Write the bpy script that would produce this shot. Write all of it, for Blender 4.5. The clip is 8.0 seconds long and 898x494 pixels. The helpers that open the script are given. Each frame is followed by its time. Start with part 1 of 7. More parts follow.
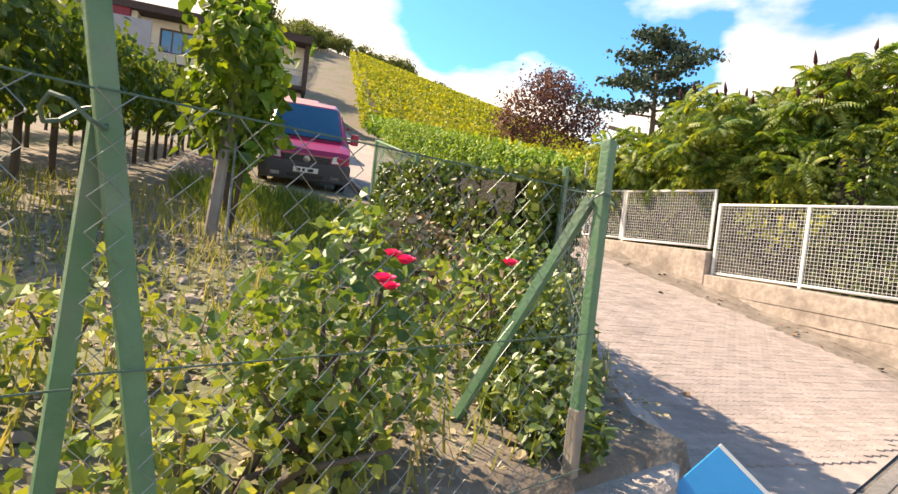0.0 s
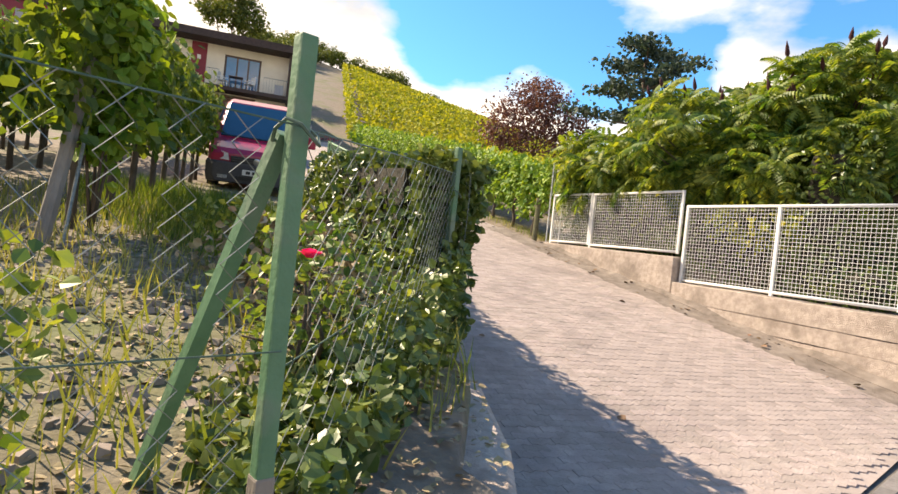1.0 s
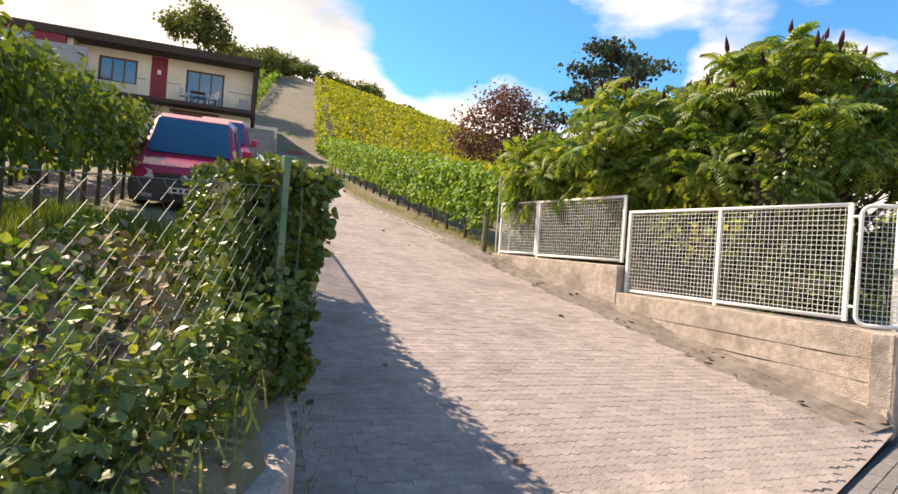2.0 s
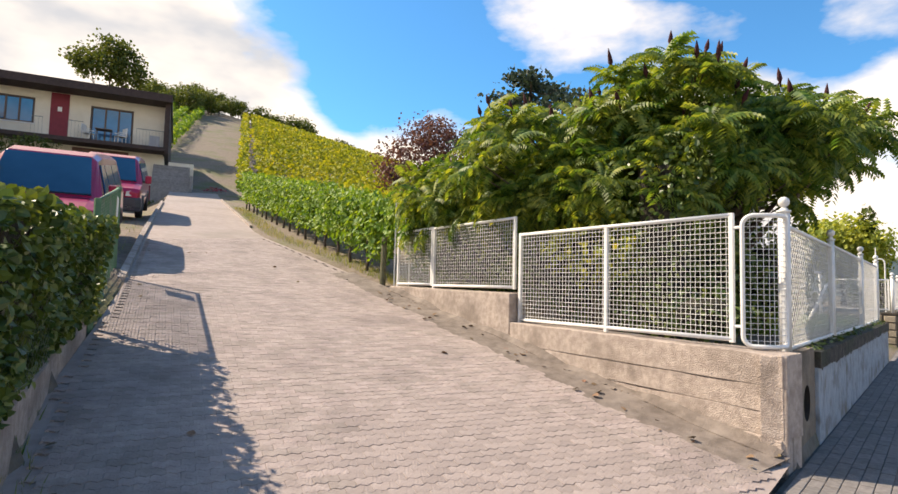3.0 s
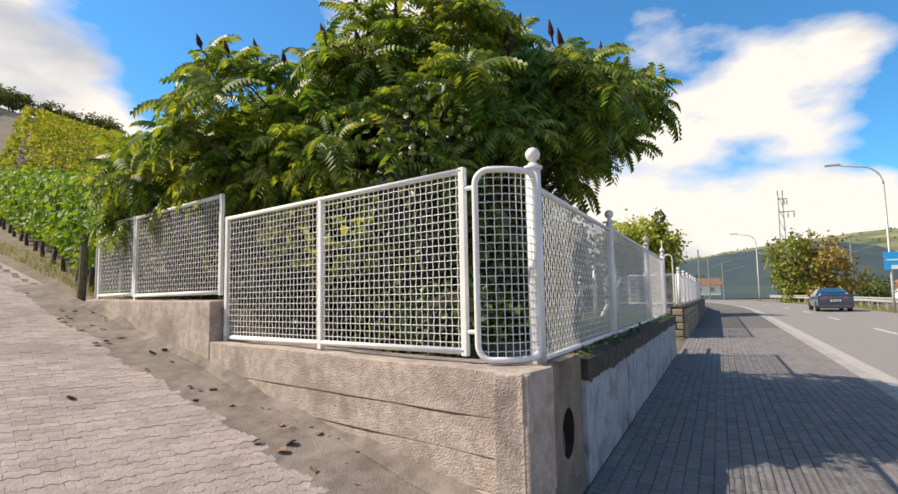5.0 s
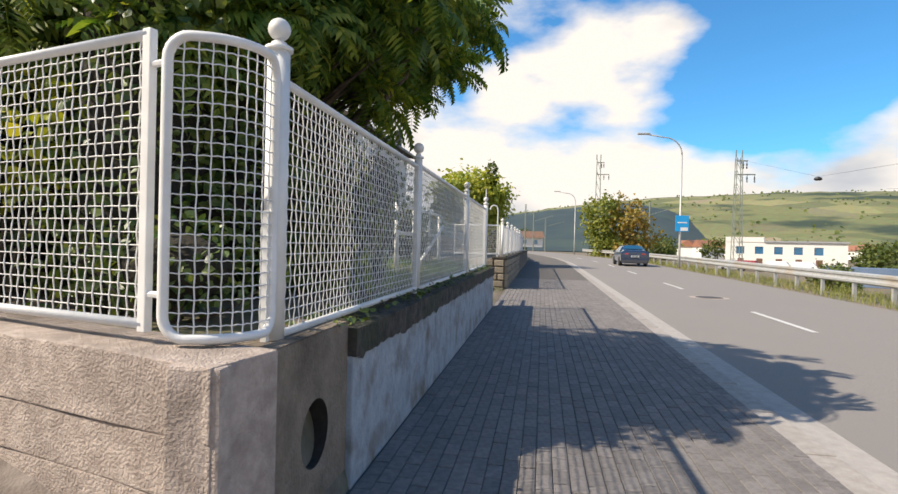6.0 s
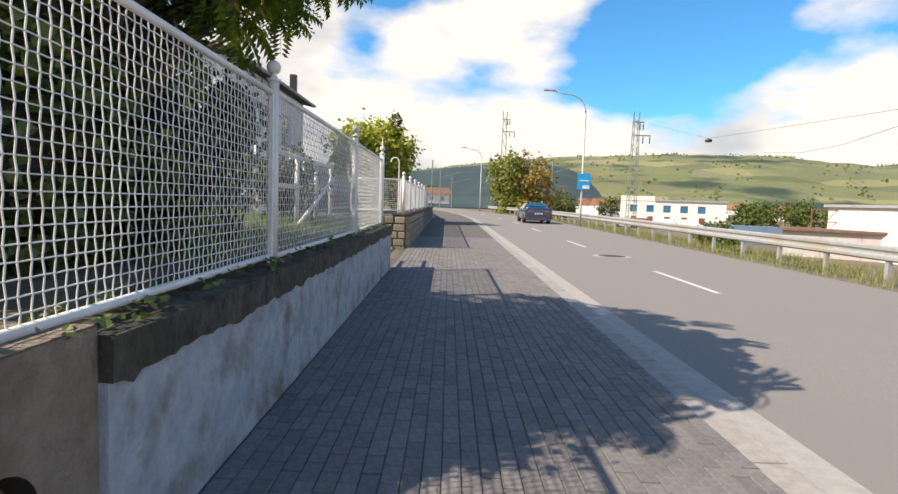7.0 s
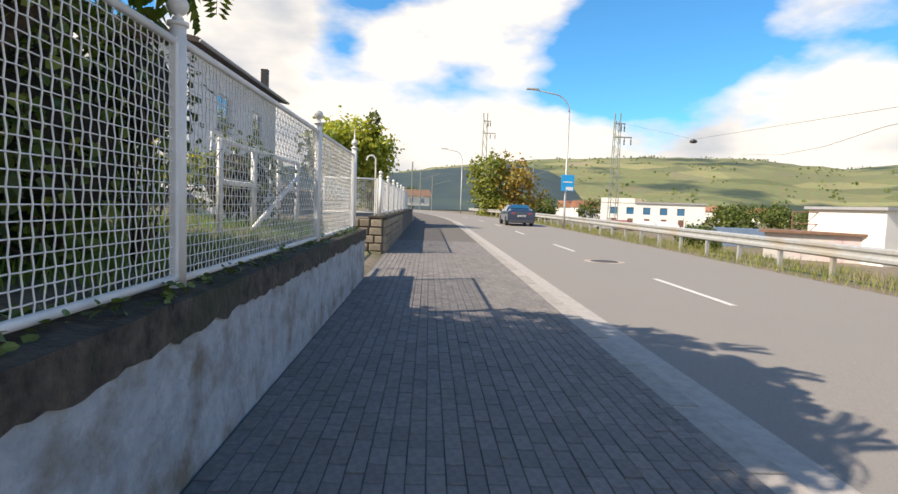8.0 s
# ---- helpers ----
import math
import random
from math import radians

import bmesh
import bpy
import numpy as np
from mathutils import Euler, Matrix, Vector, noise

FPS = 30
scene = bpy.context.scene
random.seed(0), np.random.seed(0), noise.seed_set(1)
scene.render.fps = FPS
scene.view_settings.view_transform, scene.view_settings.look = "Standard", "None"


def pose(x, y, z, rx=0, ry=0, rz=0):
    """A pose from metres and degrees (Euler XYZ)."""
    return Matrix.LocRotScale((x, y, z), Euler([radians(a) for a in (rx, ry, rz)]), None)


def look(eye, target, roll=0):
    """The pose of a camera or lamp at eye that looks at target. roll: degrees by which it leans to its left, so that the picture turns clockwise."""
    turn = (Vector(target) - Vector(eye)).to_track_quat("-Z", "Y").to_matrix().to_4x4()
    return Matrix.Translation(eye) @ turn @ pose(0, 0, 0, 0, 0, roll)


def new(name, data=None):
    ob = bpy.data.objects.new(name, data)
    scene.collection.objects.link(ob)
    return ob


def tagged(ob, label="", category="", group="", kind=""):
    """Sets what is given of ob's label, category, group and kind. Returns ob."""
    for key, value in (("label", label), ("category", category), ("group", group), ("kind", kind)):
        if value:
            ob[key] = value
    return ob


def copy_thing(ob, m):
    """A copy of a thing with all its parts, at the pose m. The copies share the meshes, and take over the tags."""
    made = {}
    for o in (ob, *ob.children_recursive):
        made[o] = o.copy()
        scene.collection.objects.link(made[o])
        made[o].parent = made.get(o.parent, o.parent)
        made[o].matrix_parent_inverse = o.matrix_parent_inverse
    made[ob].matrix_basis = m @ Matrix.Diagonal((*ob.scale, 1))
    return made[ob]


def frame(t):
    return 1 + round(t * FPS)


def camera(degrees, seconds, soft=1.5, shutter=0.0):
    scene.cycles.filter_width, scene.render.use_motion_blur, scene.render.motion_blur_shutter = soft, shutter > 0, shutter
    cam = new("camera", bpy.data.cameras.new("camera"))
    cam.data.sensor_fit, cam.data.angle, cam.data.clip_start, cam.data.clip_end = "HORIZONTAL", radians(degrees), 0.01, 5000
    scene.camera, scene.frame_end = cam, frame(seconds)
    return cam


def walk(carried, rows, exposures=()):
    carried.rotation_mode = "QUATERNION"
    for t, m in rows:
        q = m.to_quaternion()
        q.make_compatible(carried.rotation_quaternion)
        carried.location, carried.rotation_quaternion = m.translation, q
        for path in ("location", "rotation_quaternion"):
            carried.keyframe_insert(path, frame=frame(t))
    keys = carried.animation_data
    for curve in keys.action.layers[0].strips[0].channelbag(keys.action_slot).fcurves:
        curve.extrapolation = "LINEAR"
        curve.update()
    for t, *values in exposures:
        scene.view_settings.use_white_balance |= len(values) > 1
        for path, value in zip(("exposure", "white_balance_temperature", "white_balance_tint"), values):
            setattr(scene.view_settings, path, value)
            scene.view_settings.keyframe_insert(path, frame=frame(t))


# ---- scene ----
cam = camera(76.5, 8.0)
PATH = [
    (0, (-0.051, -0.089, 1.35), (1.279, 1.402, 1.281), 6.4),
    (0.5, (0.485, -0.118, 1.343), (1.822, 1.369, 1.307), 6.0),
    (1, (0.997, -0.087, 1.315), (2.331, 1.403, 1.291), 6.1),
    (2.3, (2.265, -0.224, 1.494), (3.657, 1.212, 1.534), 3.4),
    (2.5, (2.495, -0.244, 1.501), (3.907, 1.17, 1.567), 3.1),
    (3, (3.119, -0.247, 1.495), (4.625, 1.061, 1.634), 1.4),
    (3.5, (3.733, -0.174, 1.46), (5.276, 1.09, 1.612), 1.2),
    (4, (4.34, -0.21, 1.462), (5.994, 0.902, 1.631), 0.7),
    (5.5, (6.117, -0.242, 1.392), (8.002, 0.416, 1.493), -0.6),
    (6, (6.766, -0.317, 1.428), (8.74, 0.005, 1.415), 1.4),
    (6.5, (7.367, -0.38, 1.427), (9.366, -0.383, 1.385), 1.9),
    (7, (7.956, -0.405, 1.422), (9.95, -0.411, 1.265), 2.0),
    (7.5, (8.563, -0.445, 1.422), (10.555, -0.54, 1.268), 2.1),
    (8, (9.16, -0.389, 1.403), (11.153, -0.464, 1.256), 2.0),
]
walk(cam, [(t, look(eye, target, roll)) for t, eye, target, roll in PATH], [(0.0, 1.18, 8500, 14), (1.0, 0.98, 8200, 14), (2.5, 0.80, 7900, 14), (3.5, 0.53, 7500, 14), (5.5, 0.37, 7150, 12), (8.0, 0.50, 7300, 12)])

# ---- world, sun ----
SUN_DIR = Vector((-0.34 * 0.731, 0.94 * 0.731, 0.682)).normalized()
world = bpy.data.worlds.new("world")
scene.world = world
world.use_nodes = True
wn, wl = world.node_tree.nodes, world.node_tree.links
wn.clear()
w_out = wn.new("ShaderNodeOutputWorld")
w_bg = wn.new("ShaderNodeBackground")
w_bg.inputs["Strength"].default_value = 0.050
sky = wn.new("ShaderNodeTexSky")
sky.sky_type = "NISHITA"
sky.sun_disc = False
sky.sun_elevation = math.asin(SUN_DIR.z)
sky.sun_rotation = math.atan2(SUN_DIR.x, SUN_DIR.y)
sky.ozone_density = 3.0
sky.dust_density = 0.3
sky.altitude = 200
# clouds: two noise layers on the dome, white with grey undersides
w_tc = wn.new("ShaderNodeTexCoord")
w_map = wn.new("ShaderNodeMapping")
w_map.inputs["Scale"].default_value = (1.0, 1.0, 2.3)
w_map.inputs["Location"].default_value = (0.35, 0.2, 0.1)
w_n1 = wn.new("ShaderNodeTexNoise")
w_n1.inputs["Scale"].default_value = 2.1
w_n1.inputs["Detail"].default_value = 9
w_n1.inputs["Roughness"].default_value = 0.52
w_sep = wn.new("ShaderNodeSeparateXYZ")
w_h = wn.new("ShaderNodeMapRange")
w_h.inputs["From Min"].default_value = 0.05
w_h.inputs["From Max"].default_value = 0.9
w_h.inputs["To Min"].default_value = 0.17
w_h.inputs["To Max"].default_value = -0.264
w_add = wn.new("ShaderNodeMath")
w_ramp = wn.new("ShaderNodeValToRGB")
w_ramp.color_ramp.elements[0].position = 0.50
w_ramp.color_ramp.elements[1].position = 0.60
w_n2 = wn.new("ShaderNodeTexNoise")
w_n2.inputs["Scale"].default_value = 3.3
w_n2.inputs["Detail"].default_value = 5
w_cc = wn.new("ShaderNodeValToRGB")
w_cc.color_ramp.elements[0].position, w_cc.color_ramp.elements[0].color = 0.32, (8.6, 9.6, 11.2, 1)
w_cc.color_ramp.elements[1].position, w_cc.color_ramp.elements[1].color = 0.50, (15.6, 15.4, 15.2, 1)
w_mix = wn.new("ShaderNodeMixRGB")
w_blue = wn.new("ShaderNodeMixRGB")
w_blue.blend_type = "MULTIPLY"
w_blue.inputs["Fac"].default_value = 1.0
w_blue.inputs["Color2"].default_value = (0.95, 2.45, 3.3, 1)
wl.new(w_tc.outputs["Generated"], w_map.inputs["Vector"])
wl.new(w_map.outputs["Vector"], w_n1.inputs["Vector"])
wl.new(w_map.outputs["Vector"], w_n2.inputs["Vector"])
wl.new(w_tc.outputs["Generated"], w_sep.inputs[0])
wl.new(w_sep.outputs["Z"], w_h.inputs["Value"])
# the cloud bank is thicker towards the sun
w_dot = wn.new("ShaderNodeVectorMath")
w_dot.operation = "DOT_PRODUCT"
w_dot.inputs[1].default_value = SUN_DIR
w_near = wn.new("ShaderNodeMapRange")
w_near.inputs["From Min"].default_value = 0.3
w_near.inputs["From Max"].default_value = 0.75
w_near.inputs["To Min"].default_value = 0.0
w_near.inputs["To Max"].default_value = 0.19
w_add2 = wn.new("ShaderNodeMath")
wl.new(w_tc.outputs["Generated"], w_dot.inputs[0])
wl.new(w_dot.outputs["Value"], w_near.inputs["Value"])
wl.new(w_n1.outputs["Fac"], w_add.inputs[0])
wl.new(w_h.outputs["Result"], w_add.inputs[1])
wl.new(w_add.outputs[0], w_add2.inputs[0])
wl.new(w_near.outputs["Result"], w_add2.inputs[1])
# single clouds and clear gaps: direction, half width in degrees, cover
SKY_LOBES = [((0.901, 0.284, 0.327), 10, 0.16), ((0.942, 0.03, 0.33), 9, 0.15), ((0.762, 0.472, 0.462), 9, 0.17), ((0.70, 0.65, 0.27), 8, 0.10), ((0.94, -0.139, 0.305), 8, 0.13),
             ((0.62, 0.69, 0.38), 19, -0.17), ((0.60, 0.71, 0.33), 8, -0.10), ((0.872, 0.244, 0.435), 9, -0.12), ((0.895, -0.335, 0.29), 11, -0.12), ((0.30, 0.88, 0.34), 20, 0.10)]
w_sum = w_add2
for w_dir, w_wide, w_cover in SKY_LOBES:
    w_d = wn.new("ShaderNodeVectorMath")
    w_d.operation = "DOT_PRODUCT"
    w_d.inputs[1].default_value = Vector(w_dir).normalized()
    w_r = wn.new("ShaderNodeMapRange")
    w_r.interpolation_type = "SMOOTHSTEP"
    w_r.inputs["From Min"].default_value = math.cos(radians(w_wide))
    w_r.inputs["From Max"].default_value = 1.0
    w_r.inputs["To Max"].default_value = w_cover
    w_a = wn.new("ShaderNodeMath")
    wl.new(w_tc.outputs["Generated"], w_d.inputs[0])
    wl.new(w_d.outputs["Value"], w_r.inputs["Value"])
    wl.new(w_sum.outputs[0], w_a.inputs[0])
    wl.new(w_r.outputs["Result"], w_a.inputs[1])
    w_sum = w_a
wl.new(w_sum.outputs[0], w_ramp.inputs["Fac"])
wl.new(w_n2.outputs["Fac"], w_cc.inputs["Fac"])
wl.new(sky.outputs["Color"], w_blue.inputs["Color1"])
wl.new(w_ramp.outputs["Color"], w_mix.inputs["Fac"])
wl.new(w_blue.outputs["Color"], w_mix.inputs["Color1"])
wl.new(w_cc.outputs["Color"], w_mix.inputs["Color2"])
wl.new(w_mix.outputs["Color"], w_bg.inputs["Color"])
wl.new(w_bg.outputs["Background"], w_out.inputs["Surface"])

sun = new("sun", bpy.data.lights.new("sun", "SUN"))
sun.data.energy = 5.0
sun.data.angle = radians(0.5)
sun.data.color = (1.0, 0.93, 0.82)
sun.matrix_basis = look(SUN_DIR * 50, (0, 0, 0))


# ---- materials ----
def mat(name, c1, c2=None, scale=3.0, rough=0.85, metal=0.0, bump=0.0, bscale=40.0, c3=None, scale3=0.5,
        lo=0.35, hi=0.65, island=0.0, rand=0.0, spec=0.5, translucent=0.0, coat=0.0, stretch=(1, 1, 1)):
    """Two colours mixed by fine noise, a third by coarse noise, with bump; island, rand: value spread per piece."""
    m = bpy.data.materials.new(name)
    m.use_nodes = True
    n, l = m.node_tree.nodes, m.node_tree.links
    b = n["Principled BSDF"]
    b.inputs["Roughness"].default_value = rough
    b.inputs["Metallic"].default_value = metal
    b.inputs["Specular IOR Level"].default_value = spec
    b.inputs["Coat Weight"].default_value = coat
    tc = n.new("ShaderNodeTexCoord")
    mp = n.new("ShaderNodeMapping")
    mp.inputs["Scale"].default_value = stretch
    l.new(tc.outputs["Object"], mp.inputs["Vector"])
    c2 = c2 or tuple(v * 0.8 for v in c1)

    def layer(sc, a, z):
        t = n.new("ShaderNodeTexNoise")
        t.inputs["Scale"].default_value = sc
        t.inputs["Detail"].default_value = 6
        t.inputs["Roughness"].default_value = 0.6
        l.new(mp.outputs["Vector"], t.inputs["Vector"])
        r = n.new("ShaderNodeMapRange")
        r.inputs["From Min"].default_value, r.inputs["From Max"].default_value = a, z
        l.new(t.outputs["Fac"], r.inputs["Value"])
        return r.outputs["Result"]

    mix = n.new("ShaderNodeMixRGB")
    mix.inputs["Color1"].default_value, mix.inputs["Color2"].default_value = (*c1, 1), (*c2, 1)
    l.new(layer(scale, lo, hi), mix.inputs["Fac"])
    out = mix.outputs["Color"]
    if c3:
        mx = n.new("ShaderNodeMixRGB")
        mx.inputs["Color2"].default_value = (*c3, 1)
        l.new(layer(scale3, 0.48, 0.68), mx.inputs["Fac"])
        l.new(out, mx.inputs["Color1"])
        out = mx.outputs["Color"]
    if island or rand:
        g = n.new("ShaderNodeNewGeometry" if island else "ShaderNodeObjectInfo")
        r = n.new("ShaderNodeMapRange")
        r.inputs["To Min"].default_value, r.inputs["To Max"].default_value = 1 - (island or rand), 1 + (island or rand)
        l.new(g.outputs["Random Per Island" if island else "Random"], r.inputs["Value"])
        hs = n.new("ShaderNodeHueSaturation")
        l.new(r.outputs["Result"], hs.inputs["Value"])
        if island:
            r2 = n.new("ShaderNodeMapRange")
            r2.inputs["To Min"].default_value, r2.inputs["To Max"].default_value = 0.5 + island * 0.07, 0.5 - island * 0.07
            l.new(g.outputs["Random Per Island"], r2.inputs["Value"])
            l.new(r2.outputs["Result"], hs.inputs["Hue"])
        l.new(out, hs.inputs["Color"])
        out = hs.outputs["Color"]
    l.new(out, b.inputs["Base Color"])
    if bump:
        bt = n.new("ShaderNodeTexNoise")
        bt.inputs["Scale"].default_value = bscale
        bt.inputs["Detail"].default_value = 5
        l.new(mp.outputs["Vector"], bt.inputs["Vector"])
        bp = n.new("ShaderNodeBump")
        bp.inputs["Strength"].default_value = bump
        bp.inputs["Distance"].default_value = 0.02
        l.new(bt.outputs["Fac"], bp.inputs["Height"])
        l.new(bp.outputs["Normal"], b.inputs["Normal"])
    if translucent:
        tr = n.new("ShaderNodeBsdfTranslucent")
        hs2 = n.new("ShaderNodeMixRGB")
        hs2.blend_type = "MULTIPLY"
        hs2.inputs["Fac"].default_value = 1
        hs2.inputs["Color2"].default_value = (1.5, 1.35, 0.5, 1)
        l.new(out, hs2.inputs["Color1"])
        l.new(hs2.outputs["Color"], tr.inputs["Color"])
        ms = n.new("ShaderNodeMixShader")
        ms.inputs["Fac"].default_value = translucent
        l.new(b.outputs["BSDF"], ms.inputs[1])
        l.new(tr.outputs["BSDF"], ms.inputs[2])
        l.new(ms.outputs["Shader"], n["Material Output"].inputs["Surface"])
    return m


def glass(name, tint=(0.75, 0.85, 0.9), rough=0.02):
    m = bpy.data.materials.new(name)
    m.use_nodes = True
    b = m.node_tree.nodes["Principled BSDF"]
    b.inputs["Base Color"].default_value = (*tint, 1)
    b.inputs["Roughness"].default_value = rough
    b.inputs["Transmission Weight"].default_value = 1.0
    b.inputs["IOR"].default_value = 1.45
    return m


M_earth = mat("earth", (0.135, 0.103, 0.076), (0.235, 0.188, 0.142), 6, 0.95, bump=0.9, bscale=18, c3=(0.12, 0.13, 0.05), scale3=0.35)
M_asphalt = mat("road_asphalt", (0.205, 0.187, 0.170), (0.262, 0.240, 0.220), 60, 0.9, bump=0.25, bscale=220, c3=(0.225, 0.207, 0.19), scale3=0.25)
M_paver = mat("grey_paver", (0.150, 0.137, 0.130), (0.215, 0.198, 0.188), 25, 0.9, bump=0.4, bscale=150, rand=0.14)
M_joint = mat("sandy_joint", (0.10, 0.09, 0.08), (0.15, 0.135, 0.12), 14, 0.95, bump=0.4, bscale=120)
M_drive = mat("drive_paver", (0.300, 0.245, 0.222), (0.385, 0.320, 0.290), 9, 0.9, bump=0.5, bscale=60, rand=0.12, c3=(0.25, 0.205, 0.187), scale3=1.3)
M_drive_far = mat("drive_surface", (0.295, 0.242, 0.218), (0.38, 0.316, 0.286), 5, 0.9, bump=0.4, bscale=16, c3=(0.26, 0.22, 0.19), scale3=0.5)
M_conc = mat("old_concrete", (0.34, 0.278, 0.24), (0.50, 0.42, 0.368), 14, 0.92, bump=0.7, bscale=85, c3=(0.24, 0.197, 0.168), scale3=2.1)
M_conc_dark = mat("mossy_concrete", (0.022, 0.019, 0.016), (0.095, 0.08, 0.065), 9, 0.95, bump=0.8, bscale=30, c3=(0.035, 0.045, 0.02), scale3=2.0)
M_bluewall = mat("pale_blue_render", (0.27, 0.315, 0.36), (0.37, 0.41, 0.455), 9, 0.85, bump=0.8, bscale=24, c3=(0.17, 0.16, 0.135), scale3=3.0)
M_white = mat("white_paint", (0.80, 0.80, 0.79), (0.72, 0.72, 0.70), 6, 0.42, bump=0.08, bscale=50, c3=(0.66, 0.65, 0.62), scale3=2.5)
M_green = mat("green_paint", (0.065, 0.165, 0.085), (0.095, 0.21, 0.115), 9, 0.6, bump=0.2, bscale=60, c3=(0.16, 0.20, 0.15), scale3=3.0)
M_wire = mat("galvanised_wire", (0.30, 0.31, 0.29), (0.18, 0.20, 0.18), 30, 0.5, metal=0.5)
M_wire_green = mat("green_wire", (0.05, 0.10, 0.065), (0.09, 0.14, 0.10), 30, 0.5)
M_bark = mat("dark_bark", (0.075, 0.055, 0.04), (0.13, 0.10, 0.075), 14, 0.95, bump=0.9, bscale=30, stretch=(1, 1, 0.25))
M_wood = mat("grey_wood", (0.27, 0.235, 0.20), (0.17, 0.145, 0.12), 10, 0.9, bump=0.6, bscale=30, stretch=(1, 1, 0.15))
M_vine = mat("vine_leaf", (0.120, 0.248, 0.035), (0.240, 0.352, 0.045), 1.5, 0.6, island=0.35, translucent=0.3, spec=0.35)
M_vine_dark = mat("dark_vine_leaf", (0.070, 0.130, 0.026), (0.135, 0.185, 0.036), 1.5, 0.6, island=0.38, translucent=0.38, spec=0.35)
M_vine_far = mat("yellowing_vine_leaf", (0.25, 0.30, 0.03), (0.38, 0.38, 0.04), 0.3, 0.65, island=0.38, translucent=0.3, spec=0.3)
M_sumac = mat("sumac_leaf", (0.076, 0.170, 0.030), (0.225, 0.275, 0.052), 2.2, 0.5, island=0.5, translucent=0.42, spec=0.4)
M_ivy = mat("ivy_leaf", (0.06, 0.115, 0.028), (0.13, 0.175, 0.04), 2.5, 0.42, island=0.42, translucent=0.22)
M_rose = mat("rose_leaf", (0.085, 0.170, 0.040), (0.235, 0.300, 0.060), 2.5, 0.5, island=0.45, translucent=0.3)
M_grass = mat("grass_blade", (0.168, 0.224, 0.042), (0.336, 0.308, 0.112), 1.0, 0.75, island=0.4, translucent=0.3)
M_dry = mat("dry_leaf", (0.26, 0.19, 0.10), (0.38, 0.31, 0.19), 3.0, 0.85, island=0.4)
M_silt = mat("trodden_grey_silt", (0.130, 0.106, 0.090), (0.215, 0.178, 0.152), 7, 0.95, bump=0.5, bscale=70, c3=(0.27, 0.23, 0.20), scale3=2.4)


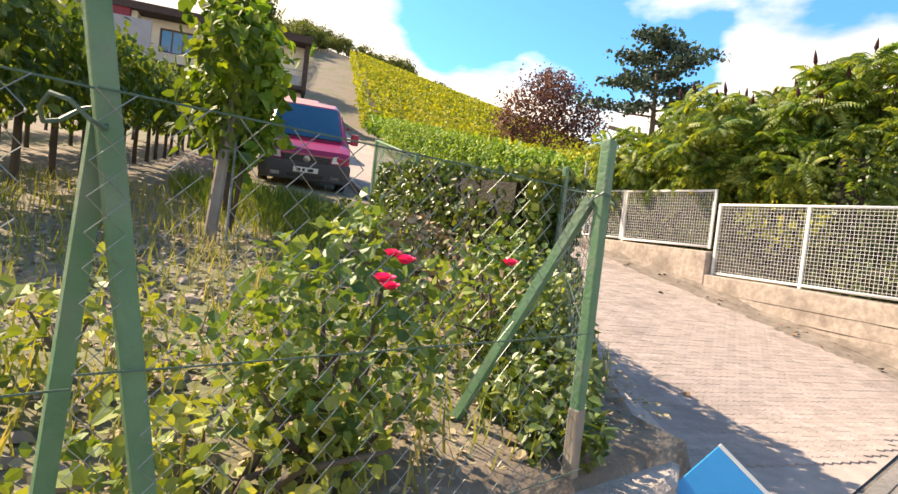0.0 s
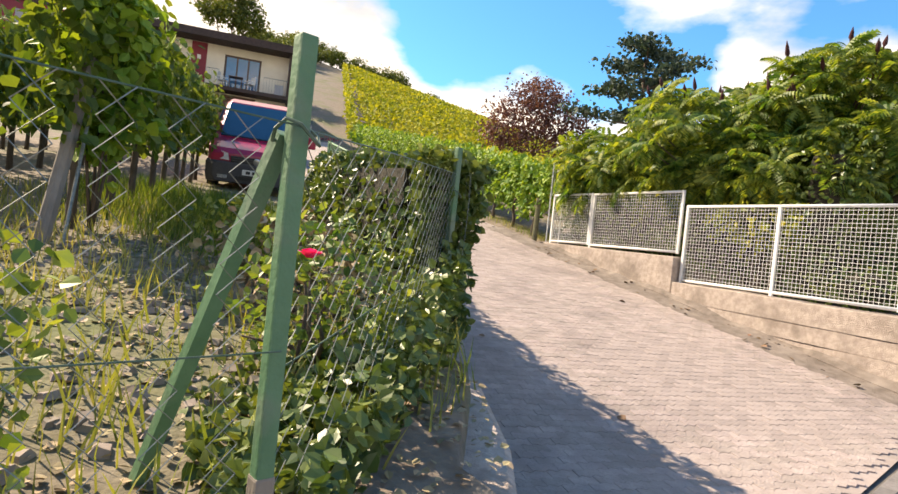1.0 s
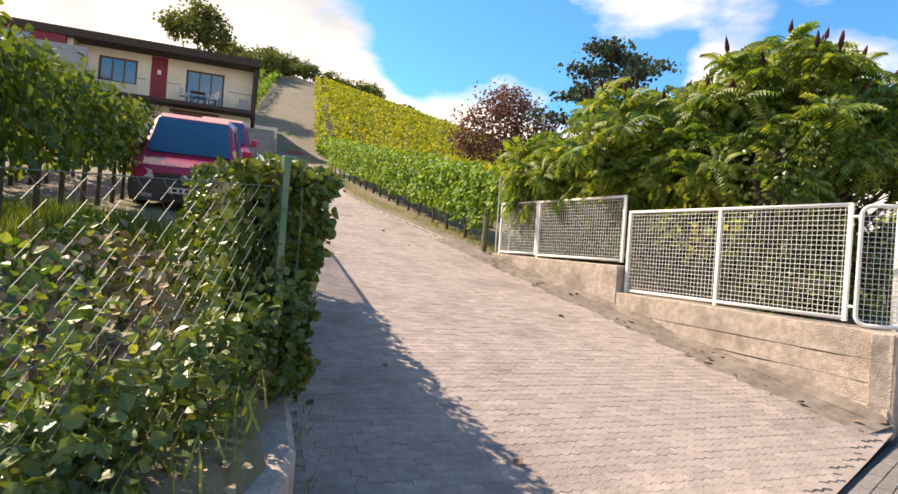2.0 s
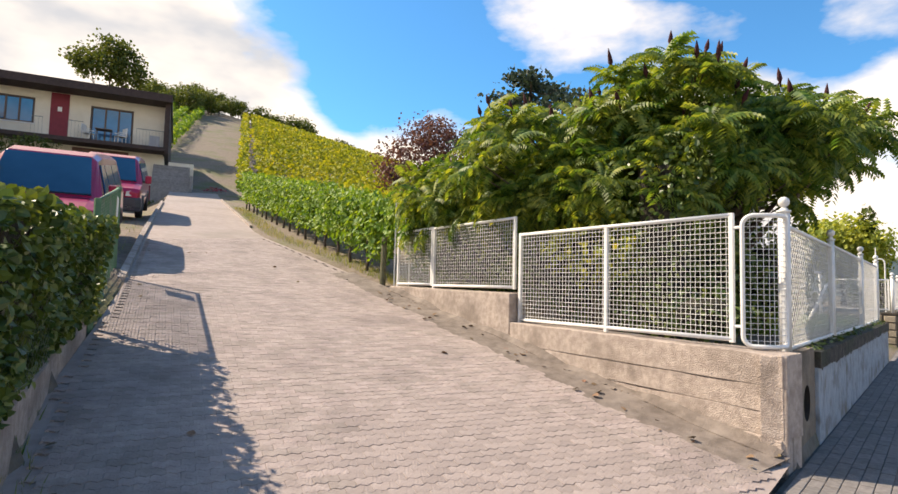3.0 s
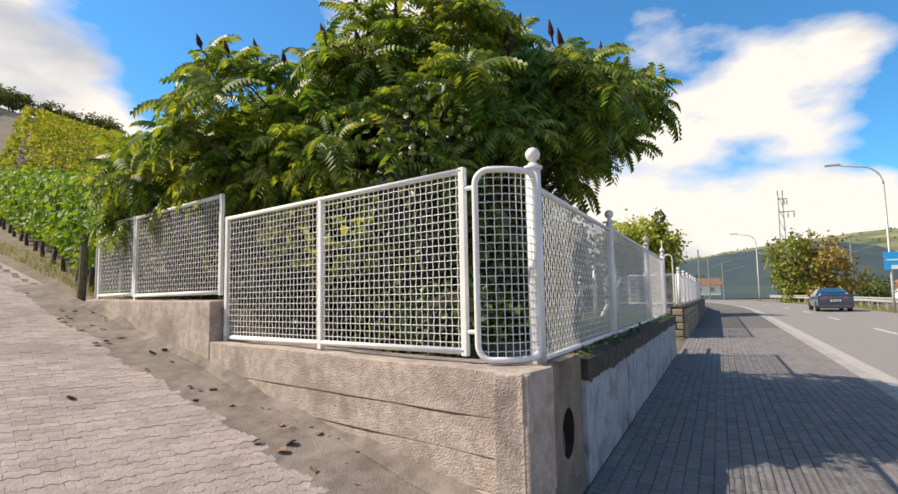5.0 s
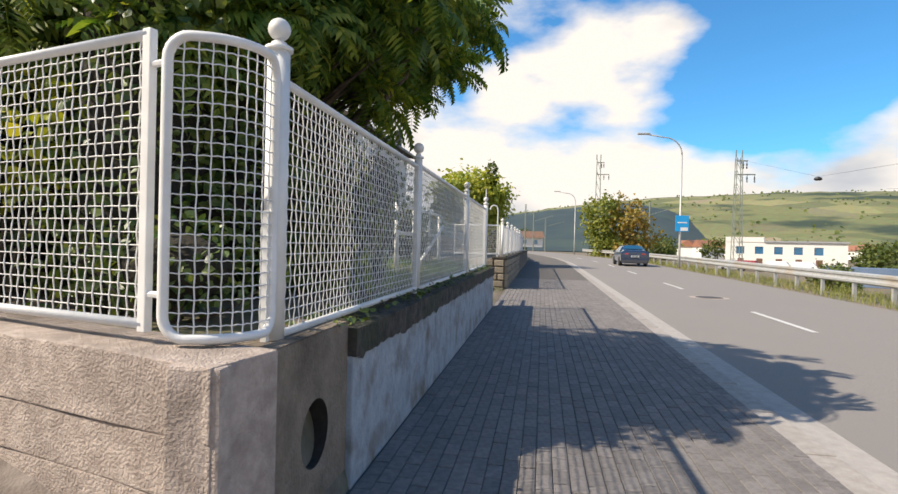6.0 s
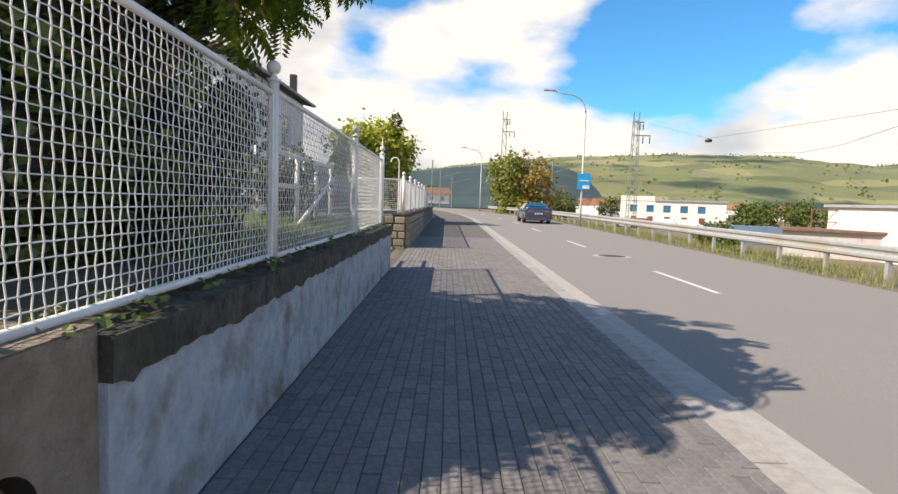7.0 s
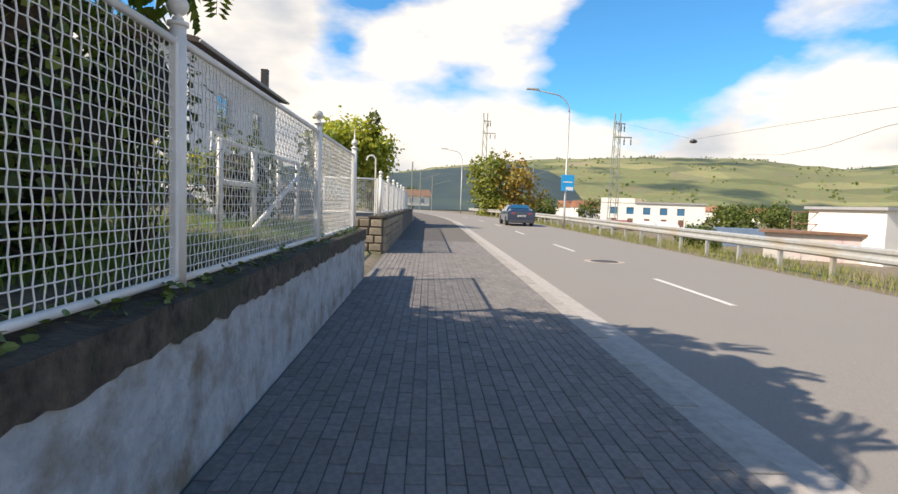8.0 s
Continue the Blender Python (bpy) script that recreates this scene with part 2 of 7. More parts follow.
# ---- mesh building ----
class Mesh:
    """Collects vertices and faces of one mesh."""

    def __init__(self):
        self.v, self.f = [], []

    def add(self, verts, faces):
        k = len(self.v)
        self.v.extend(tuple(p) for p in verts)
        self.f.extend(tuple(i + k for i in f) for f in faces)
        return self

    def box(self, lo, hi, m=None):
        (a, b, c), (d, e, f) = lo, hi
        p = [(a, b, c), (d, b, c), (d, e, c), (a, e, c), (a, b, f), (d, b, f), (d, e, f), (a, e, f)]
        if m is not None:
            p = [m @ Vector(q) for q in p]
        return self.add(p, [(0, 3, 2, 1), (4, 5, 6, 7), (0, 1, 5, 4), (1, 2, 6, 5), (2, 3, 7, 6), (3, 0, 4, 7)])

    def tube(self, pts, r, n=8, caps=True, closed=False):
        """A round bar along points; r is one radius or one for each point."""
        pts = [Vector(p) for p in pts]
        rs = r if isinstance(r, (list, tuple)) else [r] * len(pts)
        k = len(pts)
        rings, side = [], None
        for i, p in enumerate(pts):
            if closed:
                t = pts[(i + 1) % k] - pts[i - 1]
            else:
                t = pts[min(i + 1, k - 1)] - pts[max(i - 1, 0)]
            t.normalize()
            if side is None:
                side = t.orthogonal().normalized()
            side = (side - t * side.dot(t)).normalized()
            up = t.cross(side)
            rings.append([p + rs[i] * (math.cos(a) * side + math.sin(a) * up) for a in (2 * math.pi * j / n for j in range(n))])
        faces = []
        for i in range(k if closed else k - 1):
            for j in range(n):
                a, b = i * n + j, i * n + (j + 1) % n
                c, d = ((i + 1) % k) * n + (j + 1) % n, ((i + 1) % k) * n + j
                faces.append((a, b, c, d))
        if caps and not closed:
            faces.append(tuple(range(n))[::-1])
            faces.append(tuple(range((k - 1) * n, k * n)))
        return self.add([q for ring in rings for q in ring], faces)

    def lathe(self, profile, n=16, m=None):
        """Turns (radius, height) points round z."""
        p, f = [], []
        for r, z in profile:
            for j in range(n):
                a = 2 * math.pi * j / n
                q = Vector((r * math.cos(a), r * math.sin(a), z))
                p.append(m @ q if m is not None else q)
        for i in range(len(profile) - 1):
            for j in range(n):
                f.append((i * n + j, i * n + (j + 1) % n, (i + 1) * n + (j + 1) % n, (i + 1) * n + j))
        f.append(tuple(range(n))[::-1])
        f.append(tuple(range((len(profile) - 1) * n, len(profile) * n)))
        return self.add(p, f)

    def prism(self, poly, z0, z1, m=None):
        """A polygon in x, y raised from z0 to z1."""
        k = len(poly)
        p = [Vector((x, y, z0)) for x, y in poly] + [Vector((x, y, z1)) for x, y in poly]
        if m is not None:
            p = [m @ q for q in p]
        f = [tuple(range(k))[::-1], tuple(range(k, 2 * k))]
        f += [(i, (i + 1) % k, k + (i + 1) % k, k + i) for i in range(k)]
        return self.add(p, f)

    def obj(self, name, material, parent=None, label="", smooth=False, bevel=0.0, category="", kind="", group=""):
        me = bpy.data.meshes.new(name)
        me.from_pydata(self.v, [], self.f)
        if bevel:
            bm = bmesh.new()
            bm.from_mesh(me)
            bmesh.ops.recalc_face_normals(bm, faces=bm.faces)
            sharp = [e for e in bm.edges if len(e.link_faces) == 2 and e.calc_face_angle(0) > 0.6]
            bmesh.ops.bevel(bm, geom=sharp, offset=bevel, segments=2, affect="EDGES", profile=0.6)
            bm.to_mesh(me)
            bm.free()
        for m in material if isinstance(material, (list, tuple)) else [material]:
            me.materials.append(m)
        if smooth:
            me.shade_smooth()
        ob = new(name, me)
        if parent is not None:
            ob.parent = parent
        return tagged(ob, label, category, group, kind)


def thing(name, label, category, m=None, group="", kind=""):
    ob = new(name)
    ob.empty_display_size = 0.1
    if m is not None:
        ob.matrix_basis = m
    return tagged(ob, label, category, group, kind)


def arrays(name, v, f, material, parent=None, smooth=False, **tags):
    """One mesh from arrays of vertices and faces with the same number of corners."""
    me = bpy.data.meshes.new(name)
    me.from_pydata(np.asarray(v, float).reshape(-1, 3).tolist(), [], np.asarray(f).tolist())
    me.materials.append(material)
    if smooth:
        me.shade_smooth()
    ob = new(name, me)
    if parent is not None:
        ob.parent = parent
    return tagged(ob, **tags)


def scatter(tv, tf, place, turn, size):
    """Copies of a template (vertices, faces) at places, with 3 x 3 turns and sizes."""
    tv, tf = np.asarray(tv, float), np.asarray(tf)
    v = np.einsum("nij,kj->nki", turn, tv) * np.asarray(size, float).reshape(-1, 1, 1) + place[:, None, :]
    f = tf[None] + (np.arange(len(place)) * len(tv))[:, None, None]
    return v.reshape(-1, 3), f.reshape(-1, tf.shape[1])


def turns(rng, n, normal=None, spread=0.7):
    """Random turns whose z axis leans to the given normals."""
    z = rng.normal(size=(n, 3))
    z /= np.linalg.norm(z, axis=1, keepdims=True)
    if normal is not None:
        z = np.asarray(normal) + spread * z
        z /= np.linalg.norm(z, axis=1, keepdims=True)
    x = np.cross(rng.normal(size=(n, 3)), z)
    x /= np.linalg.norm(x, axis=1, keepdims=True)
    return np.stack([x, np.cross(z, x), z], 2)


# leaf templates: a folded lobed leaf and a narrow blade, length 1
LEAF_V = [(0, 0, 0), (0.34, -0.42, 0.08), (0.72, -0.30, 0.05), (1, 0, -0.06), (0.72, 0.30, 0.05), (0.34, 0.42, 0.08)]
LEAF_F = [(0, 1, 2, 3), (0, 3, 4, 5)]
BLADE_V = [(-0.03, 0, 0), (0.03, 0, 0), (0.022, 0.06, 0.55), (-0.022, 0.06, 0.55), (0.0, 0.22, 1.0), (0.004, 0.22, 1.0)]
BLADE_F = [(0, 1, 2, 3), (3, 2, 5, 4)]

# ---- the lie of the land ----
UP = Vector((0.397, 0.918, 0))        # the way up the drive
SIDE = Vector((0.918, -0.397, 0))     # to the right of it
FOOT = Vector((8.52, 0.775, 0))       # foot of the drive, at the wall's corner
DRIVE = [(0.72, 2.30, 8.50), (2.0, 3.2, 8.85), (3.0, 3.66, 9.12), (5.4, 4.62, 9.77), (7.3, 5.55, 10.25), (9.2, 6.45, 10.8), (12.0, 7.65, 11.5),
         (15.4, 9.1, 12.3), (30.5, 15.75, 18.8), (41.6, 20.6, 24.0)]


def drive_edges(y):
    ys = [d[0] for d in DRIVE]
    return float(np.interp(y, ys, [d[1] for d in DRIVE])), float(np.interp(y, ys, [d[2] for d in DRIVE]))


def bend(x):
    """How far the road swings to the left beyond the stone wall."""
    return 0.0027 * max(0.0, min(x, 150) - 45) ** 2 + (0.567 * (x - 150) if x > 150 else 0)


def pave_z(x):
    return 0.05 + 0.0045 * (x - 8)


def slope_z(x, y):
    return 0.30 + 0.0767 * (x - 8.68) + 0.171 * (y - 1.66)


def drive_z(x, y):
    a, b = slope_z(x, y), pave_z(x)
    return 0.5 * (a + b + math.sqrt((a - b) ** 2 + 0.01))


def hill(x, y):
    s = 0.397 * (x - 8.52) + 0.918 * (y - 0.775)
    t = max(0.0, s - 42)
    return 0.172 * (t if t < 77 else 77 + 14 * (1 - math.exp(-(t - 77) / 14)))


def smooth(a, b, t):
    t = min(1, max(0, (t - a) / (b - a)))
    return t * t * (3 - 2 * t)


def land(x, y):
    """Height of the ground."""
    y -= bend(x)
    if y < 0.72:
        if y > -9.9:
            return pave_z(x) - 0.13
        k = smooth(-10.4, -17, y)
        return (pave_z(x) - 0.06) * (1 - k) - 2.4 * k
    left, right = drive_edges(y)
    base = min(slope_z(x, y), 1.0 + 0.2 * max(0, y - 3))
    if y < 41.6 and left - 0.14 <= x <= right + 0.2:
        return drive_z(x, y) - 0.07
    if x < left:
        plot = 0.60 + 0.12 * (y - 0.94)
        if y > 8:
            k = smooth(8, 10, y)
            plot = plot * (1 - k) + k * max(plot, min(slope_z(x, y) - 0.02, plot + 0.6))
        if y < 0.9:
            plot = 0.5
        z = plot
        if y > 41:
            z = max(z, slope_z(left, y) * 0.9)
        return z + hill(x, y)
    if y < 7.6 and x < 60:
        up = smooth(4.1, 4.4, y - 0.0)
        z = max(0.93 + 0.40 * up, base)
        if x > 18.9:
            z = pave_z(x) - 0.02 if x < 23.7 else 0.9
        return z
    z = base if x < 60 else base * max(0.3, 1 - (x - 60) / 200)
    return z + hill(x, y) + 0.0


def spread_axis(lo, hi, step, far, grow=1.22):
    mid = list(np.arange(lo, hi + 1e-6, step))
    out, d, v = [], step, hi
    while v < far[1]:
        d *= grow
        v += d
        out.append(v)
    pre, d, v = [], step, lo
    while v > far[0]:
        d *= grow
        v -= d
        pre.append(v)
    return pre[::-1] + mid + out


gx = spread_axis(-4, 22, 0.24, (-300, 3500))
gy = spread_axis(-1.0, 13, 0.24, (-1600, 700))
gv = [(x, y, land(x, y)) for y in gy for x in gx]
gf = [(j * len(gx) + i, j * len(gx) + i + 1, (j + 1) * len(gx) + i + 1, (j + 1) * len(gx) + i) for j in range(len(gy) - 1) for i in range(len(gx) - 1)]
arrays("ground", gv, gf, M_earth, smooth=True, label="bare brown earth with dry grass on a vineyard slope", category="ground", kind="structure")


def sheet(name, xs, ys, z, material, label, category):
    v = [(x, y + bend(x), z(x, y)) for y in ys for x in xs]
    f = [(j * len(xs) + i, j * len(xs) + i + 1, (j + 1) * len(xs) + i + 1, (j + 1) * len(xs) + i) for j in range(len(ys) - 1) for i in range(len(xs) - 1)]
    return arrays(name, v, f, material, label=label, category=category, kind="structure")


long_x = [-80, -20, 0, 10, 20, 30, 40, 45] + list(range(50, 160, 5)) + [200, 400]
road = sheet("road", long_x, [-8.75, -7, -5, -3.5, -2.33], lambda x, y: pave_z(x) - 0.05, M_asphalt, "worn grey asphalt road with pale patches", "road")
pavement = sheet("pavement", long_x, [-2.12, 0.0, 0.73], lambda x, y: pave_z(x) - 0.014, M_joint, "grey block pavement beside the road", "pavement")

# the drive: one strip, bent at its foot
dys = list(np.arange(0.72, 10, 0.4)) + list(np.arange(10, 42.0, 1.58))
dv, df, DN = [], [], 12
for y in dys:
    a, b = drive_edges(y)
    for i in range(DN + 1):
        x = a + (b - a) * i / DN
        dv.append((x, y, drive_z(x, y) - 0.013 - 0.0))
for j in range(len(dys) - 1):
    for i in range(DN):
        k = j * (DN + 1) + i
        df.append((k, k + 1, k + DN + 2, k + DN + 1))
drive = arrays("driveway", dv, df, M_drive_far, label="sloping driveway of pale brown interlocking pavers", category="driveway", kind="structure")

# kerb and gutter strip
kerb = Mesh()
for i in range(-20, 120):
    x = i * 1.0
    z = pave_z(x)
    b = bend(x)
    kerb.box((x + 0.004, -2.33 + b, z - 0.3), (x + 0.996, -2.12 + b, z - 0.012))
kerb.obj("kerb", mat("pale_kerb", (0.29, 0.262, 0.235), (0.37, 0.338, 0.305), 12, 0.9, bump=0.3, bscale=60, island=0.08), label="flush kerb of pale concrete blocks", category="kerb", kind="structure", bevel=0.008)

# ---- retaining wall by the drive and the pavement ----
WALL_D = Vector((math.sin(radians(15.2)), math.cos(radians(15.2)), 0))
WALL_N = Vector((WALL_D.y, -WALL_D.x, 0))


def wall_at(t, back=0.0, z=0.0):
    """A place t metres up the wall beside the drive, back metres behind its face."""
    p = Vector((8.52, 0.775, 0)) + WALL_D * t + WALL_N * back
    return Vector((p.x, p.y, z))


def wall_block(name, t0, t1, z0, z1a, z1b, material, thick=0.3, skew=True):
    n = 14
    m = Mesh()
    rng = np.random.default_rng(len(name) + int(t0 * 10))
    p, f = [], []
    for i in range(n + 1):
        t = t0 + (t1 - t0) * i / n
        zt = z1a + (z1b - z1a) * i / n + rng.uniform(-0.006, 0.006)
        wob = rng.uniform(-0.006, 0.006)
        fr, bk = wall_at(t, wob), wall_at(t, thick)
        p += [(fr.x, fr.y, z0), (fr.x, fr.y, zt), (bk.x, bk.y, zt + 0.01), (bk.x, bk.y, z0)]
    for i in range(n):
        for j in range(4):
            a, b = i * 4 + j, i * 4 + (j + 1) % 4
            f.append((a, a + 4, b + 4, b))
    f += [(0, 1, 2, 3), (n * 4 + 3, n * 4 + 2, n * 4 + 1, n * 4)]
    return m.add(p, f)


w1 = thing("retaining_wall", "rough board-marked concrete retaining wall with cracked courses", "wall", kind="structure")
wall_block("low", 0.012, 3.48, -0.2, 0.30, 0.44, M_conc, 0.34).obj("base_course", M_conc, w1, bevel=0.01)
for k, (a, b, c, d, back) in enumerate(((0.304, 0.444, 0.50, 0.56, 0.012), (0.504, 0.564, 0.72, 0.76, 0.006), (0.724, 0.764, 0.99, 1.04, 0.0))):
    q = wall_block("course" + "x" * k, 0, 3.48, 0, c, d, M_conc, 0.34 - back)
    n = len(q.v)
    q.v = [(x + WALL_N.x * back, y + WALL_N.y * back, (a + (b - a) * (i // 4) / 14 if i % 4 in (0, 3) else z)) for i, (x, y, z) in enumerate(q.v)]
    q.obj("course", M_conc, w1, bevel=0.007)
wall_block("upper", 3.5, 6.9, -0.2, 1.42, 1.48, M_conc, 0.3).obj("upper_body", M_conc, w1, bevel=0.012)
ft = Mesh()
fp, ff = [], []
for i in range(29):
    t = 6.9 * i / 28
    q0, q1 = wall_at(t, -0.10 - 0.03 * math.sin(t * 3)), wall_at(t, 0.02)
    z = drive_z(q0.x, q0.y)
    up = 0.05 + 0.03 * math.sin(t * 2.3) + 0.02 * math.sin(t * 7)
    fp += [(q0.x, q0.y, z - 0.2), (q0.x, q0.y, z + up * 0.4), (q1.x, q1.y, z + up + 0.03), (q1.x, q1.y, z - 0.2)]
for i in range(28):
    for j in range(3):
        a = i * 4 + j
        ff.append((a, a + 4, a + 5, a + 1))
ft.add(fp, ff).obj("footing", M_silt, w1, "crumbling concrete footing")

# the drain hole's inner shade is put into this near-black colour
M_pipe_shade = mat("shaded_pipe_hole", (0.02, 0.017, 0.015), (0.035, 0.03, 0.026), 20, 0.95)
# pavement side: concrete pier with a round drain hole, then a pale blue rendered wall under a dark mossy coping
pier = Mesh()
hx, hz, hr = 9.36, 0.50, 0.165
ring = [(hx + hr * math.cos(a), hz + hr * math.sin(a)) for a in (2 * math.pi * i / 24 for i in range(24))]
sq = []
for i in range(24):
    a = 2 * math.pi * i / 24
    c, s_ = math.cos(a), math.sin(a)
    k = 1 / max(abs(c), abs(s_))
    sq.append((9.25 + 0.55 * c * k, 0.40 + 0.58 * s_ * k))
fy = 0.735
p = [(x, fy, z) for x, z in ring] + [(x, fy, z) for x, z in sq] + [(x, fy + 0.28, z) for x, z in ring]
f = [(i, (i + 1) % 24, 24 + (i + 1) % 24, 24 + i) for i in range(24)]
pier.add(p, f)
Mesh().add(p, [(i, 48 + i, 48 + (i + 1) % 24, (i + 1) % 24) for i in range(24)]).obj("drain_pipe", M_pipe_shade, w1)
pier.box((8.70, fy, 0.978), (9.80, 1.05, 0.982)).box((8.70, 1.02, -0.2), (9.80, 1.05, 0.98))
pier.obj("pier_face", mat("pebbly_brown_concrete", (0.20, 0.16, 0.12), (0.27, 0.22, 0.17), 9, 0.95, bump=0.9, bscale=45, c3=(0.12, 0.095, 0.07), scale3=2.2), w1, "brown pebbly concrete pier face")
edge = Mesh().box((8.535, 0.742, -0.2), (8.698, 0.95, 0.985))
edge.obj("corner_block", M_conc, w1, bevel=0.012)
Mesh().tube([(hx, fy + 0.30, hz), (hx, fy + 0.27, hz)], hr + 0.03, 20).obj("drain_bottom", M_pipe_shade, w1)
Mesh().box((9.80, 0.70, -0.2), (19.05, 0.98, 0.80)).obj("rendered_face", M_bluewall, w1, "pale blue flaking render", bevel=0.01)
cop = Mesh()
rng = np.random.default_rng(5)
cp, cf = [], []
n = 150
for i in range(n + 1):
    x = 9.80 + 9.27 * i / n
    lip = 0.80 + 0.05 * noise.noise((x * 1.3, 3, 0)) - 0.03 + 0.045 * noise.noise((x * 6, 1, 0)) + 0.03 * noise.noise((x * 19, 2, 0))
    cp += [(x, 0.685, lip), (x, 0.68, 0.94 + 0.01 * noise.noise((x * 3, 0, 0))), (x, 0.99, 0.955), (x, 0.99, 0.8)]
for i in range(n):
    for j in range(3):
        a = i * 4 + j
        cf.append((a, a + 4, a + 5, a + 1))
cf += [(0, 1, 2, 3), (n * 4 + 3, n * 4 + 2, n * 4 + 1, n * 4)]
cop.add(cp, cf).obj("coping", M_conc_dark, w1, "dark mossy weathered coping")


# ---- white mesh fence ----
def woven(m, p0, ux, length, z0, z1, cell=0.0525, r=0.0032):
    """Crimped wires woven in a flat panel from p0 along ux."""
    side = Vector((ux.y, -ux.x, 0))
    nx, nz = max(2, round(length / cell)), max(2, round((z1 - z0) / cell))
    dx, dz = length / nx, (z1 - z0) / nz
    for i in range(1, nx):
        pts = []
        for j in range(nz * 2 + 1):
            off = 0.0032 * (1 if (i + j // 2) % 2 else -1) if j % 2 == 0 else 0
            pts.append(p0 + ux * (dx * i) + side * off + Vector((0, 0, z0 + dz * j / 2)))
        m.tube(pts, r, 4, caps=False)
    for j in range(1, nz):
        pts = []
        for i in range(nx * 2 + 1):
            off = 0.0032 * (-1 if (j + i // 2) % 2 else 1) if i % 2 == 0 else 0
            pts.append(p0 + ux * (dx * i / 2) + side * off + Vector((0, 0, z0 + dz * j)))
        m.tube(pts, r, 4, caps=False)
    return m


def panel(a, b, z0, z1, bays=1, z0b=None, z1b=None, posts=True, name="mesh_fence", group="white fence panels"):
    """A framed mesh panel from a to b, with upright posts at the bay ends."""
    a, b = Vector((a[0], a[1], 0)), Vector((b[0], b[1], 0))
    ux = (b - a).normalized()
    length = (b - a).length
    up = Vector((0, 0, 1))
    th = thing(name, "white painted steel fence panel with woven square mesh", "fence", group=group)
    rb = 0.021
    Mesh().tube([a + up * z1, b + up * z1], rb, 8).obj("top_rail", M_white, th, smooth=True)
    Mesh().tube([a + up * z0, b + up * z0], rb, 8).obj("bottom_rail", M_white, th, smooth=True)
    for i in range(bays + 1):
        p = a + ux * (length * i / bays)
        low = 0.05 if 0 < i <= bays else 0.03
        Mesh().box((-0.022, -0.018, z0 - low), (0.022, 0.018, z1 + 0.02), Matrix.Translation(p) @ Matrix.Rotation(math.atan2(ux.y, ux.x), 4, "Z")).obj("upright", M_white, th, bevel=0.005)
    woven(Mesh(), a, ux, length, z0, z1).obj("wire_mesh", M_white, th, smooth=True)
    return th


def wall_fence(t, back=0.14):
    q = wall_at(t, back)
    return (q.x, q.y)


panel(wall_fence(0.50), wall_fence(3.44), 1.08, 2.22, 2)
panel(wall_fence(3.56), wall_fence(5.62), 1.51, 2.46, 1)
panel(wall_fence(5.68), wall_fence(6.85), 1.53, 2.47, 1)
panel((9.2, 0.855), (12.0, 0.855), 0.995, 2.14, 1)
panel((12.08, 0.855), (15.54, 0.855), 0.985, 2.16, 1)
panel((15.62, 0.855), (18.55, 0.855), 0.985, 2.16, 1)


def ball_post(x, y, z0, z1, r=0.045, spike=False):
    th = thing("fence_post", "white painted round fence post with a ball finial", "post", pose(x, y, z0), group="ball-topped fence posts")
    h = z1 - z0
    Mesh().tube([(0, 0, 0), (0, 0, h - 0.10)], r, 16).obj("shaft", M_white, th, smooth=True)
    prof = [(r, h - 0.10), (r + 0.012, h - 0.098), (r + 0.012, h - 0.08), (r * 0.7, h - 0.075), (r * 0.7, h - 0.06)]
    R = 0.05
    prof += [(max(0.002, R * math.sin(math.pi * k / 10)), h + 0.0 - R * math.cos(math.pi * k / 10)) for k in range(1, 10)]
    if spike:
        prof += [(0.012, h + 0.06), (0.004, h + 0.22)]
    Mesh().lathe(prof, 16).obj("finial", M_white, th, smooth=True)
    return th


ball_post(9.15, 0.86, 0.97, 2.36, 0.05)
ball_post(12.04, 0.855, 0.945, 2.32, 0.038)
ball_post(15.58, 0.855, 0.945, 2.34, 0.038)
ball_post(18.6, 0.855, 0.945, 2.36, 0.045, True)

# ---- garden wall and left plot ----
def plot_z(x, y):
    return land(x, y)


gw = [(-6.0, 0.74, 0.56), (0.0, 0.74, 0.56), (1.4, 0.75, 0.56), (1.95, 0.80, 0.55), (2.35, 0.98, 0.54), (2.72, 1.35, 0.54), (3.2, 2.0, 0.57), (3.66, 3.0, 0.64), (4.62, 5.4, 0.86),
      (5.2, 6.6, 1.02)]
gwall = Mesh()
gp, gfc = [], []
for i, (x, y, z) in enumerate(gw):
    a, b = Vector(gw[max(i - 1, 0)][:2]), Vector(gw[min(i + 1, len(gw) - 1)][:2])
    t = (b - a).normalized()
    nx, ny = -t.y, t.x
    gp += [(x, y, -0.2), (x, y, z - 0.02), (x + 0.03 * nx, y + 0.03 * ny, z), (x + 0.34 * nx, y + 0.34 * ny, z + 0.02), (x + 0.34 * nx, y + 0.34 * ny, -0.2)]
for i in range(len(gw) - 1):
    for j in range(4):
        a = i * 5 + j
        gfc.append((a, a + 5, a + 6, a + 1))
gfc.append((4 + (len(gw) - 1) * 5, 3 + (len(gw) - 1) * 5, 2 + (len(gw) - 1) * 5, 1 + (len(gw) - 1) * 5, (len(gw) - 1) * 5))
gwall.add(gp, gfc).obj("garden_wall", M_conc, label="low rough concrete garden wall curving into the driveway", category="wall", kind="structure")

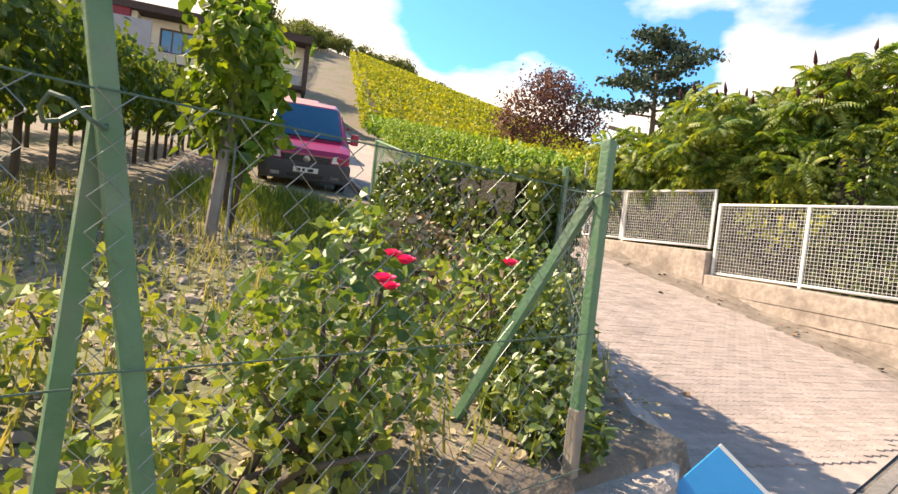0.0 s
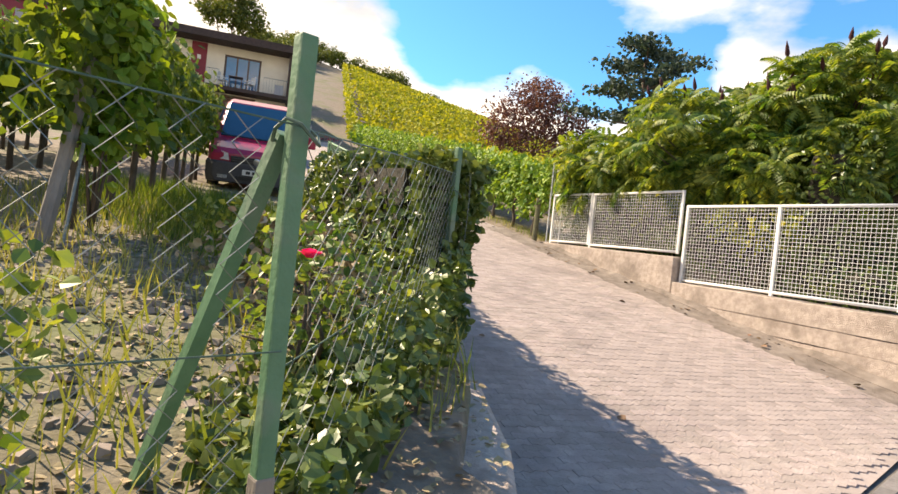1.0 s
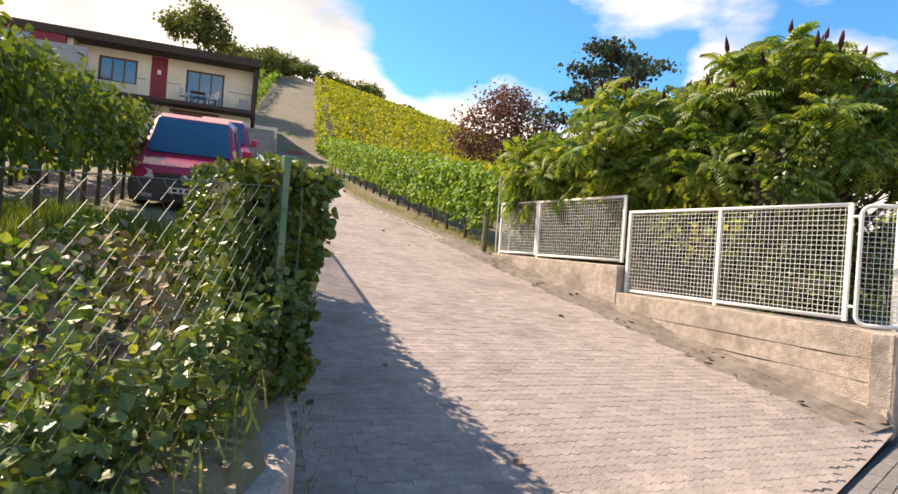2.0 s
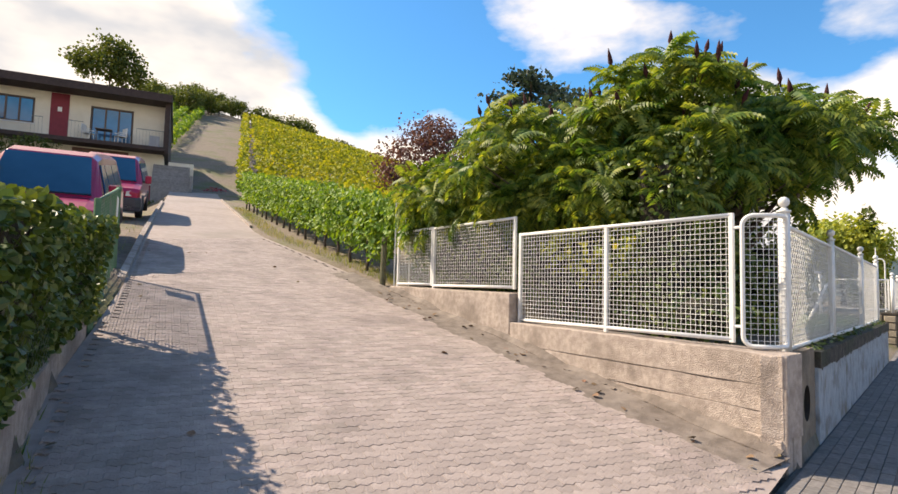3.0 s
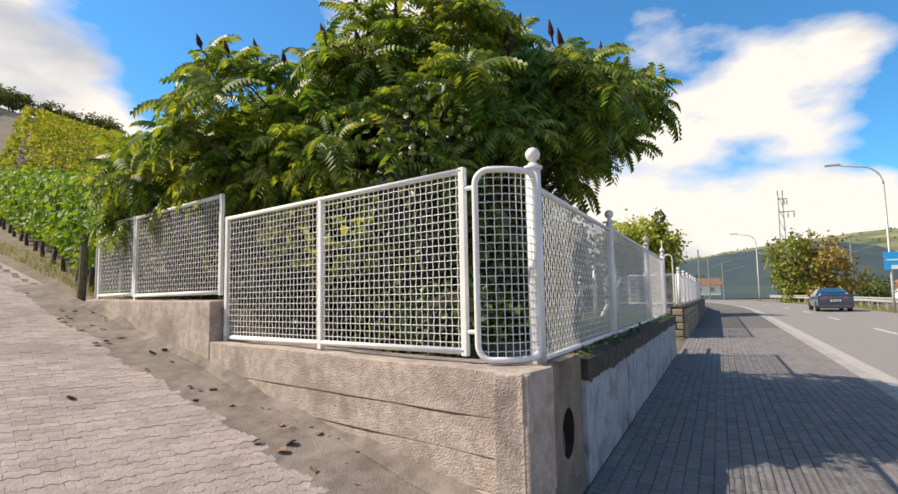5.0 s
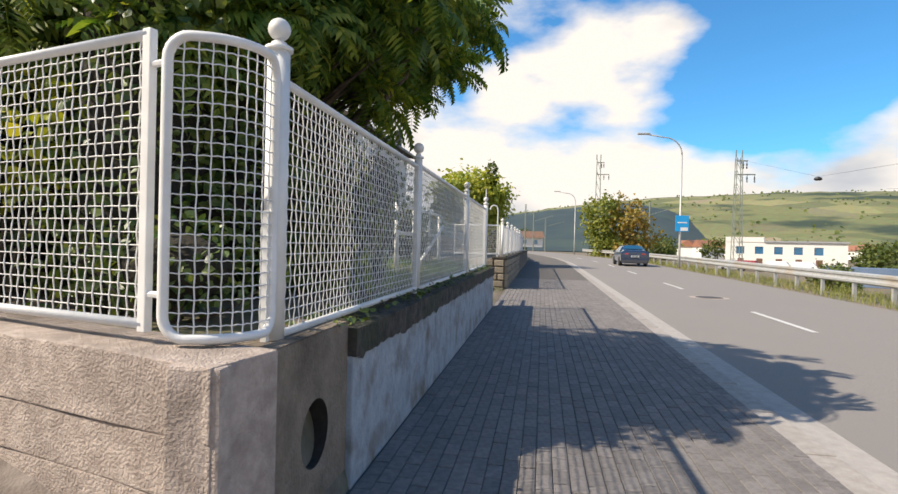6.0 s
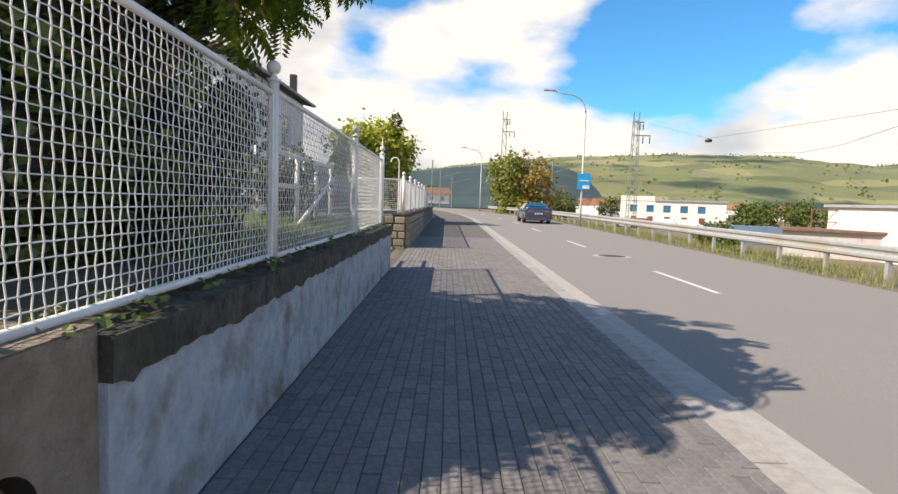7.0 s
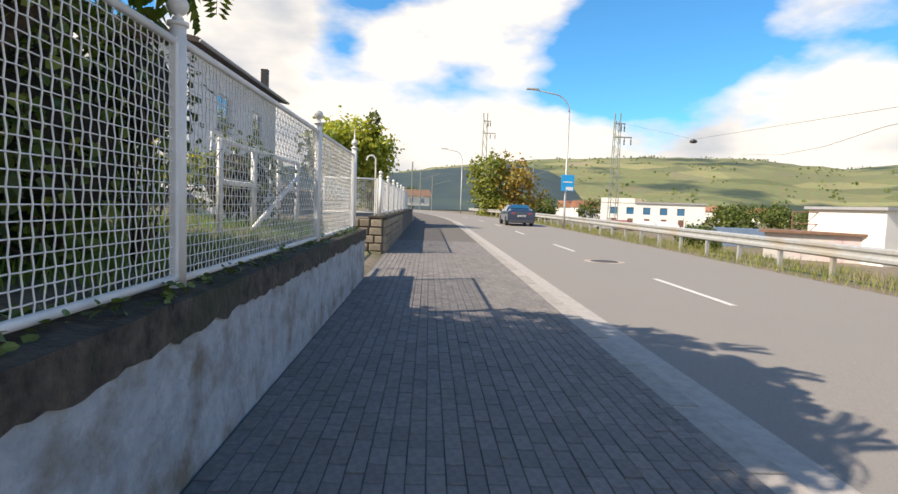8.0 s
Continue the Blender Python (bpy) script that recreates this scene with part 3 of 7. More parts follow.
# ---- green fence posts with braces and chain link ----
def steel_post(x, y, z0, z1, brace_to, brace_z, r=0.021, lean=0.0, aside=0.0):
    th = thing("green_fence_post", "green painted steel fence post with a slanting brace, flaking paint", "post", group="green fence posts")
    hexa = [(r * math.cos(a), r * math.sin(a)) for a in (math.pi / 4 + math.pi / 2 * k for k in range(4))]
    tip = Matrix.Translation((x, y, z1)) @ Matrix.Shear("XY", 4, (lean, 0)) @ Matrix.Translation((-x, -y, -z1))
    Mesh().prism([(x + 1.25 * a, y + 1.25 * b) for a, b in hexa], z0, z1, tip).obj("shaft", M_green, th, bevel=0.006)
    Mesh().prism([(x + 1.4 * a, y + 1.4 * b) for a, b in hexa], z0 - 0.02, z0 + 0.22, tip).obj("foot", M_wood, th, "rusty brown foot", bevel=0.006)
    top = Vector((x - 0.01 + aside, y + 0.035, brace_z))
    foot = Vector(brace_to)
    Mesh().tube([top, foot], 0.023, 4).obj("brace", M_green, th)
    ring = [(x + 0.045 * math.cos(a), y + 0.045 * math.sin(a), brace_z + 0.02 * math.sin(2 * a)) for a in (2 * math.pi * k / 10 for k in range(10))]
    Mesh().tube(ring, 0.004, 5, closed=True).obj("wire_tie", M_wire_green, th)
    return th


steel_post(0.09, 0.95, 0.6, 1.72, (0.10, 1.10, 0.62), 1.46, lean=-0.165, aside=0.05)
steel_post(1.5, 0.95, 0.6, 1.68, (1.39, 1.42, 0.60), 1.49)
steel_post(3.31, 2.5, 0.75, 1.88, (3.2, 3.3, 0.9), 1.6)
steel_post(-1.6, 0.95, 0.6, 1.7, (-1.7, 1.5, 0.62), 1.46)


def chain_link(name, a, b, zb0, zb1, zt0, zt1, cell=0.105, r=0.0014, sag=0.0):
    """Zigzag wires of a diamond mesh between two posts."""
    a, b = Vector((*a, 0)), Vector((*b, 0))
    length = (b - a).length
    ux = (b - a) / length
    side = Vector((ux.y, -ux.x, 0))
    th = thing(name, "sagging galvanised chain link fence with diamond mesh", "fence", group="chain link fences")
    m = Mesh()
    n = int(length / (cell / 2))
    rows = int((zt0 - zb0) / (cell / 2))

    def at(u, k):
        f = u / length
        z = (zb0 + (zb1 - zb0) * f) + ((zt0 - zb0) + ((zt1 - zb1) - (zt0 - zb0)) * f) * k / rows
        bulge = 0.03 * noise.noise((u * 1.3, z * 1.7, 0.5)) + 0.02 * math.sin(u * 2.1)
        return a + ux * (u + 0.012 * noise.noise((u * 3, z * 3, 4))) + side * bulge + Vector((0, 0, z + sag * math.sin(math.pi * f)))

    for i in range(0, n):
        pts = []
        for k in range(rows + 1):
            u = cell / 2 * (i + (k % 2))
            pts.append(at(min(u, length), k) + side * (0.003 if k % 2 else -0.003))
        m.tube(pts, r, 3, caps=False) if i % 2 == 0 else None
        pts2 = [at(min(cell / 2 * (i + 1 - (k % 2)), length), k) - side * (0.003 if k % 2 else -0.003) for k in range(rows + 1)]
        m.tube(pts2, r, 3, caps=False) if i % 2 == 0 else None
    m.obj("diamond_mesh", M_wire, th)
    for k in (0, rows // 2, rows):
        Mesh().tube([at(length * q / 12, k) for q in range(13)], 0.002, 5).obj("line_wire", M_wire_green, th)
    return th


chain_link("chain_link_fence", (-1.6, 0.93), (0.11, 0.93), 0.62, 0.62, 1.52, 1.5)
chain_link("chain_link_fence", (0.11, 0.93), (1.5, 0.93), 0.62, 0.64, 1.5, 1.5)
chain_link("chain_link_fence", (1.5, 0.95), (3.31, 2.48), 0.62, 0.80, 1.5, 1.72, 0.135, 0.0013)
chain_link("chain_link_fence", (3.36, 2.42), (4.3, 4.2), 0.80, 0.95, 1.72, 1.85)


# ---- plants ----
def leaf_part(name, rng, pts, size, material, parent=None, normal=None, spread=0.9, tmpl=(LEAF_V, LEAF_F), **tags):
    n = len(pts)
    v, f = scatter(tmpl[0], tmpl[1], np.asarray(pts), turns(rng, n, normal, spread), size * rng.uniform(0.65, 1.3, n))
    return arrays(name, v, f, material, parent, **tags)


def shell(rng, n, centre, radii, inner=0.55, lumps=0.25):
    """Points in the outer part of a lumpy ball."""
    d = rng.normal(size=(n, 3))
    d /= np.linalg.norm(d, axis=1, keepdims=True)
    k = inner + (1 - inner) * rng.uniform(0, 1, n) ** 0.5
    w = 1 + lumps * (np.sin(d[:, 0] * 5.1 + centre[0]) * np.sin(d[:, 1] * 4.3 + centre[1]) + 0.6 * np.sin(d[:, 2] * 7 + d[:, 0] * 6))
    return np.asarray(centre) + d * (k * w)[:, None] * np.asarray(radii), d


def box_fill(rng, n, f):
    return np.array([f(*rng.uniform(0, 1, 3)) for _ in range(n)])


# near-black filling that stands in for the shade between the leaves
M_inner_shade = mat("inner_shade", (0.02, 0.018, 0.012), (0.035, 0.03, 0.02), 20, 0.95, bump=0.8)


def bush(name, label, category, centre, radii, n, size, material, seed, stems=5, group="", base=None):
    """A shrub: a few stems and a lumpy crown of leaves."""
    rng = np.random.default_rng(seed)
    base = base or (centre[0], centre[1], land(centre[0], centre[1]) - 0.03)
    th = thing(name, label, category, pose(*base), group=group)
    off = np.array(centre) - np.array(base)
    st = Mesh()
    for _ in range(stems):
        d = rng.normal(size=3) * 0.5
        tip = off + d * np.array(radii) * 0.9
        mid = tip * 0.5 + rng.normal(size=3) * 0.04
        st.tube([(0, 0, 0), tuple(mid), tuple(tip)], [0.016, 0.011, 0.004], 5)
    st.obj("branching", M_bark, th, smooth=True)
    # solid dark lump as the shrub's inner shade
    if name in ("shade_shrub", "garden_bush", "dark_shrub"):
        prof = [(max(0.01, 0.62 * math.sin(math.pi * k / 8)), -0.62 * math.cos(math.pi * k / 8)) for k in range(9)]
        Mesh().lathe(prof, 10, Matrix.Translation(Vector(off)) @ Matrix.Diagonal((*radii, 1))).obj("twig_core", M_inner_shade, th)
    pts, d = shell(rng, n, off, radii)
    leaf_part("foliage", rng, pts, size, material, th, d * 0.4 + np.array([0, 0, 0.5]), 0.9)
    return th


# rose bush with pink flowers behind the mesh
M_petal = mat("pink_petal", (0.80, 0.035, 0.24), (0.66, 0.02, 0.17), 30, 0.6, island=0.2, translucent=0.25)
M_weed = mat("weed_leaf", (0.14, 0.21, 0.04), (0.32, 0.34, 0.08), 2.5, 0.55, island=0.45, translucent=0.3)


def rose_flower(th, p, r, seed):
    rng = np.random.default_rng(seed)
    v, f = [], []
    for ring, (k, lean) in enumerate(((5, 1.0), (5, 0.65), (4, 0.3))):
        for j in range(k):
            a = 2 * math.pi * j / k + ring * 0.6
            c, s = math.cos(a), math.sin(a)
            b = len(v)
            for u, w, h in ((0.05, -0.3, 0), (0.05, 0.3, 0), (0.75 * lean + 0.1, 0.5, 0.5), (1.0 * lean + 0.1, 0.0, 0.62), (0.75 * lean + 0.1, -0.5, 0.5)):
                v.append((p[0] + r * (u * c - w * s), p[1] + r * (u * s + w * c), p[2] + r * (h + 0.1 * ring)))
            f.append((b, b + 1, b + 2, b + 3, b + 4))
    arrays("flower", v, f, M_petal, th, label="pink rose bloom")


rose = bush("rose_bush", "rose bush with glossy leaves and pink blooms behind the mesh", "shrub", (0.82, 1.30, 0.98), (0.31, 0.24, 0.36), 1500, 0.041, M_rose, 11, 9)
rb = rose.matrix_basis.translation
for k, (p, r) in enumerate((((0.75, 1.03, 1.20), 0.03), ((0.785, 1.05, 1.18), 0.026), ((0.83, 1.06, 1.245), 0.03), ((0.81, 1.09, 1.26), 0.024))):
    rose_flower(rose, Vector(p) - rb, r, k)
rose2 = bush("rose_bush", "leggy rose bush with one pink bloom beside the ivy", "shrub", (2.15, 1.95, 1.02), (0.34, 0.28, 0.34), 760, 0.042, M_rose, 12, 6)
rose_flower(rose2, Vector((1.98, 1.74, 1.2)) - rose2.matrix_basis.translation, 0.042, 9)
bush("weed_clump", "pale green leafy weeds at the foot of the fence", "shrub", (0.48, 1.20, 0.74), (0.34, 0.2, 0.2), 620, 0.042, M_weed, 13, 6, "weeds")
bush("weed_clump", "pale green leafy weeds at the foot of the fence", "shrub", (-0.5, 1.4, 0.74), (0.5, 0.3, 0.16), 520, 0.04, M_weed, 14, 6, "weeds")
bush("weed_clump", "yellowing leafy weeds beside the rose", "shrub", (0.25, 1.9, 0.85), (0.35, 0.3, 0.25), 520, 0.042, M_weed, 16, 6, "weeds")

# ivy carpet between the posts, and the ivy hedge beside the drive
rng = np.random.default_rng(21)
n = 6800
u, w, h = rng.uniform(0, 1, n), rng.uniform(0, 1, n), rng.uniform(0, 1, n)
px = 1.42 + 2.0 * u + 0.2 * w
py = 1.02 + 1.65 * u - 0.28 * (w < 0.3) * (u > 0.05) * (0.3 - w) / 0.3 + 1.2 * w * w
pz = 0.60 + 0.14 * u + h * (0.12 + 0.5 * u * np.exp(-((w - 0.15) / 0.35) ** 2))
leaf_part("ivy_carpet", rng, np.stack([px, py, pz], 1), 0.052, M_ivy, None, np.array([[0, -0.2, 0.8]] * n), 0.8, label="low ivy and creepers covering the bank", category="ivy", kind="stuff")

hedge = thing("ivy_hedge", "clipped ivy hedge grown over the fence beside the driveway", "hedge", pose(4.4, 4.8, 0.9))
rng = np.random.default_rng(22)


def hedge_point(a, b, c):
    """a along, b across (0 drive side), c up; drawn to the faces."""
    face = rng.integers(0, 4)
    if face == 0:
        b = 0.06 * b
    elif face == 1:
        c = 1 - 0.06 * c
    elif face == 2:
        b = 1 - 0.06 * b
    else:
        a = 0.04 * a if rng.uniform() < 0.5 else a
    y = 2.5 + 4.35 * a
    left = drive_edges(y)[0]
    wob = 0.07 * noise.noise((y * 2.1, c * 3.0, b)) + 0.05 * noise.noise((y * 5, c * 6, b * 3))
    width = 0.58 + 0.3 * smooth(2.6, 4.6, y) + 0.12 * noise.noise((y, 7, 0))
    x = left + 0.02 + 0.20 * c - width * b + (wob if b < 0.5 else -wob)
    z0 = 0.62 + 0.10 * (y - 2.5)
    top = 1.21 - 0.03 * (y - 2.5) + 0.08 * noise.noise((y * 1.7, b * 2, 3))
    if c > 0.5:
        c += wob * 0.5
    return (x - 4.4, y - 4.8, z0 + top * c - 0.9)


hp = box_fill(rng, 13000, hedge_point)
hn = np.stack([np.where(hp[:, 0] > -0.4 + 0.42 * hp[:, 1], 0.5, -0.5), hp[:, 0] * 0 - 0.1, hp[:, 0] * 0 + 0.45], 1)
leaf_part("foliage", rng, hp, 0.062, M_ivy, hedge, hn, 0.75)
# near-black core: inner shade put in as colour, also closes the cast shadow
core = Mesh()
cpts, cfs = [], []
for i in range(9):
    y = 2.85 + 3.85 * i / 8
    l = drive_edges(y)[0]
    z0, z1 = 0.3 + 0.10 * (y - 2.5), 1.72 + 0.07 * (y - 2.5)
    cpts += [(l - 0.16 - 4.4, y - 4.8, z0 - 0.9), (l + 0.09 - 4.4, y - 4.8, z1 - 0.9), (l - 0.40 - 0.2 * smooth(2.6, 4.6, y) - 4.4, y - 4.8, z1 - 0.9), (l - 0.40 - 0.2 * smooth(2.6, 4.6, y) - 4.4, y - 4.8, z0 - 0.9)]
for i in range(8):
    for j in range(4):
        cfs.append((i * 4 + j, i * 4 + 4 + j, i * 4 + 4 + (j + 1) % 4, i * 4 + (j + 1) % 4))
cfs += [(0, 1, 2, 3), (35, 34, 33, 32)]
core.add(cpts, cfs).obj("twig_core", M_inner_shade, hedge)

# green mesh panel at the end of the hedge
gpan = thing("green_mesh_fence", "green steel mesh fence panel with a small white plate", "fence")
pa, pb = Vector((5.32, 6.9, 0)), Vector((6.52, 9.85, 0))
ux = (pb - pa).normalized()
L = (pb - pa).length
za, zb = drive_z(pa.x, pa.y), drive_z(pb.x, pb.y)
for q, z in ((pa, za), (pb, zb)):
    Mesh().box((-0.03, -0.03, z - 0.1), (0.03, 0.03, z + 1.45), Matrix.Translation(q)).obj("post", M_green, gpan, bevel=0.005)
for dz in (0.06, 1.42):
    Mesh().tube([pa + Vector((0, 0, za + dz)), pb + Vector((0, 0, zb + dz))], 0.02, 8).obj("rail", M_green, gpan, smooth=True)
gm = Mesh()
for i in range(1, 64):
    q = pa + ux * (L * i / 64)
    z = za + (zb - za) * i / 64
    gm.tube([q + Vector((0, 0, z + 0.06)), q + Vector((0, 0, z + 1.42))], 0.0035, 4, caps=False)
for j in range(1, 34):
    gm.tube([pa + Vector((0, 0, za + 0.06 + 0.04 * j)), pb + Vector((0, 0, zb + 0.06 + 0.04 * j))], 0.0035, 4, caps=False)
gm.obj("wire_mesh", M_green, gpan)
side = Vector((ux.y, -ux.x, 0))
plate = Mesh()
q = pa + ux * (L * 0.86) + side * 0.025
plate.box((-0.16, -0.004, zb + 0.80), (0.16, 0.004, zb + 1.22), Matrix.Translation(q) @ Matrix.Rotation(math.atan2(ux.y, ux.x), 4, "Z"))
plate.obj("plate", M_white, gpan, "small white metal plate", bevel=0.002)

# litter, stones and grass on the plot
rng = np.random.default_rng(31)
n = 6500
lx, ly = rng.uniform(-2.5, 2.9, n), 1.05 + 4.2 * rng.uniform(0, 1, n)
lit = np.array([(x, y, land(x, y) + 0.012) for x, y in zip(lx, ly)])
leaf_part("leaf_litter", rng, lit, 0.034, M_dry, None, np.array([[0, 0, 1.0]] * n), 0.45, label="dry fallen leaves and chippings on bare soil", category="leaves", kind="stuff")
n = 1200
st = rng.uniform(-1, 1, (8, 3))
STONE_V = [(-1, -0.7, 0), (0.8, -0.9, 0), (1, 0.8, 0), (-0.8, 0.9, 0), (-0.6, -0.5, 0.7), (0.6, -0.5, 0.8), (0.7, 0.5, 0.65), (-0.5, 0.6, 0.75)]
STONE_F = [(4, 5, 6, 7), (0, 1, 5, 4), (1, 2, 6, 5), (2, 3, 7, 6), (3, 0, 4, 7)]
sx, sy = rng.uniform(-2.5, 2.2, n), 1.4 + 3.4 * rng.uniform(0, 1, n)
sp = np.array([(x, y, land(x, y) - 0.004) for x, y in zip(sx, sy)])
v, f = scatter(STONE_V, STONE_F, sp, turns(rng, n, np.array([[0, 0, 1.0]] * n), 0.3), rng.uniform(0.012, 0.042, n))
arrays("stones", v, f, mat("pale_stone", (0.27, 0.225, 0.18), (0.19, 0.155, 0.125), 6, 0.9, island=0.3), label="pale slaty stones on the soil", category="stones", kind="stuff")


def grass(name, label, n, spot, size, seed, material=M_grass):
    rng = np.random.default_rng(seed)
    pts = []
    while len(pts) < n:
        x, y = spot(rng)
        pts.append((x, y, land(x, y) - 0.01))
    leaf_part(name, rng, np.array(pts), size, material, None, np.array([[0, 0, 1.0]] * n), 0.35, (BLADE_V, BLADE_F), label=label, category="grass", kind="stuff")


def disc(cx, cy, rx, ry):
    def spot(r):
        a, k = r.uniform(0, 6.283), math.sqrt(r.uniform())
        return cx + rx * k * math.cos(a), cy + ry * k * math.sin(a)
    return spot


grass("grass_patch", "rough green grass in front of the van", 5200, disc(3.3, 6.6, 1.3, 3.2), 0.2, 41, mat("fresh_grass", (0.09, 0.17, 0.02), (0.15, 0.2, 0.03), 1.0, 0.75, island=0.35, translucent=0.3))
grass("dry_grass", "dry yellow grass tufts on the plot", 6500, disc(0.8, 4.4, 3.4, 3.4), 0.16, 42)
grass("verge_weeds", "rough grass and weeds along the drive", 2600, lambda r: (lambda y: (drive_edges(y)[1] + 0.25 + 0.6 * r.uniform(), y))(7.8 + 18 * r.uniform() ** 1.5), 0.13, 43)
grass("strip_grass", "dry grass on the parking strip", 1600, lambda r: (lambda y: (drive_edges(y)[0] - 0.3 - 2.5 * r.uniform(), y))(9 + 12 * r.uniform()), 0.09, 44)


# ---- grapevines ----
def vine_plant(name, label, material, seed, height=1.5, low=0.5, width=0.34, span=1.25, n=420, leaf=0.1, group=""):
    """One vine trained on wires: a twisted trunk and a curtain of leaves; x is along the row."""
    rng = np.random.default_rng(seed)
    th = thing(name, label, "grapevine", group=group)
    pts = [(0, 0, -0.1), (0.03, 0.02, 0.2), (-0.03, 0.0, low), (0.02, 0.01, low + 0.25)]
    Mesh().tube(pts, [0.045, 0.038, 0.034, 0.024], 7).obj("trunk", M_bark, th, smooth=True)
    Mesh().tube([(0.02, 0, low + 0.2), (0.3, 0.02, low + 0.32), (0.55, 0, low + 0.3)], [0.02, 0.014, 0.008], 5).obj("cane", M_bark, th, smooth=True)
    u = rng.uniform(-span / 2 - 0.08, span / 2 + 0.08, n)
    h = low + (height - low) * rng.uniform(-0.03, 1.04, n) ** 0.9
    w = width * np.clip(rng.normal(0, 0.45, n), -1, 1) * (0.75 + 0.35 * np.sin(u * 7 + seed))
    h += 0.1 * np.sin(u * 9 + seed)
    p = np.stack([u, w, h], 1)
    nrm = np.stack([0 * u, np.sign(w) * 0.8, 0 * u + 0.35], 1)
    leaf_part("foliage", rng, p, leaf, material, th, nrm, 0.7)
    return th


def vine_line(protos, a, b, step, top):
    """Copies vines along a line on the ground."""
    a, b = Vector(a), Vector(b)
    d = (b - a).normalized()
    ang = math.degrees(math.atan2(d.y, d.x))
    k = 0
    while k * step < (b - a).length:
        p = a + d * (k * step)
        m = pose(p.x, p.y, land(p.x, p.y), 0, 0, ang + (180 if k % 2 else 0))
        q = protos[k % len(protos)]
        if q.get("used"):
            copy_thing(q, m)
        else:
            q.matrix_basis = m
            q["used"] = 1
        k += 1


right = [vine_plant("grapevine", "leafy green grapevine with a dark gnarled trunk beside the drive", M_vine, 50 + k, 1.6, 0.46, 0.38, 1.2, 900, 0.115, "vines beside the drive") for k in range(3)]
vine_line(right, (10.95, 8.25), (17.7, 26.0), 1.08, 0)
left_v = [vine_plant("grapevine", "tall dark grapevine with bare trunk on the upper plot", M_vine_dark, 60 + k, 1.85, 0.7, 0.46, 1.3, 680, 0.12, "vines on the plot") for k in range(3)]
vine_line(left_v, (1.75, 5.1), (5.2, 13.2), 1.05, 0)
vine_line(left_v, (0.0, 5.6), (5.5, 18.6), 1.05, 0)
vine_line(left_v, (-1.75, 5.2), (4.0, 19.0), 1.15, 0)
vine_line(left_v, (-3.5, 6.0), (2.0, 19.0), 1.25, 0)

# end post of the row with a vine climbing it
epost = thing("vineyard_end_post", "weathered wooden vineyard post leaning beside a wire stay", "post")
Mesh().tube([(1.48, 4.40, 0.95), (1.74, 4.85, 2.35)], [0.05, 0.045], 9).obj("stake", M_wood, epost)
Mesh().tube([(1.60, 4.36, 0.95), (1.78, 4.84, 2.2)], 0.012, 6).obj("stay", M_wire, epost)
climber = bush("climbing_vine", "bright green vine climbing over the end post", "grapevine", (1.86, 5.0, 2.35), (0.32, 0.32, 0.75), 900, 0.12, M_vine, 71, 4)
epost2 = thing("vineyard_end_post", "weathered wooden vineyard post beside the ivy hedge", "post")
Mesh().tube([(-0.2, 5.2, 0.95), (0.0, 5.5, 2.3)], [0.05, 0.045], 9).obj("stake", M_wood, epost2)

# vineyard on the hill: rows running up the slope
rng = np.random.default_rng(81)
def hill_row(w, s0, s1, density, size, material, label):
    """One row up the slope; above the drive's head the rows fan slightly away from it."""
    n = int((s1 - s0) * density)
    t = np.sort(s0 + (s1 - s0) * rng.uniform(0, 1, n) ** 1.2)
    t = t[np.sin(t * 0.7 + w) + np.sin(t * 0.23 + 2 * w) > -1.75]
    n = len(t)
    off = w + 0.095 * np.maximum(0, t - 42) + rng.normal(0, 0.2, n)
    x, y = 8.52 + 0.397 * t + 0.918 * off, 0.775 + 0.918 * t - 0.397 * off
    z = np.array([land(a, b) for a, b in zip(x, y)]) + 0.35 + 1.3 * rng.uniform(0, 1, n)
    sz = (size + 0.0022 * t) * rng.uniform(0.7, 1.3, n)
    vv, ff = scatter(LEAF_V, LEAF_F, np.stack([x, y, z], 1), turns(rng, n, np.array([[-0.3, -0.5, 0.5]] * n), 0.9), sz)
    arrays("vine_row", vv, ff, material, label=label, category="vine row", group="hillside vine rows", kind="stuff")


for k in range(8):
    hill_row(-0.5 + 1.95 * k, 9.2 if k == 0 else 11, 40 if k == 0 else 43, 60, 0.19, M_vine_far if k > 0 else M_vine, "row of yellowing grapevines behind the drive")
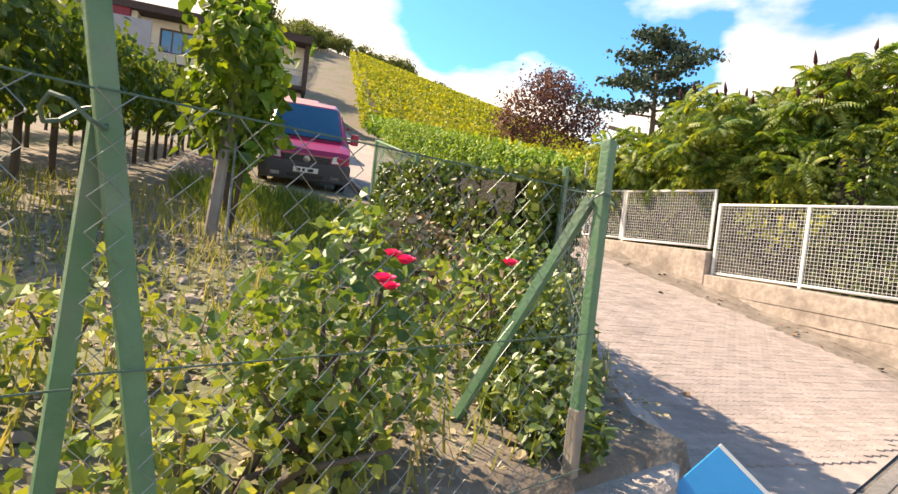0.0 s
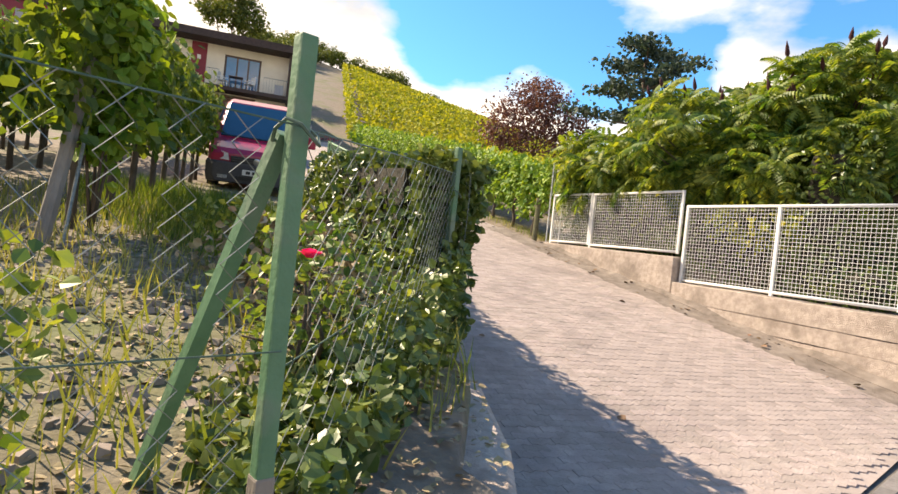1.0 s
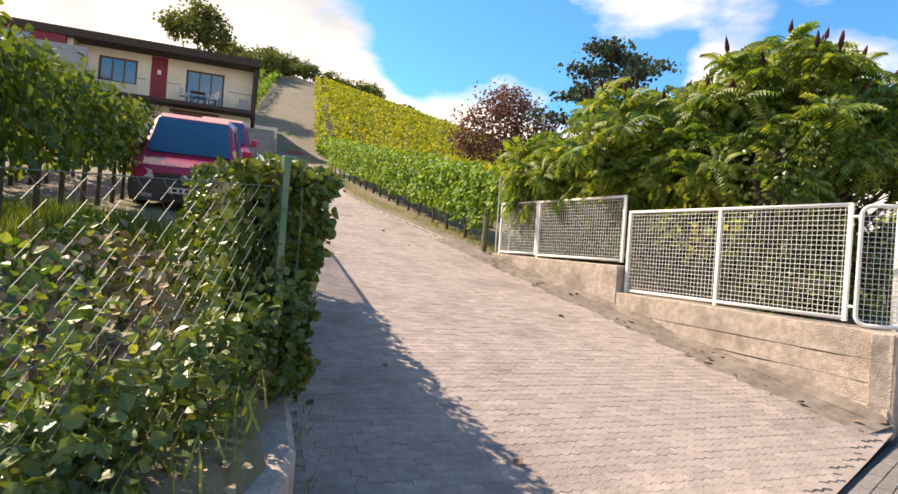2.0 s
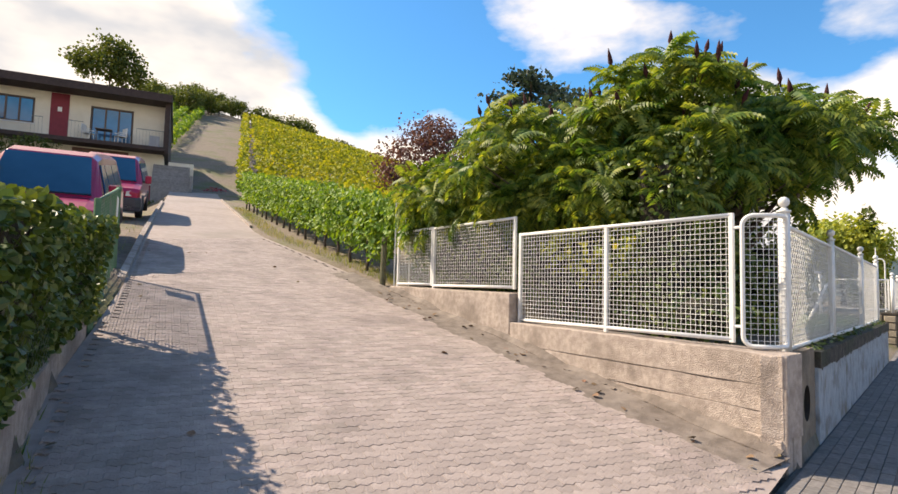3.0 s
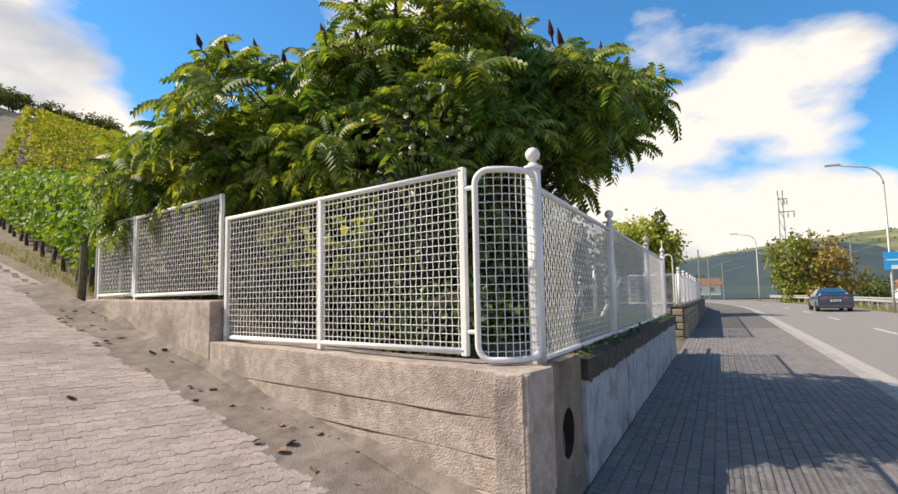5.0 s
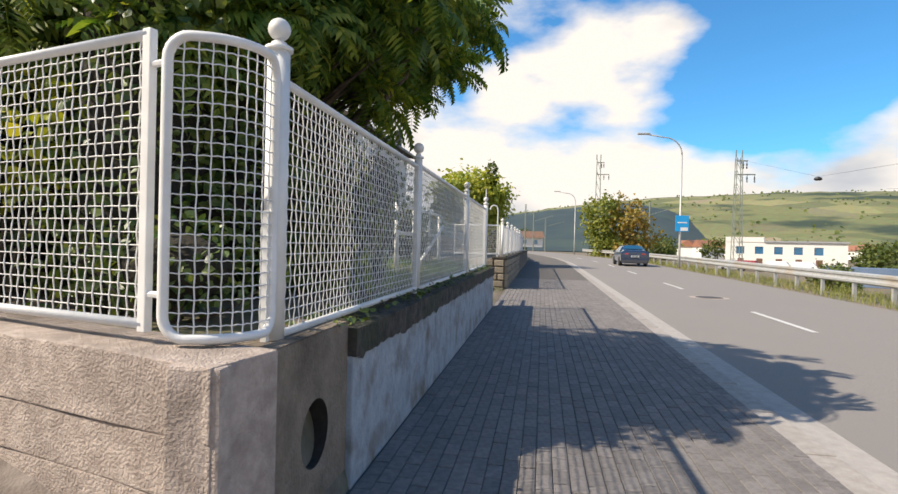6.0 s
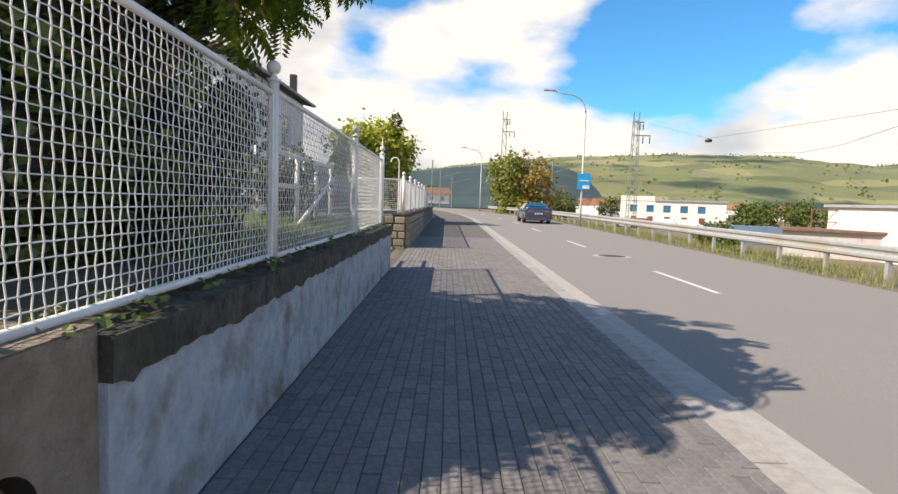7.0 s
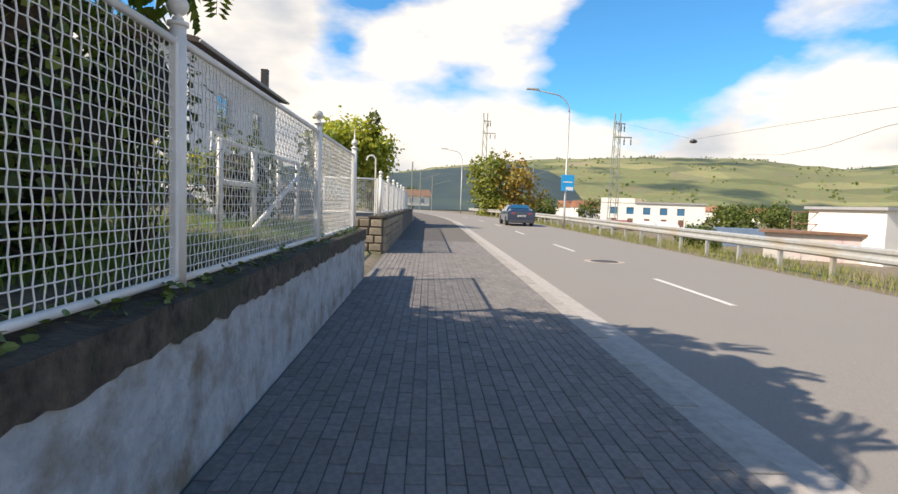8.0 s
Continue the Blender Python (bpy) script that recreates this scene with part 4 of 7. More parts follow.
# above them the rows slant down across the slope from the bare track
for k in range(27):
    s0 = 46.0 + 3.7 * k
    reach = min((s0 - 24) / 0.87, 62)
    u = rng.uniform(max(0.0, (s0 - 119) / 0.87), reach, int(46 * reach))
    u = u[np.sin(u * 0.6 + k) + np.sin(u * 0.21 + 2 * k) > -1.8]
    n = len(u)
    t = s0 - 0.87 * u + rng.normal(0, 0.2, n)
    off = 0.9 + 0.095 * (min(s0, 119) - 42) + 0.49 * u + rng.normal(0, 0.2, n)
    keep = (t > 44) | (off > 15)
    t, off = t[keep], off[keep]
    n = len(t)
    x, y = 8.52 + 0.397 * t + 0.918 * off, 0.775 + 0.918 * t - 0.397 * off
    z = np.array([land(a, b) for a, b in zip(x, y)]) + 0.35 + 1.3 * rng.uniform(0, 1, n)
    vv, ff = scatter(LEAF_V, LEAF_F, np.stack([x, y, z], 1), turns(rng, n, np.array([[-0.3, -0.5, 0.5]] * n), 0.9), (0.19 + 0.0022 * t) * rng.uniform(0.7, 1.3, n))
    arrays("vine_row", vv, ff, M_vine_far, label="row of yellowing grapevines slanting across the hillside", category="vine row", group="hillside vine rows", kind="stuff")
# the single row beside the bare track, and a few rows by the house
hill_row(-0.3, 43, 112, 34, 0.19, M_vine_far, "row of yellowing grapevines beside a bare track")
for w in (-7.6, -9.6, -11.6, -13.6):
    hill_row(w, 56, 104, 30, 0.2, M_vine, "row of green grapevines on the slope behind the house")


# ---- trees ----
def tree(name, label, base, height, blobs, n, leaf, material, seed, trunk=0.12, group="", bark=M_bark):
    """Trunk and limbs that end in lumpy clumps of leaves. blobs: centre and radii from the base."""
    rng = np.random.default_rng(seed)
    th = thing(name, label, "tree", pose(*base), group=group)
    fork = (0.03 * height, 0.02 * height, 0.32 * height)
    Mesh().tube([(0, 0, -0.2), (0.01, 0, 0.12 * height), fork], [trunk * 1.3, trunk, trunk * 0.75], 9).obj("trunk", bark, th, smooth=True)
    limbs = Mesh()
    pts, nr = [], []
    total = sum(r[0] * r[1] + r[1] * r[2] for _, r in blobs)
    for c, r in blobs:
        mid = np.array(fork) * 0.5 + np.array(c) * 0.5 + rng.normal(size=3) * 0.08 * height * 0.3
        limbs.tube([fork, tuple(mid), c], [trunk * 0.55, trunk * 0.35, trunk * 0.1], 6)
        for _ in range(4):
            d = rng.normal(size=3)
            d /= np.linalg.norm(d)
            limbs.tube([tuple(mid), tuple(np.array(c) + d * np.array(r) * 0.75)], [trunk * 0.22, trunk * 0.05], 5)
        k = int(n * (r[0] * r[1] + r[1] * r[2]) / total)
        # leaves sit in small sprays
        sprays, d = shell(rng, max(4, k // 14), c, r, 0.5, 0.3)
        for q, dd in zip(sprays, d):
            pts.append(q + rng.normal(size=(14, 3)) * np.array(r).mean() * 0.16)
            nr.append(np.repeat((dd * 0.4 + np.array([0, 0, 0.5]))[None], 14, 0))
    limbs.obj("branching", bark, th, smooth=True)
    leaf_part("crown", rng, np.concatenate(pts), leaf, material, th, np.concatenate(nr), 0.9)
    return th


M_far_tree = mat("tree_leaf", (0.07, 0.105, 0.022), (0.12, 0.15, 0.03), 0.4, 0.65, island=0.3, translucent=0.3)
M_red_leaf = mat("purple_leaf", (0.10, 0.045, 0.055), (0.16, 0.075, 0.08), 0.8, 0.6, island=0.35, translucent=0.3)
M_pine = mat("pine_needle", (0.035, 0.065, 0.05), (0.06, 0.095, 0.065), 0.8, 0.7, island=0.3, translucent=0.12)

tree("purple_plum_tree", "purple-leaved plum tree behind the vineyard rows", (33.5, 28.0, land(33.5, 28.0) - 0.6), 9.0,
     [((0, 0, 5.6), (3.0, 3.0, 2.3)), ((-2.0, 0.9, 4.4), (2.1, 2.1, 1.8)), ((1.9, -1.2, 4.7), (2.1, 2.1, 1.9)), ((0.4, 0.3, 7.3), (1.7, 1.7, 1.2))], 7600, 0.2, M_red_leaf, 91)

# pine with flat layered branches
pine = thing("pine_tree", "dark bluish pine with flat spreading branches", "tree", pose(33.5, 19.4, land(33.5, 19.4)))
Mesh().tube([(0, 0, 0), (0.1, 0, 5), (-0.1, 0.1, 10)], [0.24, 0.17, 0.05], 9).obj("trunk", M_bark, pine, smooth=True)
rng = np.random.default_rng(92)
pl, limb = [], Mesh()
for k in range(15):
    z = 5.2 + 0.36 * k
    a = k * 2.4
    reach = 3.7 - 0.14 * k + 0.7 * math.sin(k * 2.1)
    tip = (reach * math.cos(a), reach * math.sin(a), z + 0.5)
    limb.tube([(0, 0, z), (0.5 * tip[0], 0.5 * tip[1], z + 0.05), tip], [0.08, 0.05, 0.015], 5)
    for q in np.linspace(0.35, 1.05, 5):
        c = np.array([tip[0] * q, tip[1] * q, z + 0.45 * q + 0.15])
        pl.append(c + rng.normal(size=(60, 3)) * np.array([0.48, 0.48, 0.14]))
limb.obj("branching", M_bark, pine, smooth=True)
leaf_part("needles", rng, np.concatenate(pl), 0.26, M_pine, pine, None, 0.9)

# trees along the skyline, the copse beside the track, and the big tree behind the house
far = tree("hilltop_tree", "rounded broadleaf tree on the hill's skyline", (0, 0, 0), 6.0,
           [((0, 0, 3.6), (2.6, 2.3, 2.0)), ((1.6, 0.4, 2.8), (1.8, 1.7, 1.4)), ((-1.7, -0.3, 2.6), (1.7, 1.7, 1.5))], 1500, 0.42, M_far_tree, 93, group="skyline trees")
rng = np.random.default_rng(94)
spots = []
for w in range(-10, 90, 2):
    spots.append((w + rng.uniform(-1.5, 1.5), 124 + rng.uniform(-3, 6), rng.uniform(0.35, 0.9) * (0.7 if w > 24 else 1)))
for w, s in ((-6, 108), (-3, 106), (-9, 108), (-0.5, 108), (1.5, 112), (-5, 114), (-1, 116), (4, 117), (-8, 116), (-11, 112), (-4, 100), (-7.5, 102)):
    spots.append((w, s, rng.uniform(0.55, 0.85)))
for k, (w, s, sc) in enumerate(spots):
    x, y = 8.52 + 0.397 * s + 0.918 * w, 0.775 + 0.918 * s - 0.397 * w
    m = pose(x, y, land(x, y) - 0.2, 0, 0, rng.uniform(0, 360)) @ Matrix.Diagonal((sc, sc, sc * rng.uniform(0.8, 1.2), 1))
    if k == 0:
        far.matrix_basis = m
        base_scale = sc
    else:
        c = copy_thing(far, pose(x, y, land(x, y) - 0.2, 0, 0, rng.uniform(0, 360)))
        c.scale = (sc, sc, sc * rng.uniform(0.8, 1.2))
tree("house_tree", "tall broadleaf tree behind the house roof", (22.8, 63.0, land(22.8, 63.0)), 10.0,
     [((0, 0, 8.0), (2.5, 2.3, 1.9)), ((1.9, 0, 7.2), (1.9, 1.8, 1.5)), ((-1.9, 0, 7.4), (1.6, 1.6, 1.4)), ((0.8, 0.3, 9.4), (1.6, 1.5, 1.0))], 4200, 0.3, M_far_tree, 95)

# ---- staghorn sumac over the white fence ----
sumac = thing("staghorn_sumac", "spreading staghorn sumac with feathery leaves and dark red cones", "tree", pose(12.0, 3.4, 0.95))
CROWN = [((11.9, 2.7, 3.45), (1.85, 1.55, 1.45)), ((11.4, 4.6, 3.2), (1.6, 1.6, 1.25)), ((11.1, 6.3, 2.95), (1.1, 1.3, 0.95)), ((12.55, 1.25, 3.55), (1.6, 1.0, 0.78)), ((13.2, 3.4, 3.45), (1.6, 1.6, 1.2)),
         ((10.5, 3.4, 2.85), (0.8, 1.5, 0.7)), ((10.6, 5.5, 2.7), (0.7, 1.6, 0.65))]
# a pinnate leaf of ten pairs of narrow leaflets on an arching stalk, length 1
FR_V, FR_F = [], []
for j in range(10):
    s = 0.12 + 0.84 * j / 9
    zc = 0.20 * math.sin(s * 2.4) - 0.30 * s * s
    ln = 0.25 * (0.5 + 0.75 * math.sin(math.pi * min(1, 0.2 + 0.70 * s)))
    for sg in (-1, 1):
        b = len(FR_V)
        FR_V += [(s, sg * 0.008, zc), (s + ln * 0.30 + 0.034, sg * ln * 0.48, zc - ln * 0.16 + 0.012), (s + ln * 0.42, sg * ln * 0.92, zc - ln * 0.70), (s + ln * 0.20 - 0.034, sg * ln * 0.52, zc - ln * 0.20)]
        FR_F.append((b, b + 1, b + 2, b + 3))
b = len(FR_V)
FR_V += [(0.0, -0.006, 0.0), (0.0, 0.006, 0.0), (1.0, 0.004, -0.28), (1.0, -0.004, -0.28)]
FR_F.append((b, b + 1, b + 2, b + 3))
rng = np.random.default_rng(101)
ros, rdir, deep = [], [], []
for (c, r), k in zip(CROWN, (150, 118, 74, 72, 84, 66, 60)):
    # leaf whorls on the shoots' ends: most near the crown's skin, some deep inside
    p, d = shell(rng, k * 3, np.array(c) - np.array([12.0, 3.4, 0.95]), r, 0.80, 0.24)
    keep = d[:, 2] > -0.45
    p, d = p[keep][:k], d[keep][:k]
    mid = np.array(c) - np.array([12.0, 3.4, 0.95])
    inner = rng.uniform(0, 1, len(p)) < 0.3
    p[inner] = mid + (p[inner] - mid) * rng.uniform(0.35, 0.75, (inner.sum(), 1))
    ros.append(p)
    rdir.append(d)
    deep.append(inner)
ros, rdir, deep = np.concatenate(ros), np.concatenate(rdir), np.concatenate(deep)
fp, ft, fs = [], [], []
for p, d in zip(ros, rdir):
    up = Vector(d * 0.8) + Vector((0, 0, 0.55)) + Vector(rng.normal(size=3) * 0.15)
    up.normalize()
    a0 = rng.uniform(0, 6.28)
    x0 = up.orthogonal().normalized()
    y0 = up.cross(x0)
    k = rng.integers(8, 13)
    for j in range(k):
        a = a0 + 6.283 * j / k + rng.uniform(-0.25, 0.25)
        lift = rng.uniform(-0.35, 0.75)
        xx = (x0 * math.cos(a) + y0 * math.sin(a) + up * lift).normalized()
        zz = (Vector((0, 0, 1)) + up * 0.4)
        zz = (zz - xx * zz.dot(xx)).normalized()
        yy = zz.cross(xx)
        ft.append(np.array([[xx.x, yy.x, zz.x], [xx.y, yy.y, zz.y], [xx.z, yy.z, zz.z]]))
        fp.append(p - np.array(up) * rng.uniform(0, 0.14))
        fs.append(rng.uniform(0.30, 0.52))
v, f = scatter(FR_V, FR_F, np.array(fp), np.array(ft), np.array(fs))
arrays("crown", v, f, M_sumac, sumac)
stems = Mesh()
for (c, r) in CROWN:
    tip = np.array(c) - np.array([12.0, 3.4, 0.95])
    for q in range(3):
        t2 = tip + np.clip(rng.normal(size=3), -1, 1) * np.array(r) * 0.4
        root = rng.normal(size=3) * np.array([0.35, 0.5, 0])
        mid = 0.5 * (root + t2) + np.array([0, 0, -0.25]) + rng.normal(size=3) * 0.12
        Mesh().tube([tuple(root), tuple(mid), tuple(t2)], [0.055, 0.038, 0.014], 7).obj("limb", M_bark, sumac, smooth=True)
for a, b, c2 in (((0.1, -0.6, 0.0), (0.35, -1.5, 1.25), (0.45, -2.55, 2.45)), ((0.2, -0.5, 0), (0.5, -1.3, 1.3), (0.95, -2.3, 2.6))):
    Mesh().tube([a, b, c2], [0.06, 0.045, 0.02], 7).obj("limb", M_bark, sumac, smooth=True)
near = rng.choice(len(ros), 150, replace=False)
for i in near:
    p = ros[i]
    q = p * np.array([0.6, 0.6, 0.72])
    stems.tube([tuple(q), tuple(p)], [0.016, 0.008], 5)
stems.obj("branching", M_bark, sumac, smooth=True, kind="stuff")
M_cone = mat("sumac_cone", (0.075, 0.014, 0.018), (0.035, 0.01, 0.012), 25, 0.9, bump=0.8, bscale=60)
tops = []
for i in np.argsort(-ros[:, 2]):
    if not deep[i] and rdir[i, 2] > 0.15 and all(np.linalg.norm(ros[i] - ros[j]) > 0.3 for j in tops):
        tops.append(i)
for i in tops[:95]:
    up = (Vector(rdir[i] * 0.55) + Vector((0, 0, 0.8)) + Vector(rng.normal(size=3) * 0.12)).normalized()
    p, h = Vector(ros[i]) + up * 0.03, rng.uniform(0.15, 0.25)
    Mesh().tube([p, p + up * 0.06, p + up * (0.06 + 0.25 * h), p + up * (0.06 + 0.65 * h), p + up * (0.07 + h)],
                [0.009, 0.012, 0.036, 0.026, 0.004], 7).obj("fruit_cone", M_cone, sumac, smooth=True)

# dark shrubs under it, a yellow-green bush and a clipped hedge in the shade
bush("shade_shrub", "dark evergreen shrub in the shade of the sumac", "shrub", (11.3, 2.2, 1.65), (1.2, 0.7, 0.75), 2300, 0.085, M_ivy, 111, 8, "shade shrubs")
bush("shade_shrub", "dark evergreen shrub in the shade of the sumac", "shrub", (11.0, 4.0, 1.8), (1.0, 1.2, 0.85), 2300, 0.085, M_ivy, 112, 8, "shade shrubs")
bush("shade_shrub", "dark evergreen shrub in the shade of the sumac", "shrub", (11.4, 6.3, 2.05), (0.9, 1.2, 0.8), 2000, 0.085, M_ivy, 113, 8, "shade shrubs")
bush("shade_shrub", "dark evergreen shrub in the shade of the sumac", "shrub", (12.8, 2.9, 1.75), (1.1, 0.8, 0.8), 1700, 0.085, M_ivy, 114, 8, "shade shrubs")
bush("shade_shrub", "dark evergreen shrub in the shade of the sumac", "shrub", (9.75, 1.75, 1.25), (0.45, 0.5, 0.32), 420, 0.06, M_ivy, 115, 6, "shade shrubs")
bush("gold_bush", "yellow-green leafy bush behind the white fence", "shrub", (9.95, 3.15, 2.05), (0.35, 0.75, 0.45), 420, 0.085, M_vine_far, 116, 6)
bush("shade_shrub", "leafy shrub beside the post on the pavement side", "shrub", (12.5, 1.75, 1.7), (0.7, 0.45, 0.8), 900, 0.075, M_rose, 117, 6, "shade shrubs")
hb = thing("garden_hedge", "dense dark hedge at the back of the garden", "hedge", pose(14, 5.5, 0.9))
rng = np.random.default_rng(118)
hp = box_fill(rng, 5200, lambda a, b, c: (-1.9 + 0.9 * b, -2.6 + 5.4 * a, 2.7 * c))
leaf_part("foliage", rng, hp, 0.11, M_ivy, hb, None)

# dark block in place of the shade deep in the back hedge
Mesh().box((-1.75, -2.4, 0), (-1.15, 2.6, 2.5)).obj("twig_core", M_inner_shade, hb)
# added hedge that darkens what shows through the first mesh panel
hb2 = thing("garden_hedge", "dark hedge added to deepen the shade behind the mesh fence", "hedge", pose(10.9, 2.35, 0.9))
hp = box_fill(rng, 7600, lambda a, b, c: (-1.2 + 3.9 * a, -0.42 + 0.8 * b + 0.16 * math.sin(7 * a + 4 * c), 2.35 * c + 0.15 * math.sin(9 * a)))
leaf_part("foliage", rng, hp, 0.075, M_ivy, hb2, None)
# another near-black block as painted inner shade
Mesh().box((-1.0, -0.2, -0.05), (2.5, 0.24, 2.15)).obj("twig_core", M_inner_shade, hb2, bevel=0.12)

bush("dry_shrub", "half-withered shrub with dry brown leaves beside the hedge", "shrub", (2.75, 3.5, 1.05), (0.5, 0.6, 0.35), 700, 0.06, M_dry, 141, 8, "dry shrubs")
bush("dry_shrub", "half-withered shrub with dry brown leaves beside the hedge", "shrub", (2.5, 2.6, 0.92), (0.42, 0.4, 0.25), 420, 0.055, M_dry, 142, 8, "dry shrubs")
bush("weed_clump", "green leafy weeds beside the dry shrub", "shrub", (2.9, 4.7, 1.2), (0.4, 0.7, 0.3), 420, 0.06, M_weed, 143, 6, "weeds")

# rounded corner panel of the white fence
cpan = thing("corner_fence", "white curved corner fence panel with woven mesh", "fence")
ca, cb = Vector((*wall_fence(0.40), 0)), Vector((9.09, 0.84, 0))
cc = Vector((8.80, 0.80, 0))


def arc(u):
    return ca * (1 - u) ** 2 + cc * 2 * u * (1 - u) + cb * u * u


up = Vector((0, 0, 1))
loop, R = [], 0.09
cz0, cz1 = 1.03, 2.205
for k in range(13):
    u = 0.14 + 0.72 * k / 12
    loop.append(arc(u) + up * cz1)
for a in range(1, 6):
    t = math.pi / 2 * a / 6
    loop.append(arc(0.86 + 0.14 * math.sin(t)) + up * (cz1 - R + R * math.cos(t)))
loop += [arc(1) + up * (cz1 - R), arc(1) + up * (cz0 + R)]
for a in range(1, 6):
    t = math.pi / 2 * a / 6
    loop.append(arc(0.86 + 0.14 * math.cos(t)) + up * (cz0 + R - R * math.sin(t)))
for k in range(13):
    loop.append(arc(0.86 - 0.72 * k / 12) + up * cz0)
for a in range(1, 6):
    t = math.pi / 2 * a / 6
    loop.append(arc(0.14 - 0.14 * math.sin(t)) + up * (cz0 + R - R * math.cos(t)))
loop += [arc(0) + up * (cz0 + R), arc(0) + up * (cz1 - R)]
for a in range(1, 6):
    t = math.pi / 2 * a / 6
    loop.append(arc(0.14 - 0.14 * math.cos(t)) + up * (cz1 - R + R * math.sin(t)))
Mesh().tube(loop, 0.021, 8, closed=True).obj("frame", M_white, cpan, smooth=True)
cm = Mesh()
nu, nz = 10, 23
for i in range(1, nu):
    q = arc(i / nu)
    cm.tube([q + up * (cz0 + (cz1 - cz0) * j / (2 * nz)) + Vector((0.003 if (j // 2 + i) % 2 else -0.003, 0, 0)) * (j % 2 == 0) for j in range(2 * nz + 1)], 0.0032, 4, caps=False)
for j in range(1, nz):
    cm.tube([arc(i / 20) + up * (cz0 + (cz1 - cz0) * j / nz + (0.002 if i % 2 else -0.002)) for i in range(21)], 0.0032, 4, caps=False)
cm.obj("wire_mesh", M_white, cpan, smooth=True)
for z in (1.2, 2.1):
    q = wall_fence(0.48)
    Mesh().tube([(q[0], q[1], z), tuple(arc(0) + up * z)], 0.014, 6).obj("clip", M_white, cpan)
# flat bar beside the round post
Mesh().box((9.06, 0.845, 0.98), (9.085, 0.875, 1.55)).obj("stay_bar", M_white, cpan, bevel=0.003)
# small raised panel and wooden post at the upper end of the fence
rp = thing("raised_fence", "small white mesh panel standing higher at the fence's end", "fence")
a, b = Vector((10.52, 7.52, 0)), Vector((10.80, 7.42, 0))
for z in (2.50, 3.20):
    Mesh().tube([a + up * z, b + up * z], 0.016, 6).obj("rail", M_white, rp)
for q in (a, b):
    Mesh().tube([q + up * 1.4, q + up * 3.2], 0.016, 6).obj("upright", M_white, rp)
woven(Mesh(), a, (b - a).normalized(), (b - a).length, 2.5, 3.2).obj("wire_mesh", M_white, rp)
wp = thing("gate_post", "mossy green wooden post at the end of the fence", "post")
Mesh().tube([(10.52, 7.85, 1.2), (10.55, 7.85, 2.42)], [0.06, 0.055], 9).obj("stake", mat("mossy_wood", (0.17, 0.17, 0.09), (0.11, 0.10, 0.06), 8, 0.95, bump=0.7), wp)

# ---- house at the head of the drive ----
M_cream = mat("cream_render", (0.78, 0.72, 0.60), (0.82, 0.77, 0.65), 3, 0.9, bump=0.2, bscale=40, c3=(0.70, 0.65, 0.54), scale3=0.4)
M_redpanel = mat("wine_red_panel", (0.25, 0.022, 0.04), (0.21, 0.018, 0.034), 4, 0.6)
M_roof = mat("dark_brown_eaves", (0.045, 0.030, 0.027), (0.07, 0.045, 0.04), 6, 0.8, bump=0.2)
M_frame = mat("brown_window_frame", (0.10, 0.065, 0.05), (0.13, 0.085, 0.065), 10, 0.5)
# the panes' blue base colour paints in the mirrored sky
M_pane = mat("sky_blue_window_glass", (0.03, 0.13, 0.26), (0.045, 0.17, 0.32), 1, 0.03, spec=1.0, coat=1.0)
M_greywall = mat("grey_screen", (0.30, 0.31, 0.34), (0.35, 0.36, 0.39), 2, 0.8, bump=0.1)
M_step = mat("grey_stone_step", (0.20, 0.19, 0.19), (0.28, 0.27, 0.265), 8, 0.9, bump=0.3, rand=0.1)
M_plastic = mat("white_plastic", (0.78, 0.78, 0.76), (0.72, 0.72, 0.70), 5, 0.4)
M_garage = mat("brown_garage_door", (0.14, 0.07, 0.05), (0.18, 0.09, 0.065), 6, 0.6)
HM = Matrix.Translation((19.6, 40.6, 7.3)) @ Matrix.Rotation(math.atan2(-0.397, 0.918), 4, "Z") @ Matrix.Scale(1.2, 4)
house = thing("house", "cream two-storey hillside house with dark flat eaves and wine-red panels", "house", HM)


